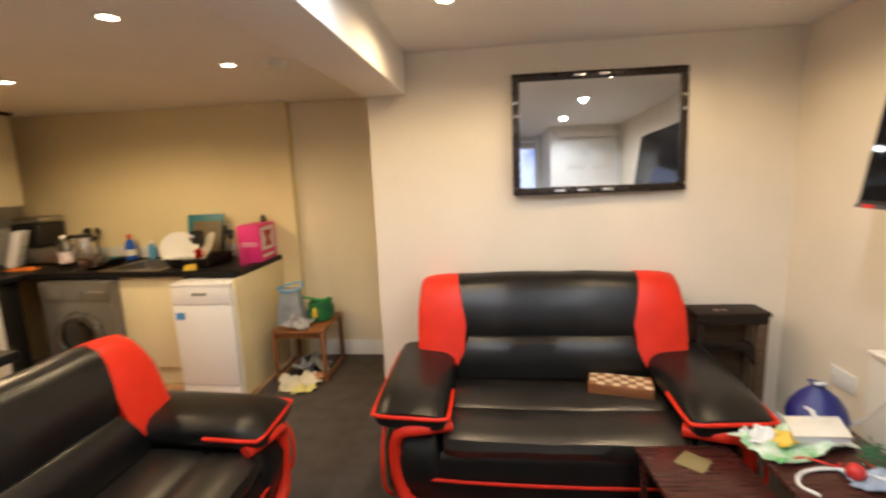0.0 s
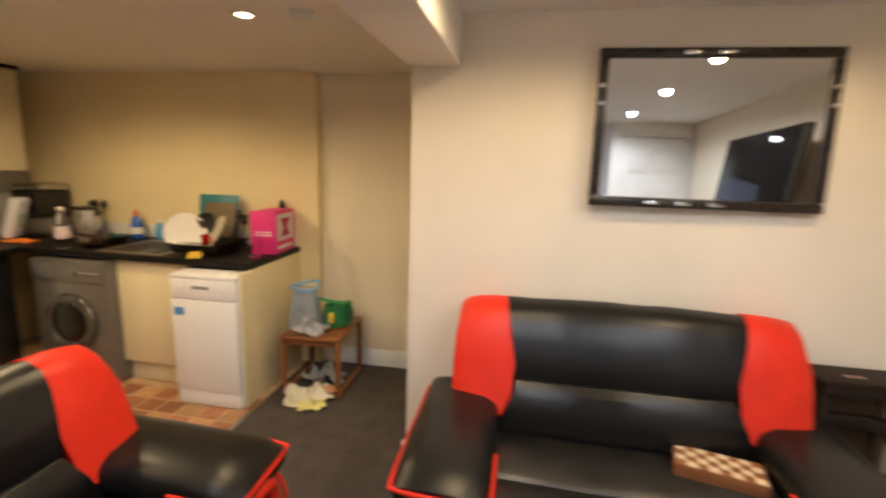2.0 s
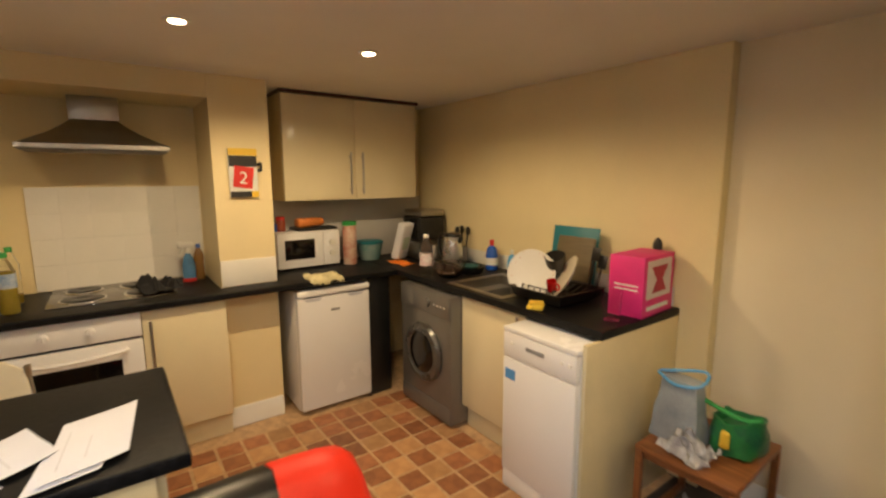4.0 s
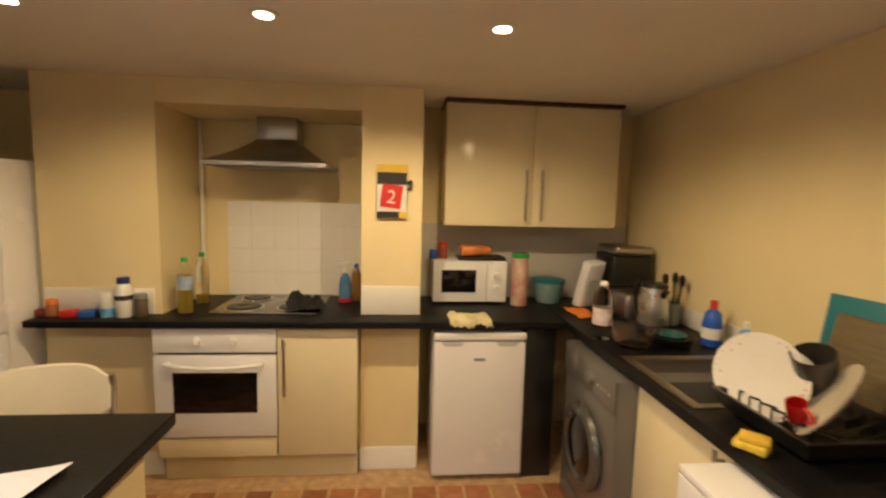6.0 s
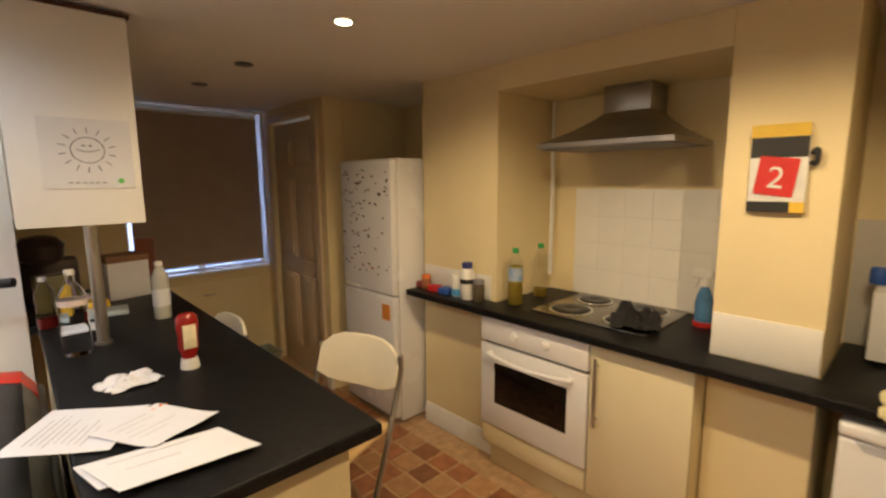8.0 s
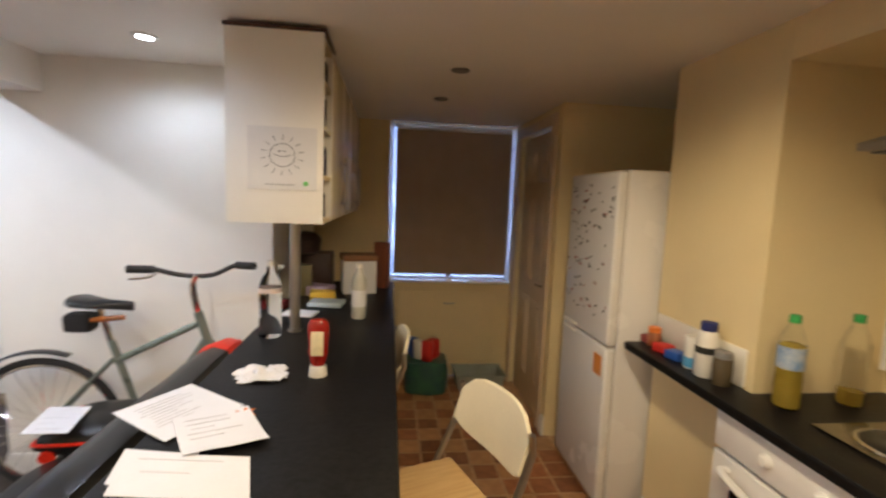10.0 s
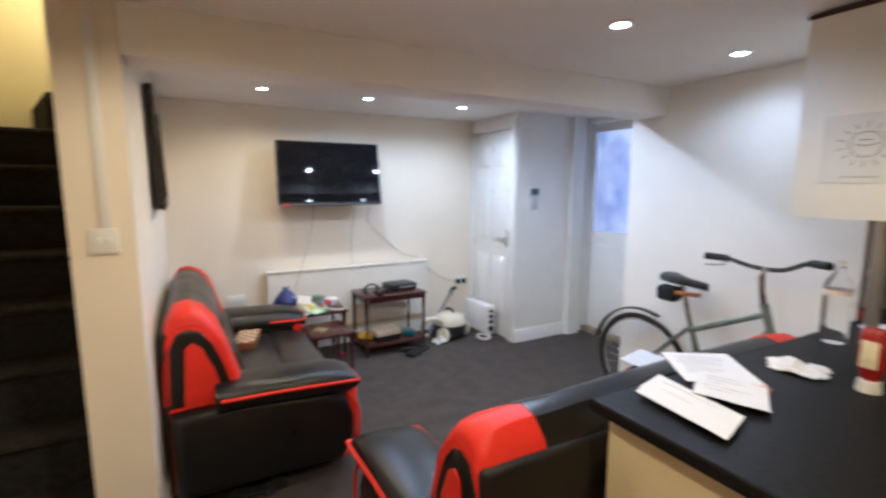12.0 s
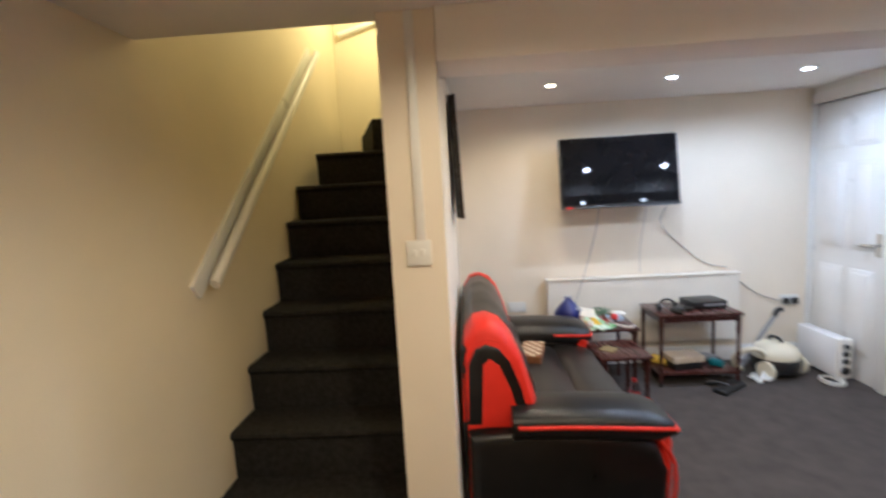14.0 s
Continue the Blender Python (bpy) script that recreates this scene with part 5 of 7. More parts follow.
# sockets, switch, keypad
def plate(name, m, w, hgt, label, category, holes=(), rockers=()):
    t = thing(name, m, label, category)
    bm = B()
    box(bm, -w / 2, w / 2, -0.010, 0, -hgt / 2, hgt / 2, 0.003)
    part("plate", bm, WPLAST, t)
    for x in rockers:
        bm = B()
        box(bm, x - 0.008, x + 0.008, -0.014, -0.0105, -0.012, 0.012, 0.002)
        part("rocker", bm, WPLAST, t)
    for x in holes:
        bm = B()
        box(bm, x - 0.022, x + 0.022, -0.04, -0.0105, -0.03, 0.022, 0.006)
        part("plug", bm, BLACKP, t)
    return t

plate("double_socket", pose(1.949, 0.712, 0.492, 0, 0, -90), 0.146, 0.086, "white double socket with two black plugs", "socket", (-0.035, 0.035))
plate("double_socket", pose(1.949, 2.94, 0.527, 0, 0, -90), 0.146, 0.086, "white double socket on the cream wall", "socket", (), (-0.05, 0.05))
plate("light_switch", pose(-0.301, 3.505, 1.318, 0, 0, -90), 0.088, 0.088, "white light switch on the wall end", "switch", (), (-0.015, 0.015))
cd = thing("cable_trunking", pose(-0.3015, 3.495, 1.363), "white surface cable trunking above the light switch", "trunking")
bm = B()
box(bm, -0.010, 0, -0.016, 0.016, 0, 0.765, 0.002)
part("cover", bm, WPLAST, cd)
kp = thing("keypad", pose(1.169, 0.372, 1.39, 0, 0, -90), "white alarm keypad with small blue display", "keypad")
bm = B()
box(bm, -0.055, 0.055, -0.025, 0, 0.02, 0.10, 0.006)
part("case", bm, flat("grey_white_plastic", (0.55, 0.56, 0.57), 0.4), kp)
bm = B()
box(bm, -0.046, 0.046, -0.027, -0.0255, 0.038, 0.094)
part("display", bm, flat("lcd_blue", (0.07, 0.13, 0.19), 0.25), kp)
bm = B()
box(bm, -0.040, 0.040, -0.022, 0, -0.10, 0.008, 0.006)
part("flap", bm, flat("flap_plastic", (0.62, 0.62, 0.62), 0.4), kp)

# leads below the television
tc = thing("television_leads", pose(0, 0, 0), "grey leads hanging from the television to the sockets", "cable")
for pts, r in (([(1.74, 2.30, 1.335), (1.80, 2.33, 1.08), (1.79, 2.42, 0.78), (1.72, 2.51, 0.57), (1.62, 2.55, 0.515)], 0.0045),
               ([(1.76, 1.93, 1.335), (1.90, 1.93, 1.0), (1.93, 1.92, 0.78)], 0.003),
               ([(1.76, 1.78, 1.335), (1.93, 1.74, 1.15), (1.94, 1.42, 0.85), (1.94, 1.22, 0.79)], 0.004),
               ([(1.94, 1.15, 0.70), (1.94, 0.98, 0.56), (1.93, 0.82, 0.50), (1.925, 0.76, 0.49)], 0.004)):
    bm = B()
    tube(bm, pts, r)
    part("lead", bm, flat("pale_grey_cable", (0.45, 0.43, 0.40)), tc)
sh = thing("dark_jacket", pose(0.12, 3.03, 0.001), "black garment dropped on the carpet under the sofa", "clothing")
bm = B()
part("cloth", crumple(bm, 0.34, 0.32, 0.14, 7.7, 20, 5), CLOTH, sh)

# small teak table with bags
tt = thing("teak_table", pose(-1.09, 4.16, 0, 0, 0, 2), "low teak side table with sled legs by the wall", "table")
bm = B()
box(bm, -0.20, 0.20, -0.24, 0.24, 0.385, 0.41, 0.006)
part("tabletop", bm, TEAK, tt)
for y in (-0.215, 0.195):
    bm = B()
    box(bm, -0.19, 0.19, y, y + 0.02, 0.345, 0.3845, 0.003)
    part("rail", bm, TEAK, tt)
for x in (-0.20, 0.172):
    for y in (-0.235, 0.205):
        bm = B()
        box(bm, x, x + 0.028, y, y + 0.03, 0.0, 0.3845, 0.003)
        part("leg", bm, TEAK, tt)
    bm = B()
    box(bm, x + 0.002, x + 0.026, -0.2045, 0.2045, 0.0, 0.03, 0.003)
    part("runner", bm, TEAK, tt)
fb = thing("storage_bag", pose(-1.19, 4.10, 0.411), "clear plastic bag with a blue slider top", "bag")
bm = B()
loft(bm, [[Vector((x * (1 - 0.25 * k / 4), y * (1 - 0.5 * k / 4), 0.28 * k / 4)) for x, y in ((-0.10, -0.06), (0, -0.075), (0.10, -0.06), (0.10, 0.06), (0, 0.075), (-0.10, 0.06))] for k in range(5)])
part("pouch", dent(bm, 0.012, 12), mat("milky_plastic", (0.32, 0.36, 0.40), 0.2, vary=0.15, scale=10, bump=0.3), fb)
bm = B()
tube(bm, [(-0.09, -0.03, 0.285), (0.0, -0.06, 0.265), (0.10, -0.05, 0.29), (0.08, 0.03, 0.325), (-0.09, -0.02, 0.29)], 0.007, n=3)
part("slider", bm, LBLUE, fb, "blue slider strip")
gbag = thing("shopping_bag", pose(-0.99, 4.19, 0.411), "green and yellow shopping bag on the teak table", "bag")
bm = B()
lathe(bm, [(0.05, 0.0), (0.085, 0.008), (0.092, 0.05), (0.088, 0.10), (0.080, 0.135), (0.085, 0.155), (0.078, 0.156), (0.07, 0.13)], seg=28)
part("sack", dent(dent(bm, 0.03, 9), 0.012, 26, 3), mat("green_print", (0.03, 0.26, 0.06), 0.35, second=(0.015, 0.07, 0.06), scale=13, bump=0.3), gbag)
bm = B()
box(bm, -0.035, 0.005, -0.100, -0.07, 0.04, 0.12, 0.012, 3)
part("print", dent(bm, 0.006, 15), YELLOW, gbag)
bm = B()
tube(bm, [(-0.12, -0.05, 0.20), (-0.03, -0.06, 0.185), (0.04, -0.05, 0.175), (0.09, -0.03, 0.19)], 0.010)
part("edge", bm, GREEN, gbag)
wbag = thing("white_bag", pose(-1.10, 4.00, 0.411), "crumpled white and black plastic bag on the teak table", "bag")
bm = B()
part("sheet", crumple(bm, 0.18, 0.16, 0.14, 5.5, 18, 4), mat("black_white_print", (0.7, 0.68, 0.66), 0.4, second=(0.06, 0.06, 0.09), scale=16), wbag)
rg = thing("rags", pose(-1.10, 3.92, 0.001, 0, 0, 30), "pale yellow rags and paper heaped on the carpet", "cloth")
bm = B()
part("cloth", crumple(bm, 0.30, 0.22, 0.11, 1.3, 20, 4), mat("cream_cloth", (0.72, 0.66, 0.50), 0.9, vary=0.08, scale=9, bump=0.3), rg)
bm = B()
part("cloth", crumple(bm, 0.16, 0.12, 0.07, 9.3, 14, 4), mat("lemon_cloth", (0.74, 0.68, 0.26), 0.9, vary=0.08, scale=9), rg, m=pose(0.02, -0.14, 0.0))
bm = B()
part("cloth", crumple(bm, 0.10, 0.08, 0.06, 4.3, 10, 4), flat("peach_cloth", (0.65, 0.30, 0.16), 0.9), rg, m=pose(0.14, 0.03, 0.0))
cbg = thing("clear_bag", pose(-1.08, 4.15, 0.001), "clear plastic bag under the teak table", "bag")
bm = B()
part("sheet", crumple(bm, 0.26, 0.20, 0.20, 2.9, 16, 3), mat("cloudy_plastic", (0.35, 0.36, 0.36), 0.2, vary=0.15, scale=8), cbg)

# bicycle
bike = thing("bicycle", pose(-0.355, 0.655, 0, 0, 0, 180) @ pose(0, 0, 0, 4, 0, 0), "grey-green city bicycle leaning against the white wall", "bicycle")
FRAME = mat("bike_paint", (0.22, 0.27, 0.24), 0.3, 0.3, vary=0.08)
RUBBER = mat("tyre_rubber", (0.02, 0.02, 0.02), 0.8, vary=0.2, scale=30)
R = 0.328

def wheel(parent, m):
    def ring(bm, rad, r, seg=48):
        vs = [[bm.verts.new(m @ Vector(((rad + r * math.cos(b)) * math.cos(a), r * math.sin(b), (rad + r * math.cos(b)) * math.sin(a)))) for b in (2 * math.pi * k / 8 for k in range(8))] for a in (2 * math.pi * i / seg for i in range(seg))]
        for i in range(seg):
            for k in range(8):
                bm.faces.new((vs[i][k], vs[(i + 1) % seg][k], vs[(i + 1) % seg][(k + 1) % 8], vs[i][(k + 1) % 8]))
        return bm
    w = part("wheel", ring(B(), R - 0.035, 0.009), CHROME, parent)
    part("tyre", ring(B(), R - 0.016, 0.017), RUBBER, w)
    bm = B()
    for k in range(28):
        a, b = 2 * math.pi * k / 28, 2 * math.pi * k / 28 + (0.35 if k % 2 else -0.35)
        sy = 0.025 if k % 4 < 2 else -0.025
        tube(bm, [m @ Vector((0.018 * math.cos(b), sy, 0.018 * math.sin(b))), m @ Vector(((R - 0.04) * math.cos(a), 0, (R - 0.04) * math.sin(a)))], 0.0012, n=1, seg=4)
    part("spokes", bm, CHROME, w)
    bm = B()
    tube(bm, [m @ Vector((0, -0.045, 0)), m @ Vector((0, 0.045, 0))], 0.018, n=1, seg=12)
    part("hub", bm, CHROME, w)

wheel(bike, pose(0, 0, R))
wheel(bike, pose(0.88, 0, R, 0, 0, -72))
bb_, seat_, head_, fork_ = Vector((0.42, 0, 0.29)), Vector((0.30, 0, 0.74)), Vector((0.69, 0, 0.83)), Vector((0.88, 0, R))
for name, a, b, r in (("seat_tube", bb_, seat_, 0.016), ("down_tube", bb_, head_ - Vector((-0.02, 0, 0.08)), 0.018), ("top_tube", seat_ - Vector((-0.01, 0, 0.10)), head_, 0.016), ("head_tube", head_ + Vector((-0.012, 0, 0.05)), head_ + Vector((0.035, 0, -0.12)), 0.02)):
    bm = B()
    tube(bm, [a, b], r, n=1, seg=12)
    part(name, bm, FRAME, bike)
for sy in (-1, 1):
    bm = B()
    tube(bm, [Vector((0, sy * 0.055, R)), bb_ + Vector((-0.04, sy * 0.03, 0))], 0.009, n=1)
    part("chain_stay", bm, FRAME, bike)
    bm = B()
    tube(bm, [Vector((0, sy * 0.055, R)), seat_ + Vector((0.01, sy * 0.02, -0.08))], 0.008, n=1)
    part("seat_stay", bm, FRAME, bike)
    bm = B()
    tube(bm, [fork_ + Vector((0, sy * 0.05, 0)), head_ + Vector((0.05, sy * 0.045, -0.14)), head_ + Vector((0.035, sy * 0.02, -0.12))], 0.011, n=2)
    part("fork_leg", bm, FRAME, bike)
bm = B()
tube(bm, [seat_, seat_ + Vector((-0.04, 0, 0.16))], 0.013, n=1)
part("seat_post", bm, CHROME, bike)
bm = B()
loft(bm, [[Vector((x, w * math.cos(a), 0.905 + hh + 0.022 * math.sin(a))) for a in (2 * math.pi * k / 12 for k in range(12))] for x, w, hh in ((0.15, 0.05, 0.02), (0.18, 0.08, 0.02), (0.24, 0.065, 0.01), (0.30, 0.03, 0.005), (0.38, 0.02, 0.0), (0.405, 0.012, -0.003))])
part("saddle", bm, BLACKP, bike, "black saddle")
bm = B()
box(bm, 0.12, 0.24, -0.04, 0.04, 0.785, 0.87, 0.02, 3)
part("saddle_bag", bm, CLOTH, bike)
bm = B()
tube(bm, [(0.22, -0.02, 0.842), (0.29, -0.025, 0.85), (0.295, -0.025, 0.8505), (0.38, -0.03, 0.86)], 0.012, n=1, seg=10)
part("pump", bm, mat("pump_orange", (0.5, 0.16, 0.02), 0.5, second=(0.03, 0.02, 0.015), scale=22), bike, "orange and black pump")
bm = B()
stem = head_ + Vector((-0.03, 0, 0.17))
tube(bm, [head_ + Vector((-0.012, 0, 0.05)), stem, stem + Vector((0.02, 0, 0.05))], 0.014, n=2)
part("stem", bm, CHROME, bike)
bc = stem + Vector((0.02, 0, 0.05))
bm = B()
tube(bm, [bc + Vector((-0.27, -0.03, 0.03)), bc + Vector((-0.18, -0.02, 0.03)), bc + Vector((-0.06, 0.0, 0.0)), bc + Vector((0.06, 0.01, 0.0)), bc + Vector((0.17, 0.0, 0.05)), bc + Vector((0.26, -0.05, 0.06))], 0.011)
part("handlebar", bm, BLACKP, bike)
for p, q in (((-0.275, -0.03, 0.03), (-0.17, -0.018, 0.028)), ((0.18, -0.005, 0.052), (0.265, -0.052, 0.06))):
    bm = B()
    tube(bm, [bc + Vector(p), bc + Vector(q)], 0.018, n=1, seg=12)
    part("grip", bm, BLACKP, bike)
bm = B()
tube(bm, [bc + Vector((-0.15, -0.02, 0.02)), bc + Vector((-0.18, -0.05, 0.0)), bc + Vector((-0.25, -0.07, -0.005))], 0.005)
part("brake_lever", bm, CHROME, bike)
bm = B()
pts = [(-(R + 0.03) * math.cos(a), 0, R + (R + 0.03) * math.sin(a)) for a in (0.25 + 0.15 * k for k in range(12))]
tube(bm, pts, 0.026, n=2, seg=8, flatten=0.25)
part("mudguard", bm, BLACKP, bike)
bm = B()
lathe(bm, [(0.07, -0.003), (0.085, -0.003), (0.085, 0.003), (0.07, 0.003)], m=pose(bb_.x, -0.05, bb_.z, 90, 0, 0), seg=32)
part("chainring", bm, STEEL, bike)
for sy, a in ((-1, 0.6), (1, 0.6 + math.pi)):
    bm = B()
    e = bb_ + Vector((0.17 * math.cos(a), sy * 0.075, 0.17 * math.sin(a)))
    tube(bm, [bb_ + Vector((0, sy * 0.06, 0)), e], 0.009, n=1)
    cr = part("crank", bm, STEEL, bike)
    bm = B()
    box(bm, e.x - 0.045, e.x + 0.045, e.y + sy * 0.01 - 0.035, e.y + sy * 0.01 + 0.035, e.z - 0.012, e.z + 0.012, 0.004)
    part("pedal", bm, BLACKP, cr)
bm = B()
box(bm, -0.05, -0.02, 0.05, 0.075, R - 0.01, R + 0.04, 0.008)
part("reflector", bm, RED, bike, "red rear reflector")
for k in bike.children_recursive:
    k.data.transform(Matrix.Scale(1.06, 4))

# ---- kitchen things ----
# sink
sk = thing("sink", pose(0, 0, 0), "stainless steel inset sink with mixer tap", "sink")
bm = B()
for x0, x1, y0, y1 in ((-2.53, -2.04, 3.83, 3.868), (-2.53, -2.04, 4.252, 4.30), (-2.53, -2.492, 3.8685, 4.2515), (-2.068, -2.04, 3.8685, 4.2515)):
    box(bm, x0, x1, y0, y1, CT + 0.0005, CT + 0.005, 0.001)
part("rim", bm, STEEL, sk)
bm = B()
box(bm, -2.495, -2.489, 3.866, 4.256, CT - 0.16, CT)
box(bm, -2.071, -2.065, 3.866, 4.256, CT - 0.16, CT)
box(bm, -2.4885, -2.0715, 3.866, 3.872, CT - 0.16, CT)
box(bm, -2.4885, -2.0715, 4.25, 4.256, CT - 0.16, CT)
box(bm, -2.495, -2.065, 3.866, 4.256, CT - 0.168, CT - 0.161)
part("bowl", bm, STEEL, sk)
bm = B()
tube(bm, [(-2.24, 4.33, CT), (-2.24, 4.33, CT + 0.07), (-2.24, 4.29, CT + 0.095), (-2.24, 4.20, CT + 0.09), (-2.24, 4.17, CT + 0.07)], 0.011)
part("spout", bm, CHROME, sk)
for x in (-2.31, -2.17):
    bm = B()
    lathe(bm, [(0.02, 0), (0.015, 0.03), (0.024, 0.045), (0.024, 0.07), (0.01, 0.075)], x, 4.33, CT, seg=16)
    part("tap_head", bm, CHROME, sk)

# microwave with things on it
mw = thing("microwave", pose(-3.52, 3.095, CT + 0.001), "white microwave oven with black window on the worktop", "microwave")
bm = B()
box(bm, -0.21, 0.0, 0, 0.46, 0.01, 0.27, 0.012, 3)
part("casing", bm, APPL, mw)
bm = B()
prof = [(0.0, 0.015), (0.33, 0.015), (0.33, 0.262), (0.24, 0.266), (0.165, 0.268), (0.0, 0.262)]
prism(bm, prof, 0.0005, 0.022, "x", 0.005, 2)
d = part("door", bm, APPL, mw)
bm = B()
box(bm, 0.0225, 0.024, 0.05, 0.265, 0.075, 0.215, 0.0005)
part("window", bm, OVENGL, d)
bm = B()
box(bm, 0.0005, 0.020, 0.335, 0.458, 0.015, 0.262, 0.005)
cp = part("control_panel", bm, APPL, mw)
for z in (0.10, 0.18):
    bm = B()
    cyl(bm, 0, 0, 0, 0.018, 0.022, 0.019, m=pose(0.020, 0.397, z, 0, 90, 0))
    part("knob", bm, WPLAST, cp)
for y in (0.03, 0.43):
    bm = B()
    box(bm, -0.19, -0.01, y - 0.01, y + 0.01, 0, 0.0095)
    part("foot", bm, BLACKP, mw)
bt = thing("baking_tray", pose(-3.63, 3.42, CT + 0.272), "dark baking tray with orange bread bags on the microwave", "tray")
bm = B()
box(bm, -0.09, 0.11, -0.17, 0.13, 0, 0.018, 0.005)
part("tray", bm, BLACKP, bt)
ob_ = thing("bread_bag", pose(-3.60, 3.36, CT + 0.291), "orange bread bag on the baking tray", "bag")
bm = B()
box(bm, -0.06, 0.06, -0.10, 0.10, 0, 0.07, 0.03, 4)
part("bag", dent(bm, 0.014, 14), mat("orange_film", (0.68, 0.22, 0.05), 0.3, vary=0.25, scale=14), ob_)
jr = bottle("spice_jar", pose(-3.62, 3.16, CT + 0.272), "glass jar with red lid on the microwave", [(0.03, 0), (0.033, 0.005), (0.033, 0.07), (0.028, 0.08)], flat("brown_sauce", (0.35, 0.08, 0.04), 0.2), RED, capr(0.031, 0.081, 0.105), category="jar")
bottle("blue_jar", pose(-3.60, 3.10, CT + 0.272), "small dark blue jar on the microwave", [(0.024, 0), (0.027, 0.005), (0.027, 0.05), (0.02, 0.06)], BLUE, category="jar")
bottle("snack_tube", pose(-3.50, 3.635, CT + 0.001), "tall red and white cereal tub beside the microwave", [(0.05, 0), (0.052, 0.004), (0.052, 0.29), (0.05, 0.295)], mat("printed_tub", (0.70, 0.62, 0.5), 0.4, second=(0.42, 0.05, 0.03), scale=11), GREEN, capr(0.054, 0.296, 0.325), category="tub")
tb = thing("storage_tub", pose(-3.60, 3.85, CT + 0.001), "teal plastic food tub with lid", "tub")
bm = B()
lathe(bm, [(0.075, 0), (0.085, 0.02), (0.105, 0.13)], seg=28)
part("tub", bm, mat("teal_clear", (0.30, 0.36, 0.34), 0.15, second=(0.05, 0.22, 0.24), scale=9), tb)
bm = B()
lathe(bm, [(0.108, 0.131), (0.110, 0.145), (0.095, 0.152)], seg=28)
part("lid", bm, TEAL, tb)
tl = thing("flour_bag", pose(-3.44, 4.02, CT + 0.001, 0, 16, 25), "white paper bag leaning against the coffee machine", "bag")
bm = B()
box(bm, -0.035, 0.035, -0.07, 0.07, 0.012, 0.31, 0.018, 3)
part("bag", dent(bm, 0.008, 12), PAPER, tl)
bm = B()
box(bm, 0.0352, 0.038, -0.04, 0.04, 0.10, 0.20)
part("print", dent(bm, 0.001, 12), flat("pale_green_print", (0.45, 0.55, 0.45), 0.7), tl)
ag = thing("orange_gloves", pose(-3.28, 3.95, CT + 0.001), "orange rubber gloves lying on the worktop", "gloves")
bm = B()
part("rubber", crumple(bm, 0.24, 0.12, 0.03, 3.9, 12, 4), ORANGE, ag)
# coffee machine on a bread bin
bn = thing("bread_bin", pose(-3.40, 4.26, CT + 0.001, 0, 0, 0), "steel bread bin in the corner of the worktop", "bread bin")
bm = B()
box(bm, -0.17, 0.30, -0.13, 0.14, 0, 0.15, 0.03, 4)
part("body", bm, STEEL, bn)
cm = thing("coffee_machine", pose(-3.44, 4.26, CT + 0.152), "black and steel coffee machine on the bread bin", "coffee machine")
bm = B()
box(bm, -0.12, 0.14, -0.12, 0.13, 0, 0.19, 0.02, 3)
part("body", bm, BLACKP, cm)
bm = B()
box(bm, -0.12, 0.15, -0.11, 0.12, 0.191, 0.245, 0.022, 4)
part("lid", bm, STEEL, cm)
bm = B()
box(bm, -0.08, 0.10, -0.1255, -0.1205, 0.03, 0.17, 0.002)
part("door", bm, OVENGL, cm)
# kettle
kt = thing("kettle", pose(-2.98, 4.22, CT + 0.001), "black and steel cordless kettle beside the sink", "kettle")
bm = B()
lathe(bm, [(0.075, 0.0), (0.08, 0.004), (0.08, 0.02), (0.07, 0.024)])
part("base", bm, BLACKP, kt)
bm = B()
lathe(bm, [(0.074, 0.025), (0.078, 0.035), (0.072, 0.15), (0.066, 0.215)], seg=28)
part("body", bm, mat("kettle_steel", (0.72, 0.70, 0.66), 0.28, 0.85, vary=0.05), kt)
bm = B()
lathe(bm, [(0.067, 0.216), (0.064, 0.235), (0.03, 0.245), (0.01, 0.246)], seg=28)
part("lid", bm, BLACKP, kt)
bm = B()
tube(bm, [(-0.06, -0.02, 0.225), (-0.11, -0.03, 0.22), (-0.125, -0.035, 0.14), (-0.105, -0.03, 0.06), (-0.074, -0.02, 0.05)], 0.014)
part("handle", bm, BLACKP, kt)
bm = B()
tube(bm, [(0.06, 0.01, 0.18), (0.085, 0.015, 0.21)], 0.018, n=1)
part("spout", bm, BLACKP, kt)
bottle("cordial_bottle", pose(-2.80, 3.862, CT + 0.001), "clear plastic bottle with a colourful label", rows_bottle(0.045, 0.27, 0.018), CLEAR, WPLAST, capr(0.020, 0.255, 0.275), mat("fruit_label", (0.74, 0.76, 0.76), 0.5, second=(0.50, 0.30, 0.36), scale=22), [(0.0458, 0.07), (0.0458, 0.15)])
bw_ = thing("glass_bowl", pose(-2.655, 3.945, CT + 0.001), "clear glass mixing bowl on the worktop", "bowl")
bm = B()
lathe(bm, [(0.05, 0), (0.08, 0.02), (0.105, 0.08), (0.108, 0.10), (0.103, 0.10), (0.10, 0.08), (0.075, 0.024), (0.02, 0.008)])
part("bowl", bm, glass("rose_glass", (0.95, 0.82, 0.80)), bw_)
fp = thing("frying_pan", pose(-2.70, 4.15, CT + 0.001), "dark frying pans stacked beside the sink", "pan")
bm = B()
lathe(bm, [(0.08, 0), (0.085, 0.003), (0.11, 0.045), (0.106, 0.045), (0.08, 0.008), (0.02, 0.008)])
part("pan", bm, BLACKP, fp)
bm = B()
tube(bm, [(-0.10, -0.04, 0.04), (-0.18, -0.08, 0.055), (-0.26, -0.11, 0.058)], 0.012)
part("handle", bm, BLACKP, fp)
bm = B()
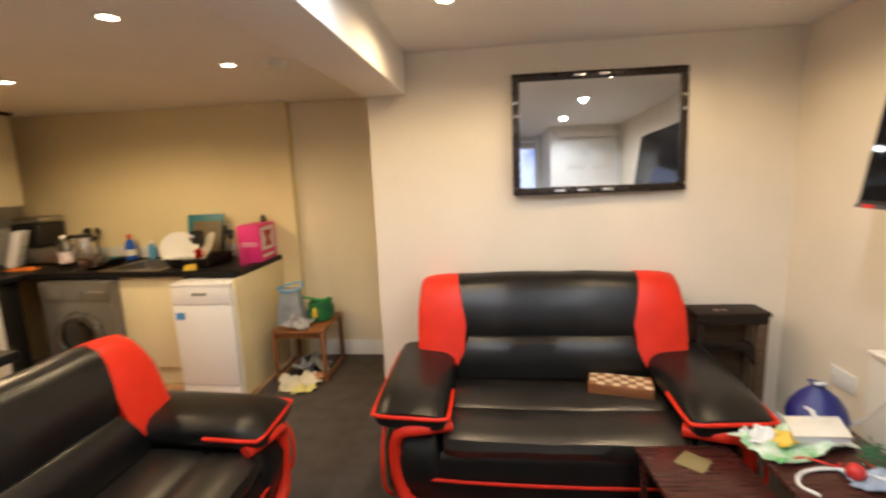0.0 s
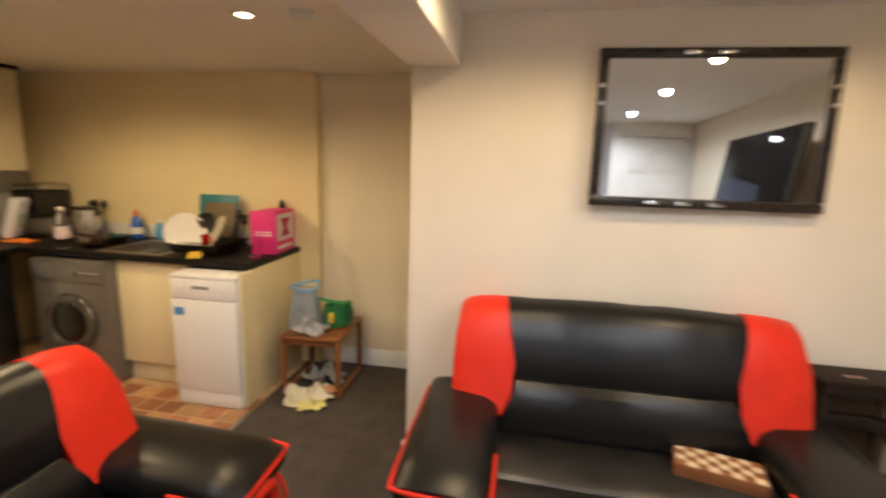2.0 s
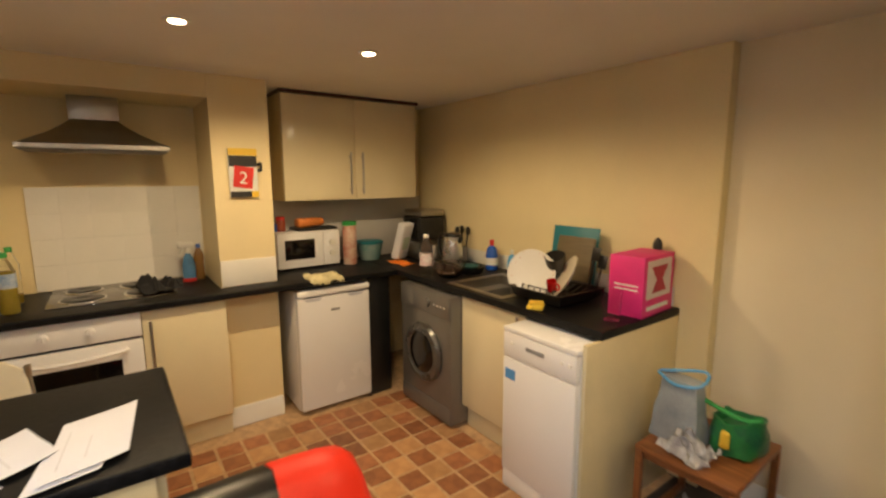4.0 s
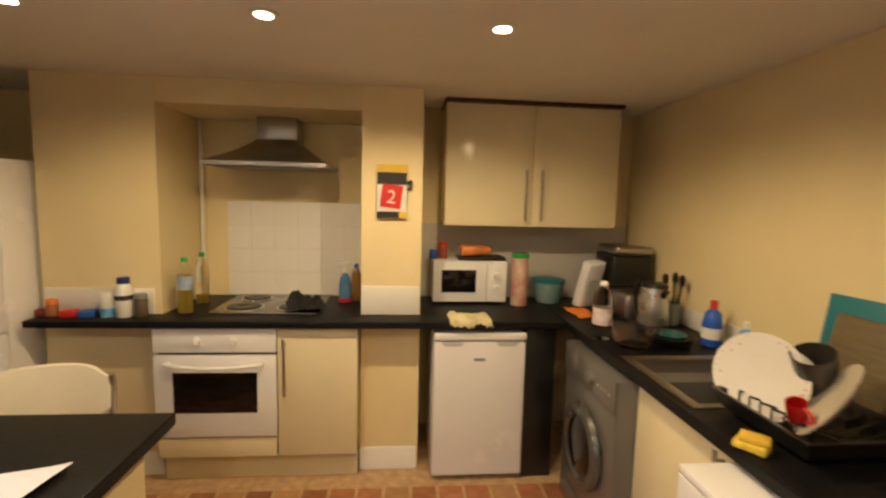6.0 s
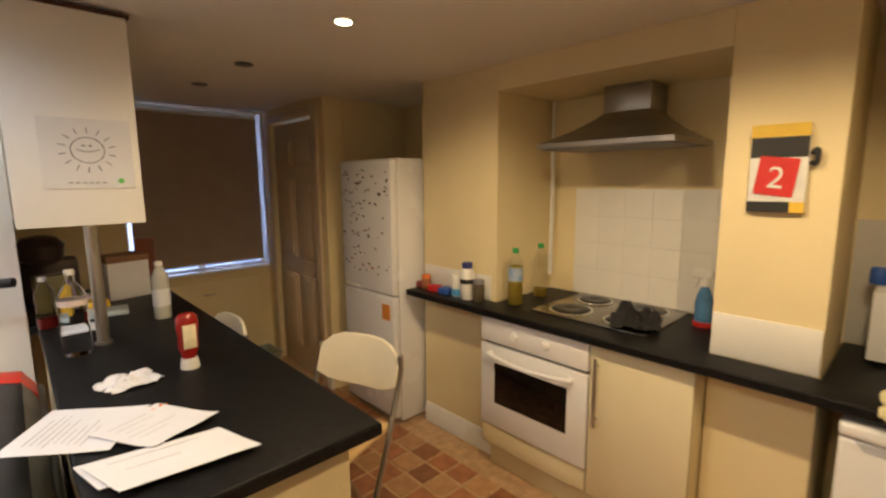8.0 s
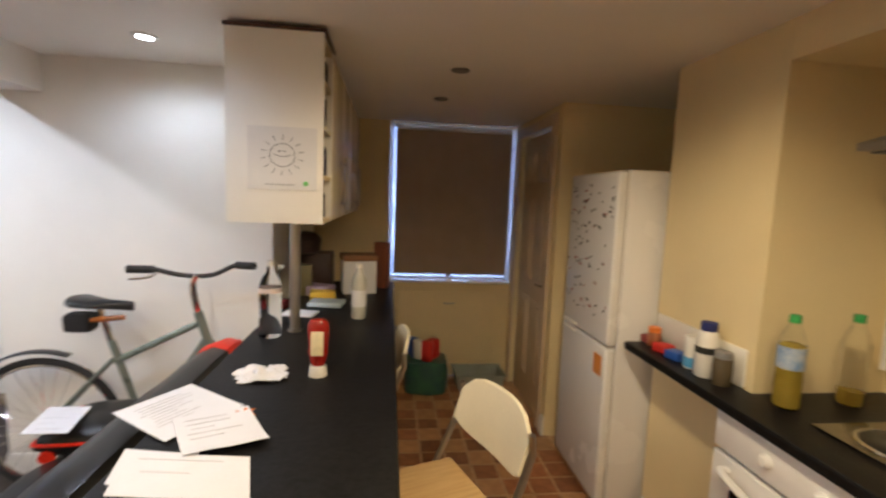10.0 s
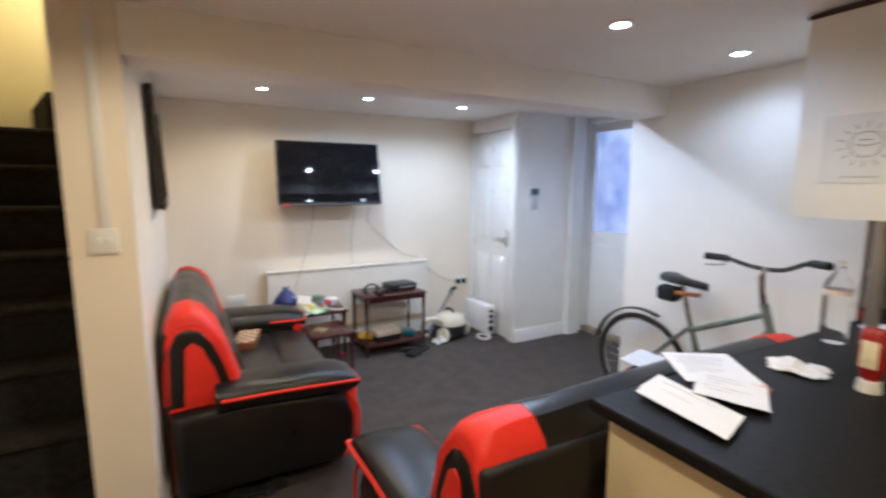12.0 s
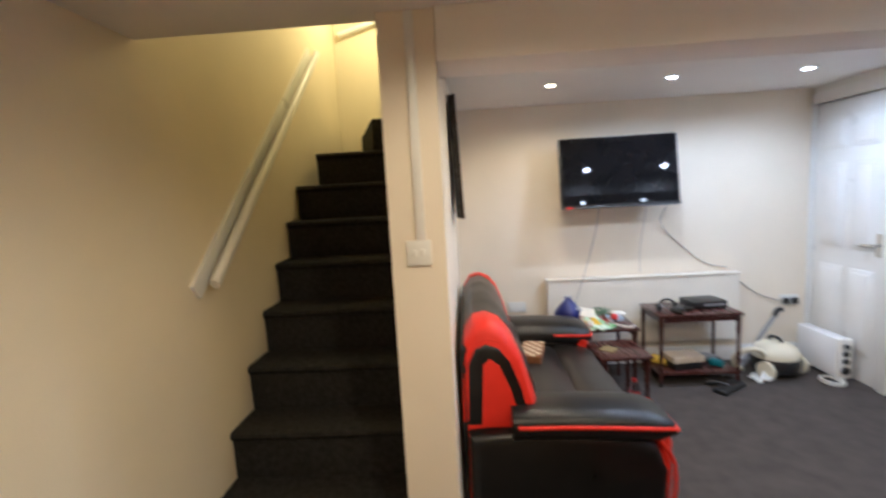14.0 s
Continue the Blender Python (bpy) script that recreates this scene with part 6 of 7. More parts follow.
lathe(bm, [(0.05, 0.012), (0.056, 0.02), (0.07, 0.05), (0.066, 0.05), (0.04, 0.018)])
part("bowl", bm, flat("dark_teal_bowl", (0.01, 0.08, 0.09), 0.3), fp)
dt = bottle("detergent_bottle", pose(-2.67, 4.33, CT + 0.001), "blue washing-up liquid bottle with red cap", [(0.033, 0), (0.042, 0.006), (0.044, 0.10), (0.034, 0.155), (0.014, 0.175)], flat("blue_liquid", (0.02, 0.10, 0.50), 0.15), RED, capr(0.016, 0.176, 0.215), WHITEC, [(0.0446, 0.04), (0.0446, 0.09)])
bottle("soap_bottle", pose(-2.50, 4.36, CT + 0.001), "pale blue soap bottle by the tap", [(0.025, 0), (0.03, 0.005), (0.03, 0.09), (0.02, 0.12), (0.01, 0.13)], LBLUE, WPLAST, capr(0.012, 0.131, 0.16))
ut = thing("utensil_pot", pose(-3.05, 4.36, CT + 0.001), "dark pot of kitchen utensils by the wall", "utensils")
bm = B()
lathe(bm, [(0.04, 0), (0.045, 0.005), (0.048, 0.12), (0.043, 0.12), (0.04, 0.01)])
part("pot", bm, GREYP, ut)
for k, (a, b) in enumerate(((0.02, 0.01), (-0.02, 0.02), (0.0, -0.02))):
    bm = B()
    tube(bm, [(a, b, 0.02), (a * 2.4, b * 2, 0.22)], 0.006, n=1)
    ball(bm, a * 2.5, b * 2.1, 0.245, 0.026, 1, 0.4, 1.3, 10)
    part("spoon", bm, BLACKP, ut)
# drying rack
dr = thing("dish_rack", pose(-1.87, 4.07, CT + 0.006), "black plastic dish rack full of crockery", "dish rack")
bm = B()
rings = [[Vector((sx * (0.17 + e), sy * (0.17 + e), z)) for sx, sy in ((-1, -1), (1, -1), (1, 1), (-1, 1))] for e, z in ((-0.03, 0), (-0.01, 0.02), (0.0, 0.06), (0.010, 0.062), (0.010, 0.067), (-0.006, 0.064), (-0.018, 0.025), (-0.04, 0.008))]
loft(bm, rings)
part("tray", bm, BLACKP, dr)
for k in range(7):
    x = -0.13 + 0.042 * k
    bm = B()
    tube(bm, [(x, -0.12, 0.01), (x, -0.12, 0.07), (x, 0.0, 0.03), (x, 0.12, 0.07), (x, 0.12, 0.01)], 0.004, n=1, seg=6)
    part("rack_wire", bm, BLACKP, dr)

def dinner_plate(m, r, label, material=WTILE):
    t = thing("dinner_plate", m, label, "plate", "plates in the dish rack")
    bm = B()
    lathe(bm, [(r * 0.2, 0), (r * 0.6, 0.002), (r * 0.68, 0.01), (r, 0.020), (r, 0.024), (r * 0.66, 0.014), (r * 0.2, 0.006)], seg=40)
    part("plate", bm, material, t)
    return t

fl_plate = dinner_plate(pose(-1.98, 4.0, CT + 0.13, 78, 0, 28), 0.132, "white plate with flowered rim standing in the dish rack")
PETAL = flat("red_brown_glaze", (0.52, 0.24, 0.15), 0.3)
rnd = random.Random(17)
for k in range(34):
    a, rr = 2 * math.pi * k / 34 + rnd.uniform(-0.05, 0.05), 0.132 * rnd.uniform(0.78, 0.94)
    if (k % 11) > 7:
        continue
    bm = B()
    cyl(bm, 0, 0, 0.0, 0.0012, rnd.uniform(0.0018, 0.0034), seg=8)
    part("flower", bm, PETAL, fl_plate, m=pose(rr * math.cos(a), rr * math.sin(a), 0.0145 + 0.010 * (rr / 0.132 - 0.66) / 0.34))
dinner_plate(pose(-1.97, 4.055, CT + 0.115, 78, 0, 28), 0.11, "white plate standing in the dish rack")
dinner_plate(pose(-1.765, 4.03, CT + 0.135, 60, 0, -42), 0.12, "pale oval platter leaning in the dish rack", flat("stoneware", (0.55, 0.50, 0.40), 0.3))
jg = thing("measuring_jug", pose(-1.90, 4.12, CT + 0.10, 25, 0, 20), "smoky grey jug upside down in the dish rack", "jug")
bm = B()
lathe(bm, [(0.042, 0), (0.046, 0.005), (0.056, 0.15), (0.052, 0.15), (0.04, 0.008)])
part("jug", bm, mat("smoke_plastic", (0.05, 0.045, 0.04), 0.15, vary=0.1), jg)
rm = thing("red_mug", pose(-1.82, 3.98, CT + 0.07, 20, 10, 0), "shiny red mug in the dish rack", "mug")
bm = B()
lathe(bm, [(0.028, 0), (0.031, 0.005), (0.032, 0.075), (0.029, 0.075), (0.025, 0.008)])
part("cup", bm, flat("red_glaze", (0.45, 0.01, 0.01), 0.12), rm)
bm = B()
tube(bm, [(0.036, 0, 0.07), (0.062, 0, 0.065), (0.062, 0, 0.03), (0.036, 0, 0.022)], 0.006)
part("handle", bm, RED, rm)
for k in rm.children:
    k.data.transform(Matrix.Scale(0.8, 4))
cbd = thing("chopping_board", pose(-1.975, 4.31, CT + 0.006, 0, 0, 3) @ pose(0, 0, 0, -8, 0, 0), "teal plastic chopping board leaning on the wall", "chopping board")
bm = B()
box(bm, -0.155, 0.155, 0, 0.010, 0, 0.36, 0.006)
part("board", bm, TEAL, cbd)
wbd = thing("chopping_board", pose(-1.94, 4.25, CT + 0.05, 0, 0, -2) @ pose(0, 0, 0, -14, 0, 0), "brown wooden chopping board in front of a teal one", "chopping board")
bm = B()
box(bm, -0.13, 0.13, 0, 0.014, 0, 0.27, 0.010, 3)
part("board", bm, wood("worn_board", (0.10, 0.075, 0.04), (0.17, 0.125, 0.065), 0.55), wbd)
for x, y, z1 in ((-1.74, 4.16, 0.26), (-1.705, 4.18, 0.22)):
    un = thing("spatula", pose(x, y, CT + 0.03, -8, 6, 0), "black spatula standing in the dish rack", "utensil", "utensils in the rack")
    bm = B()
    tube(bm, [(0, 0, 0), (0, 0, z1 - 0.07)], 0.006, n=1)
    part("handle", bm, BLACKP, un)
    bm = B()
    box(bm, -0.025, 0.025, -0.004, 0.004, z1 - 0.07, z1, 0.004)
    part("blade", bm, BLACKP, un)
sg_ = thing("sponge", pose(-1.80, 3.835, CT + 0.001, 0, 0, 35), "yellow washing-up sponge on the worktop edge", "sponge")
bm = B()
box(bm, -0.04, 0.04, -0.028, 0.028, 0, 0.022, 0.006, 3)
part("foam", dent(bm, 0.002, 40), mat("yellow_foam", (0.78, 0.58, 0.07), 0.9, vary=0.15, scale=60, bump=0.5), sg_)
bm = B()
box(bm, -0.036, 0.036, -0.026, 0.026, 0.0225, 0.038, 0.005, 2)
part("foam", dent(bm, 0.002, 40), YELLOW, sg_, m=pose(0.005, 0.006, 0, 0, 0, 12))
gl = thing("tumbler", pose(-1.475, 3.985, CT + 0.001), "clear plastic tumbler beside the pink box", "glass")
bm = B()
lathe(bm, [(0.034, 0), (0.036, 0.004), (0.046, 0.15), (0.0445, 0.15), (0.034, 0.008), (0.004, 0.006)])
part("cup", bm, CLEAR, gl)
# pink box
px = thing("toy_box", pose(-1.468, 4.215, CT + 0.001, 0, 0, 4), "bright pink cardboard box with a red picture", "box")
bm = B()
box(bm, -0.10, 0.07, -0.13, 0.17, 0, 0.285, 0.002)
part("carton", bm, PINK, px)
bm = B()
box(bm, 0.0705, 0.072, -0.10, 0.14, 0.085, 0.265)
pp = part("picture_panel", bm, flat("pale_pink_print", (0.70, 0.62, 0.64), 0.5), px)
bm = B()
prism(bm, [(-0.05, 0.11), (0.09, 0.11), (0.05, 0.17), (0.10, 0.235), (-0.06, 0.235), (-0.01, 0.17)], 0.0725, 0.0735, "x")
part("picture", bm, flat("crimson_print", (0.40, 0.01, 0.05), 0.5), pp)
for z in (0.035, 0.055):
    bm = B()
    box(bm, -0.0715, 0.045, -0.1315, -0.1305, z + 0.09, z + 0.097)
    part("lettering", bm, WHITEC, px)
bm = B()
box(bm, 0.0705, 0.0715, -0.09, 0.12, 0.03, 0.05)
part("lettering", bm, WHITEC, px)
hb = thing("hairbrush", pose(-1.50, 4.39, CT + 0.001), "black brush standing behind the pink box", "brush")
bm = B()
tube(bm, [(0, 0, 0), (0, 0, 0.24)], 0.009, n=1)
part("handle", bm, BLACKP, hb)
bm = B()
ball(bm, 0, 0, 0.29, 0.05, 0.5, 0.3, 1.1)
part("head", bm, BLACKP, hb)
# yellow cloth over the edge
yc = thing("dishcloth", pose(-3.13, 3.27, CT + 0.001), "pale yellow dishcloth draped over the worktop edge", "cloth")
bm = B()
crumple(bm, 0.16, 0.22, 0.05, 5.1, 20, 4)
for v in bm.verts:
    if v.co.x > 0.065:
        over = v.co.x - 0.065
        v.co.x, v.co.z = 0.074 + 0.3 * max(0, v.co.z), v.co.z - over * 1.6
part("cloth", bm, mat("yellow_towel", (0.66, 0.60, 0.36), 0.95, vary=0.12, scale=12, bump=0.5), yc)

# things left of the hob
for x, y, lb, fn in ((-3.18, 1.13, "small jar with orange lid on the worktop", (0.028, 0.055, flat("spice", (0.35, 0.12, 0.05), 0.3), ORANGE)), (-3.175, 1.565, "clear jar with dark contents on the worktop", (0.032, 0.09, flat("dark_glass_jar", (0.10, 0.08, 0.05), 0.1), GREYP))):
    r, hgt, body, cap = fn
    bottle("spice_jar", pose(x, y, CT + 0.001), lb, [(r * 0.95, 0), (r, 0.004), (r, hgt), (r * 0.85, hgt + 0.006)], body, cap, capr(r * 0.95, hgt + 0.007, hgt + 0.03), category="jar")
for x, y, c, lb in ((-3.17, 1.22, RED, "small red packet on the worktop"), (-3.17, 1.31, BLUE, "small blue packet on the worktop"), (-3.19, 1.09, flat("maroon_packet", (0.2, 0.03, 0.03)), "small maroon packet on the worktop")):
    pk = thing("packet", pose(x, y, CT + 0.001, 0, 0, 12), lb, "packet")
    bm = B()
    box(bm, -0.03, 0.03, -0.035, 0.035, 0, 0.035, 0.004)
    part("carton", bm, c, pk)
bottle("white_can", pose(-3.18, 1.40, CT + 0.001), "white and blue tin on the worktop", [(0.034, 0), (0.036, 0.003), (0.036, 0.12), (0.034, 0.124)], WPLAST, None, None, LBLUE, [(0.0364, 0.005), (0.0364, 0.045)], category="tin")
bottle("talc_bottle", pose(-3.17, 1.485, CT + 0.001), "white bleach bottle with dark blue cap", [(0.036, 0), (0.04, 0.005), (0.04, 0.14), (0.034, 0.165), (0.028, 0.172)], WPLAST, flat("navy_cap", (0.02, 0.03, 0.16)), capr(0.029, 0.173, 0.205), BLACK, [(0.0404, 0.09), (0.0404, 0.115)])
bottle("oil_bottle", pose(-3.26, 1.745, CT + 0.001), "bottle of yellow cooking oil with green cap", rows_bottle(0.038, 0.29, 0.014), CLEAR, GREEN, capr(0.016, 0.275, 0.30), mat("oil_label", (0.62, 0.66, 0.66), 0.5, second=(0.05, 0.2, 0.5), scale=20), [(0.0386, 0.13), (0.0386, 0.20)], "oil bottles", flat("oil_fill", (0.62, 0.47, 0.08), 0.1), [(0.030, 0.004), (0.035, 0.01), (0.035, 0.20), (0.02, 0.21)])
bottle("oil_bottle", pose(-3.50, 1.735, CT + 0.001), "nearly empty bottle of oil with green cap", rows_bottle(0.036, 0.29, 0.014), CLEAR, GREEN, capr(0.016, 0.275, 0.30), None, None, "oil bottles", flat("oil_fill_low", (0.45, 0.32, 0.05), 0.1), [(0.030, 0.004), (0.033, 0.01), (0.033, 0.05), (0.02, 0.052)])
spb = thing("spray_bottle", pose(-3.56, 2.555, CT + 0.001), "blue cleaning spray bottle with white trigger", "bottle")
bm = B()
loft(bm, [[Vector((0.026 * w * math.cos(a), 0.038 * w * math.sin(a), z)) for a in (2 * math.pi * k / 20 for k in range(20))] for w, z in ((0.95, 0), (1, 0.01), (1.0, 0.10), (0.8, 0.14), (0.55, 0.165), (0.32, 0.18))])
part("body", bm, mat("blue_cleaner", (0.10, 0.26, 0.50), 0.15, vary=0.2, scale=12), spb)
bm = B()
box(bm, -0.016, 0.016, -0.055, 0.03, 0.215, 0.252, 0.007)
lathe(bm, [(0.019, 0.181), (0.019, 0.207), (0.013, 0.218)], seg=14)
part("trigger_head", bm, WPLAST, spb)
bm = B()
tube(bm, [(0, -0.028, 0.215), (0, -0.036, 0.19), (0, -0.05, 0.17)], 0.007)
part("trigger", bm, WPLAST, spb)
bm = B()
lathe(bm, [(0.026, 0.0), (0.040, 0.001), (0.040, 0.022), (0.028, 0.022)], seg=20)
part("base_band", bm, RED, spb)
bottle("small_bottle", pose(-3.60, 2.62, CT + 0.001), "brown and blue bottle beside the spray", rows_bottle(0.03, 0.22, 0.012), flat("amber", (0.25, 0.13, 0.04), 0.2), BLUE, capr(0.014, 0.205, 0.23))
oc = thing("oven_cloth", pose(-3.34, 2.36, CT + 0.018, 0, 0, 20), "black oven cloth bunched on the hob", "cloth")
bm = B()
part("cloth", crumple(bm, 0.22, 0.20, 0.11, 6.1, 20, 3.5), CLOTH, oc)

# packet hung on the pier
ht_ = thing("hanging_packet", pose(-3.238, 2.842, 1.576, 0, 0, 0), "yellow, black and red blister pack hung on the wall", "packet")
bm = B()
box(bm, 0.0, 0.02, -0.08, 0.08, -0.14, 0.145, 0.004)
part("backing_card", bm, WHITEC, ht_)
for y0, y1, z0, z1, mt, nm in ((-0.08, 0.08, 0.105, 0.146, YELLOW, "header"), (-0.078, 0.078, 0.04, 0.103, BLACK, "band"), (-0.078, 0.04, -0.14, -0.105, BLACK, "band"), (0.04, 0.08, -0.14, -0.105, YELLOW, "band")):
    bm = B()
    box(bm, 0.0205, 0.023, y0, y1, z0, z1)
    part(nm, bm, mt, ht_)
bm = B()
box(bm, 0.0205, 0.0235, -0.055, 0.055, -0.075, 0.05)
rp = part("red_panel", bm, RED, ht_, m=pose(0, 0, -0.01, -7, 0, 0))
cu_ = bpy.data.curves.new("numeral", "FONT")
cu_.body, cu_.size, cu_.align_x, cu_.extrude = "2", 0.10, "CENTER", 0.0008
tx = new("numeral", cu_)
dg = bpy.context.evaluated_depsgraph_get()
me = bpy.data.meshes.new_from_object(tx.evaluated_get(dg))
bpy.data.objects.remove(tx)
me.materials.clear()
me.materials.append(WHITEC)
tx = new("numeral", me)
tx.parent = rp
tx.matrix_basis = pose(0.0245, 0.0, -0.05, 90, 0, 90)
bm = B()
tube(bm, [(0.01, 0.085, 0.05), (0.02, 0.10, 0.06), (0.02, 0.10, 0.02), (0.01, 0.085, 0.02)], 0.008)
part("clip", bm, BLACKP, ht_)
# pipe in the niche
pi_ = thing("wall_pipe", pose(-3.70, 1.665, CT + 0.09), "white painted pipe rising in the cooker niche", "pipe")
bm = B()
cyl(bm, 0, 0, 0, 1.0, 0.012)
part("pipe", bm, WPLAST, pi_)

# ---- breakfast bar things ----
PT = 0.926
kb = thing("ketchup_bottle", pose(-1.764, 1.525, PT), "upside-down red ketchup bottle with white cap", "bottle")
bm = B()
loft(bm, [[Vector((0.034 * w * math.cos(a), 0.026 * w * math.sin(a), z)) for a in (2 * math.pi * k / 20 for k in range(20))] for w, z in ((0.62, 0.036), (0.75, 0.05), (0.98, 0.08), (0.92, 0.11), (1.05, 0.15), (1.0, 0.175), (0.7, 0.188), (0.3, 0.19))])
part("body", bm, SAUCE, kb)
bm = B()
lathe(bm, [(0.029, 0), (0.030, 0.003), (0.026, 0.035)])
part("cap", bm, WPLAST, kb)
bm = B()
box(bm, -0.02, 0.02, 0.0262, 0.0285, 0.075, 0.155, 0.001)
part("label", bm, mat("cream_label", (0.70, 0.62, 0.42), 0.5, vary=0.1, scale=30), kb)
bottle("water_bottle", pose(-1.505, 1.09, PT), "large clear plastic water bottle, nearly empty", rows_bottle(0.045, 0.31, 0.014, 0.68), CLEAR, WPLAST, capr(0.016, 0.295, 0.315), mat("pale_label", (0.72, 0.60, 0.56), 0.5, vary=0.15, scale=18), [(0.0457, 0.185), (0.0457, 0.205)], "bottles on the bar")
bottle("water_bottle", pose(-1.445, 0.62, PT), "clear plastic bottle with red drink at the bottom", rows_bottle(0.036, 0.22, 0.014), CLEAR, WPLAST, capr(0.016, 0.208, 0.225), None, None, "bottles on the bar", flat("berry_drink", (0.30, 0.03, 0.03), 0.15), [(0.030, 0.004), (0.033, 0.01), (0.033, 0.05), (0.02, 0.052)])
bottle("milk_bottle", pose(-1.846, 0.79, PT), "cloudy plastic bottle with pale label", rows_bottle(0.036, 0.26, 0.015), mat("cloudy_bottle", (0.55, 0.56, 0.52), 0.2, vary=0.1, scale=8), WPLAST, capr(0.017, 0.247, 0.265), PAPER, [(0.0366, 0.06), (0.0366, 0.14)], "bottles on the bar")
ct = thing("carton_box", pose(-1.80, 0.16, PT, 0, 0, 12), "white cardboard box with brown lid flaps on the bar", "box")
bm = B()
box(bm, -0.10, 0.10, -0.08, 0.08, 0, 0.20, 0.003)
part("carton", bm, PAPER, ct)
bm = B()
box(bm, -0.104, 0.104, -0.084, 0.084, 0.2005, 0.235, 0.003)
part("lid", bm, flat("brown_card", (0.24, 0.12, 0.06), 0.7), ct)
rnd = random.Random(12)
for k, (x, y, w, hgt, c, lb) in enumerate(((-1.50, -0.02, 0.12, 0.22, flat("dark_box", (0.06, 0.035, 0.03)), "dark brown box at the end of the bar"), (-1.48, 0.28, 0.06, 0.18, flat("olive_tin", (0.14, 0.12, 0.05)), "olive tin at the end of the bar"), (-1.62, 0.40, 0.07, 0.05, YELLOW, "yellow packet at the end of the bar"), (-1.58, 0.28, 0.08, 0.06, flat("lilac_packet", (0.45, 0.35, 0.5)), "lilac packet at the end of the bar"), (-1.94, 0.02, 0.045, 0.30, flat("rust_tin", (0.20, 0.06, 0.03)), "tall rust-red tin at the end of the bar"), (-1.66, 0.54, 0.09, 0.025, flat("blue_white_card", (0.45, 0.55, 0.65)), "pale blue leaflet at the end of the bar"), (-1.56, 0.74, 0.08, 0.012, PAPER, "stack of white envelopes at the end of the bar"))):
    pk = thing("packet", pose(x, y, PT, 0, 0, rnd.uniform(-25, 25)), lb, "packet")
    bm = B()
    box(bm, -w, w, -w * 0.7, w * 0.7, 0, hgt, 0.006)
    part("carton", dent(bm, 0.003, 10), c, pk)
ptl = thing("pot", pose(-1.47, 0.10, PT + 0.221), "dark round pot on the dark box", "pot")
bm = B()
lathe(bm, [(0.06, 0), (0.09, 0.02), (0.10, 0.09), (0.07, 0.13), (0.02, 0.14)])
part("bowl", bm, flat("dark_clay", (0.05, 0.03, 0.025), 0.4), ptl)

def letter(corner, a, b, label, curl=0.02, bars=5, seed=0, lift=0.0):
    """A sheet whose corner and two side vectors lie on the bar top."""
    c, u, v = Vector((*corner, PT + lift)), Vector((*a, 0)), Vector((*b, 0))
    t = thing("letter", Matrix.Translation(c), label, "paper", "letters on the bar")
    bm, n = B(), 10
    def z(i, j):
        return 0.003 + curl * (max(0, (i - 0.55)) ** 2 * 2 + 0.4 * max(0, 0.3 - j) ** 2) * (0.6 + 0.4 * noise.noise(Vector((i * 2, j * 2, seed))))
    g = [[bm.verts.new(u * (i / n) + v * (j / n) + Vector((0, 0, z(i / n, j / n)))) for j in range(n + 1)] for i in range(n + 1)]
    for i in range(n):
        for j in range(n):
            bm.faces.new((g[i][j], g[i + 1][j], g[i + 1][j + 1], g[i][j + 1]))
    ex = bmesh.ops.extrude_face_region(bm, geom=list(bm.faces))
    for k in ex["geom"]:
        if isinstance(k, bmesh.types.BMVert):
            k.co.z -= 0.0012
    bmesh.ops.recalc_face_normals(bm, faces=bm.faces)
    part("sheet", bm, PAPER, t)
    rr = random.Random(seed)
    for k in range(bars):
        i0, j0 = 0.15 + 0.6 * k / max(1, bars), rr.uniform(0.12, 0.2)
        j1 = rr.uniform(0.45, 0.85)
        bm = B()
        q = [(i0, j0), (i0 + 0.009, j0), (i0 + 0.009, j1), (i0, j1)]
        lo = [bm.verts.new(u * i + v * j + Vector((0, 0, z(i, j) + 0.0006))) for i, j in q]
        hi = [bm.verts.new(p.co + Vector((0, 0, 0.0005))) for p in lo]
        bm.faces.new(hi)
        bm.faces.new(list(reversed(lo)))
        for e in range(4):
            bm.faces.new((lo[e], lo[(e + 1) % 4], hi[(e + 1) % 4], hi[e]))
        part("text_line", bm, INK, t, smooth=False)
    return t

letter((-1.28, 1.79), (-0.20, 0.155), (-0.12, -0.19), "large white letter overhanging the sofa back", 0.012, 9, 5, 0.002)
letter((-1.41, 1.975), (-0.17, 0.03), (-0.03, 0.13), "folded white letter on the bar", 0.015, 4, 2, 0.006)
letter((-1.45, 1.842), (-0.104, 0.187), (-0.165, -0.071), "white bill with printed box on the bar", 0.03, 5, 3, 0.010)
letter((-1.423, 2.0), (-0.045, 0.156), (-0.272, 0.030), "white window envelope at the bar end", 0.012, 2, 1, 0.012)
letter((-0.587, 1.165), (0.052, -0.235), (-0.170, -0.002), "white letter lying on the leather sofa arm", 0.0, 3, 6, -0.376)
ts = thing("tissue", pose(-1.59, 1.535, PT, 0, 0, 15), "crumpled white tissue on the bar", "tissue")
bm = B()
part("sheet", crumple(bm, 0.15, 0.11, 0.05, 3.3, 14, 4), PAPER, ts)
osk = thing("orange_wrapper", pose(-1.612, 1.80, PT), "small orange wrapper beside the letters", "wrapper")
bm = B()
part("sheet", crumple(bm, 0.05, 0.035, 0.02, 1.9, 8, 3), ORANGE, osk)

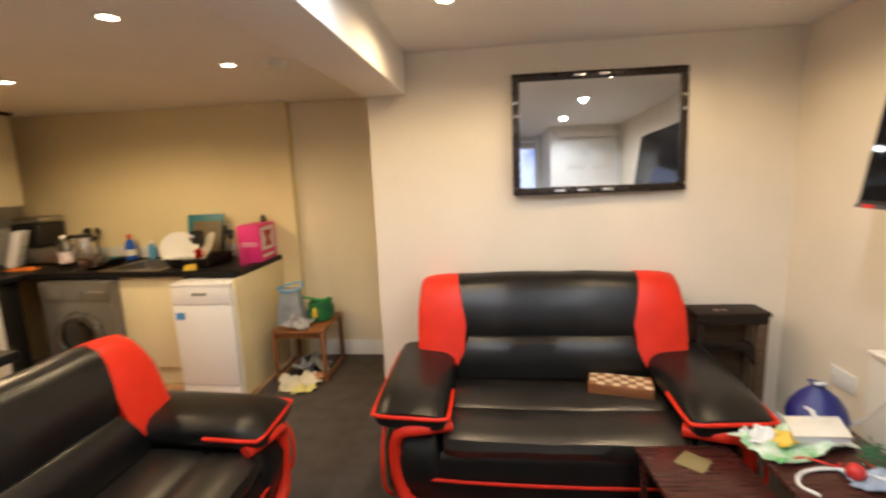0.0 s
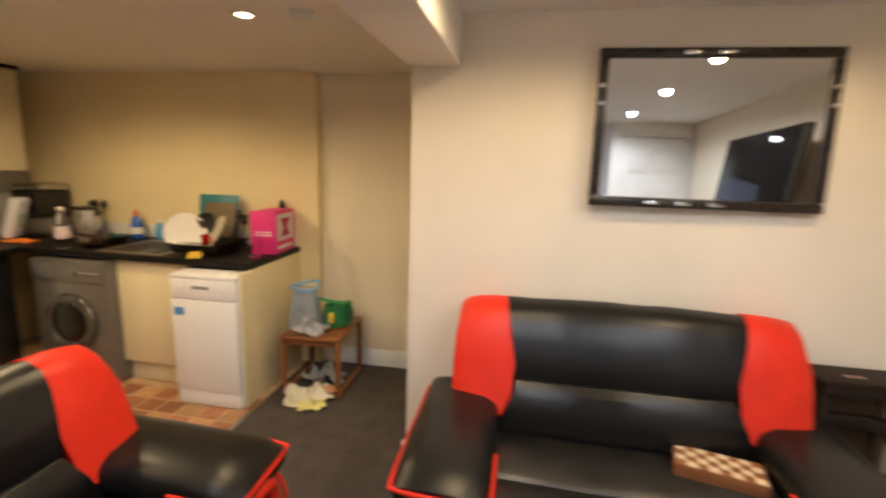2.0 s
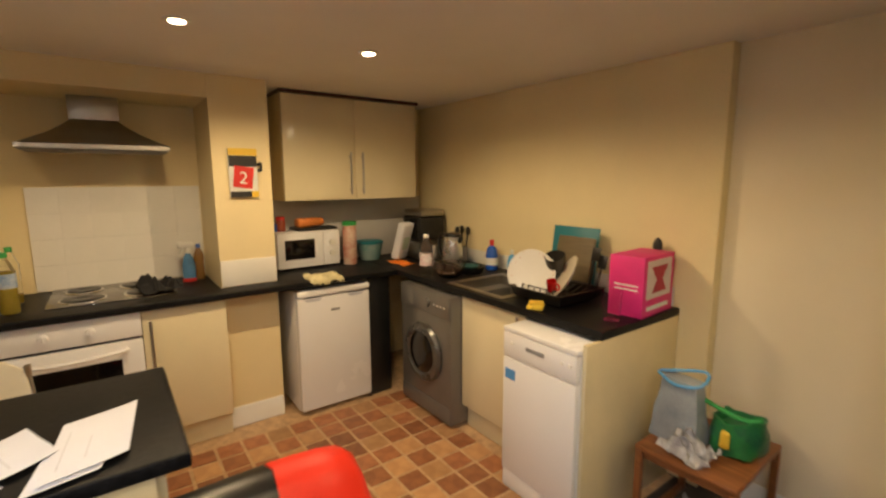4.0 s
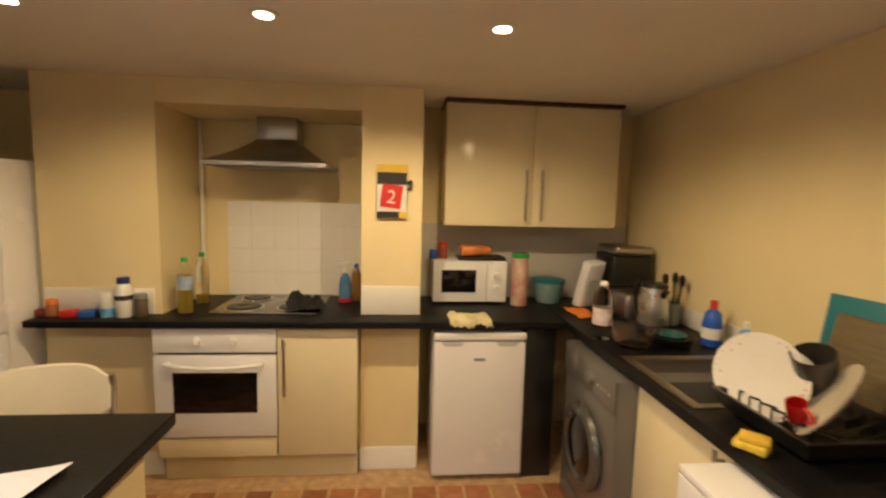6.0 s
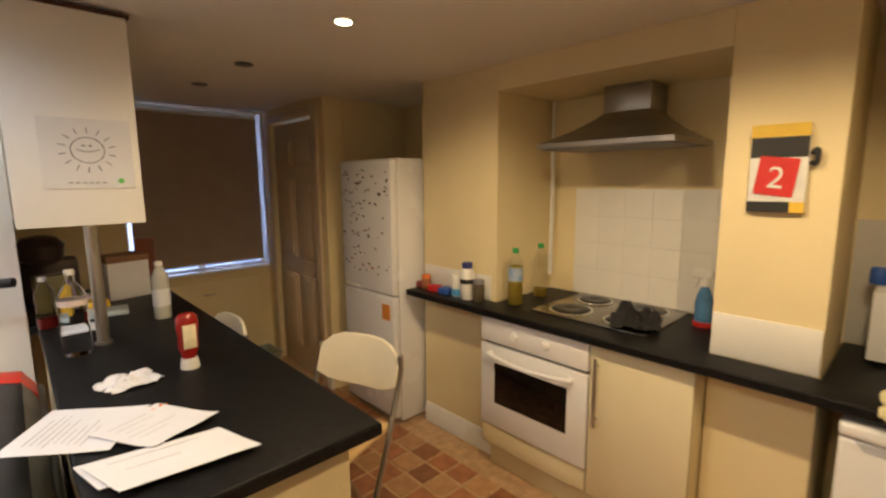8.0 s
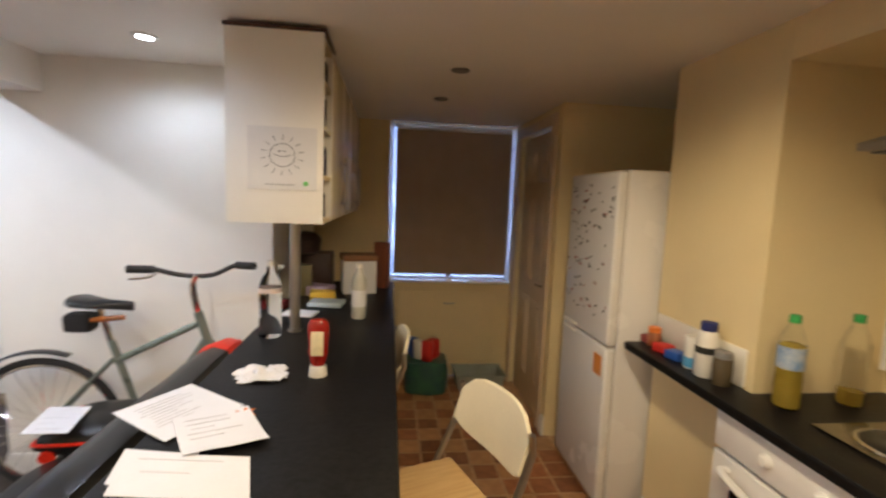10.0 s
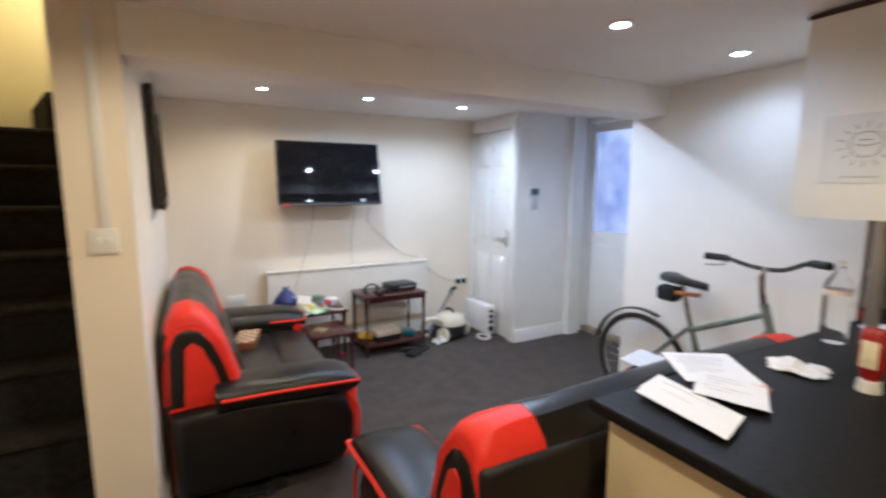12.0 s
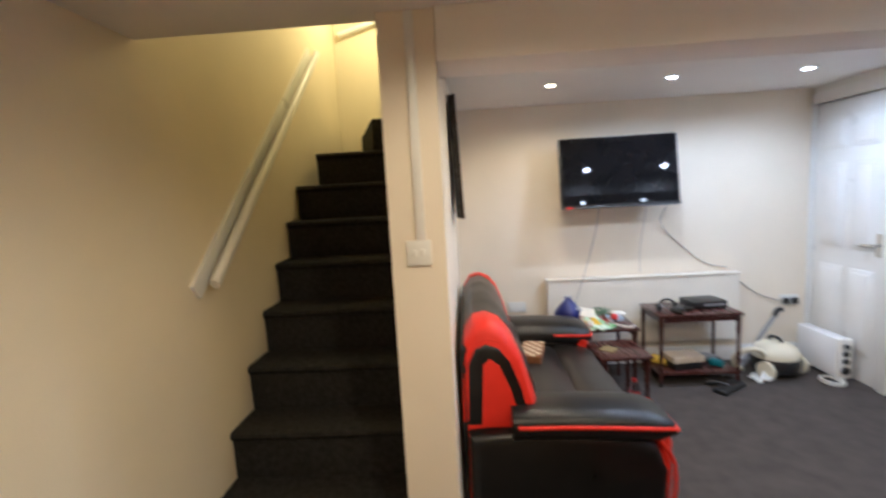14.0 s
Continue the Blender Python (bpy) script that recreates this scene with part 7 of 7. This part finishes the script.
# child's drawing on the end of the wall unit
dr_ = thing("drawing", pose(-1.585, 1.2325, 1.645), "child's pencil drawing of a smiling sun on white card", "drawing")
bm = B()
box(bm, -0.125, 0.125, -0.003, -0.0005, -0.115, 0.115)
part("card", bm, mat("drawing_paper", (0.74, 0.73, 0.72), 0.7, vary=0.03, scale=5), dr_, m=pose(0, 0, 0, 0, 0, 180))
PENCIL = mat("pencil", (0.16, 0.16, 0.17), 0.8, vary=0.1)
def stroke(pts, r=0.0013):
    bm = B()
    tube(bm, [(-x, 0.0042, z) for x, z in pts], r, n=3, seg=5)
    part("pencil_line", bm, PENCIL, dr_)
stroke([(0.046 * math.cos(2 * math.pi * k / 16), 0.012 + 0.042 * math.sin(2 * math.pi * k / 16)) for k in range(17)])
for k in range(14):
    a = 2 * math.pi * k / 14 + 0.2
    stroke([(0.06 * math.cos(a), 0.012 + 0.056 * math.sin(a)), (0.08 * math.cos(a), 0.012 + 0.075 * math.sin(a))])
stroke([(-0.03, 0.016), (-0.012, 0.008), (0.012, 0.008), (0.032, 0.015)])
stroke([(-0.016, 0.026), (-0.006, 0.027)], 0.0022)
stroke([(0.003, 0.027), (0.012, 0.026)], 0.0022)
for k in range(6):
    stroke([(-0.06 + 0.018 * k, -0.098), (-0.052 + 0.018 * k, -0.094), (-0.048 + 0.018 * k, -0.099)])
bm = B()
cyl(bm, 0, 0, 0, 0.003, 0.009, m=pose(-0.085, 0.0035, -0.09, -90, 0, 0))
part("green_dot", bm, flat("green_dot", (0.15, 0.55, 0.12)), dr_)

# things on the open shelves
rnd = random.Random(21)
SHELFC = [BLACKP, flat("dark_green_tin", (0.02, 0.06, 0.04)), flat("navy_tin", (0.02, 0.03, 0.08)), flat("dark_teal_tin", (0.01, 0.07, 0.08)), flat("cocoa_tin", (0.07, 0.035, 0.02)), flat("umber_tin", (0.12, 0.08, 0.05))]
for lv, (z0, room) in enumerate(((0.018, 0.14), (0.188, 0.16), (0.378, 0.14), (0.548, 0.12))):
    for row in range(2):
        for k in range(4):
            c = ORANGE if (lv == 0 and k == 1 and row == 0) else SHELFC[(lv * 2 + k * 3 + row) % 6]
            hgt = 0.075 if c is ORANGE else rnd.uniform(0.72, 0.97) * room
            bottle("food_tin", pose(-1.732 + 0.042 + 0.075 * row + rnd.uniform(0, 0.01), 0.96 + 0.052 + 0.056 * k, 1.405 + z0), "small dark tin on the open shelf", [(0.025, 0), (0.027, 0.003), (0.027, hgt - 0.012), (0.022, hgt - 0.006)], c, GREYP if (lv + k) % 3 else BLACKP, capr(0.023, hgt - 0.0055, hgt), group="tins on the shelf", category="tin")

# ---- bar stools ----
def bar_stool(m, label):
    """Folding bar stool with a back; the sitter faces +x."""
    t = thing("bar_stool", m, label, "stool", "folding bar stools")
    bm = B()
    g = []
    for i in range(9):
        a = -1 + 2 * i / 8
        x = -0.17 - 0.035 * (1 - a * a)
        w = 0.19
        tp = 0.945 - 0.06 * abs(a) ** 4
        bt_ = 0.745 + 0.04 * abs(a) ** 4
        g.append([Vector((x - 0.006, a * w, bt_)), Vector((x + 0.006, a * w, bt_)), Vector((x + 0.006 - 0.035, a * w, tp)), Vector((x - 0.006 - 0.035, a * w, tp))])
    loft(bm, g)
    bmesh.ops.bevel(bm, geom=[e for e in bm.edges if e.calc_face_angle(0) > 1.0], offset=0.004, segments=2, affect="EDGES")
    part("backrest", bm, CREAMPL, t)
    bm = B()
    box(bm, -0.16, 0.17, -0.18, 0.18, 0.625, 0.65, 0.012, 3)
    part("seat", bm, wood("birch", (0.42, 0.27, 0.11), (0.58, 0.40, 0.19), 0.4), t)
    for sy in (-1, 1):
        bm = B()
        tube(bm, [(-0.20, sy * 0.195, 0.90), (-0.17, sy * 0.195, 0.75), (0.20, sy * 0.20, 0.012)], 0.011, n=3)
        part("leg", bm, STEEL, t)
        bm = B()
        tube(bm, [(0.14, sy * 0.175, 0.63), (-0.22, sy * 0.185, 0.012)], 0.011, n=1)
        part("leg", bm, STEEL, t)
    for x, z in ((0.125, 0.17), (-0.15, 0.17)):
        bm = B()
        tube(bm, [(x, -0.19, z), (x, 0.19, z)], 0.009, n=1)
        part("stretcher", bm, STEEL, t)
    return t

bar_stool(pose(-2.125, 1.775, 0, 0, 0, 20), "folding bar stool with cream back and wooden seat")
bar_stool(pose(-1.84, 1.06, 0, 0, 0, 4), "folding bar stool pushed under the breakfast bar")

# bags under the window
fbg = thing("shopping_bag", pose(-2.30, -0.50, 0), "full red and green shopping bag on the vinyl floor", "bag")
bm = B()
loft(bm, [[Vector((0.17 * w * math.copysign(abs(math.cos(a)) ** 0.6, math.cos(a)), 0.13 * w * math.copysign(abs(math.sin(a)) ** 0.6, math.sin(a)), z)) for a in (2 * math.pi * k / 20 for k in range(20))] for w, z in ((0.9, 0.0), (1.0, 0.03), (1.05, 0.15), (1.0, 0.26))])
part("sack", dent(bm, 0.018, 10), mat("green_bag_print", (0.05, 0.16, 0.09), 0.4, second=(0.02, 0.06, 0.10), scale=8, bump=0.3), fbg)
for x, y, c, s_ in ((-0.05, 0.0, RED, 2.0), (0.06, 0.02, WHITEC, 4.0), (0.10, -0.03, BLUE, 6.0), (0.0, 0.05, RED, 8.0)):
    bm = B()
    box(bm, -0.05, 0.05, -0.04, 0.04, 0.262, 0.42, 0.025, 3)
    part("packet", dent(bm, 0.018, 12, s_), c, fbg, m=pose(x, y, 0, 0, 0, 20 * s_))
tyb = thing("clear_tray", pose(-2.74, -0.60, 0), "clear plastic storage tray on the floor", "tray")
bm = B()
rings = [[Vector((sx * (0.20 + e), sy * (0.13 + e), z)) for sx, sy in ((-1, -1), (1, -1), (1, 1), (-1, 1))] for e, z in ((-0.02, 0), (0.0, 0.12), (0.01, 0.12), (0.008, 0.126), (-0.006, 0.122), (-0.028, 0.006))]
loft(bm, rings)
part("tray", bm, mat("grey_clear_plastic", (0.34, 0.38, 0.34), 0.2, vary=0.1, scale=6), tyb)

# ---- vinyl floor squares ----
P_ = 0.142
bm = B()
box(bm, -P_ / 2 + 0.008, P_ / 2 - 0.008, -P_ / 2 + 0.008, P_ / 2 - 0.008, -0.003, 0.0, 0.0015, 1)
t_me = [mesh_of("floor_tile", bm.copy(), TILE), mesh_of("floor_tile", bm, TILE2)]
rnd = random.Random(33)
for i in range(12):
    for j in range(33):
        x, y = -1.352 - P_ * (i + 0.5), 3.82 - P_ * (j + 0.5)
        if x < -3.05 or y < -0.75 or (j > 26 and i > 9):
            continue
        ob = new("floor_tile", t_me[0 if (i + j) % 2 == 0 or rnd.random() < 0.35 else 1])
        ob.parent = lino
        ob.matrix_basis = pose(x, y, 0.0015, 0, 0, 90 * rnd.randrange(4))
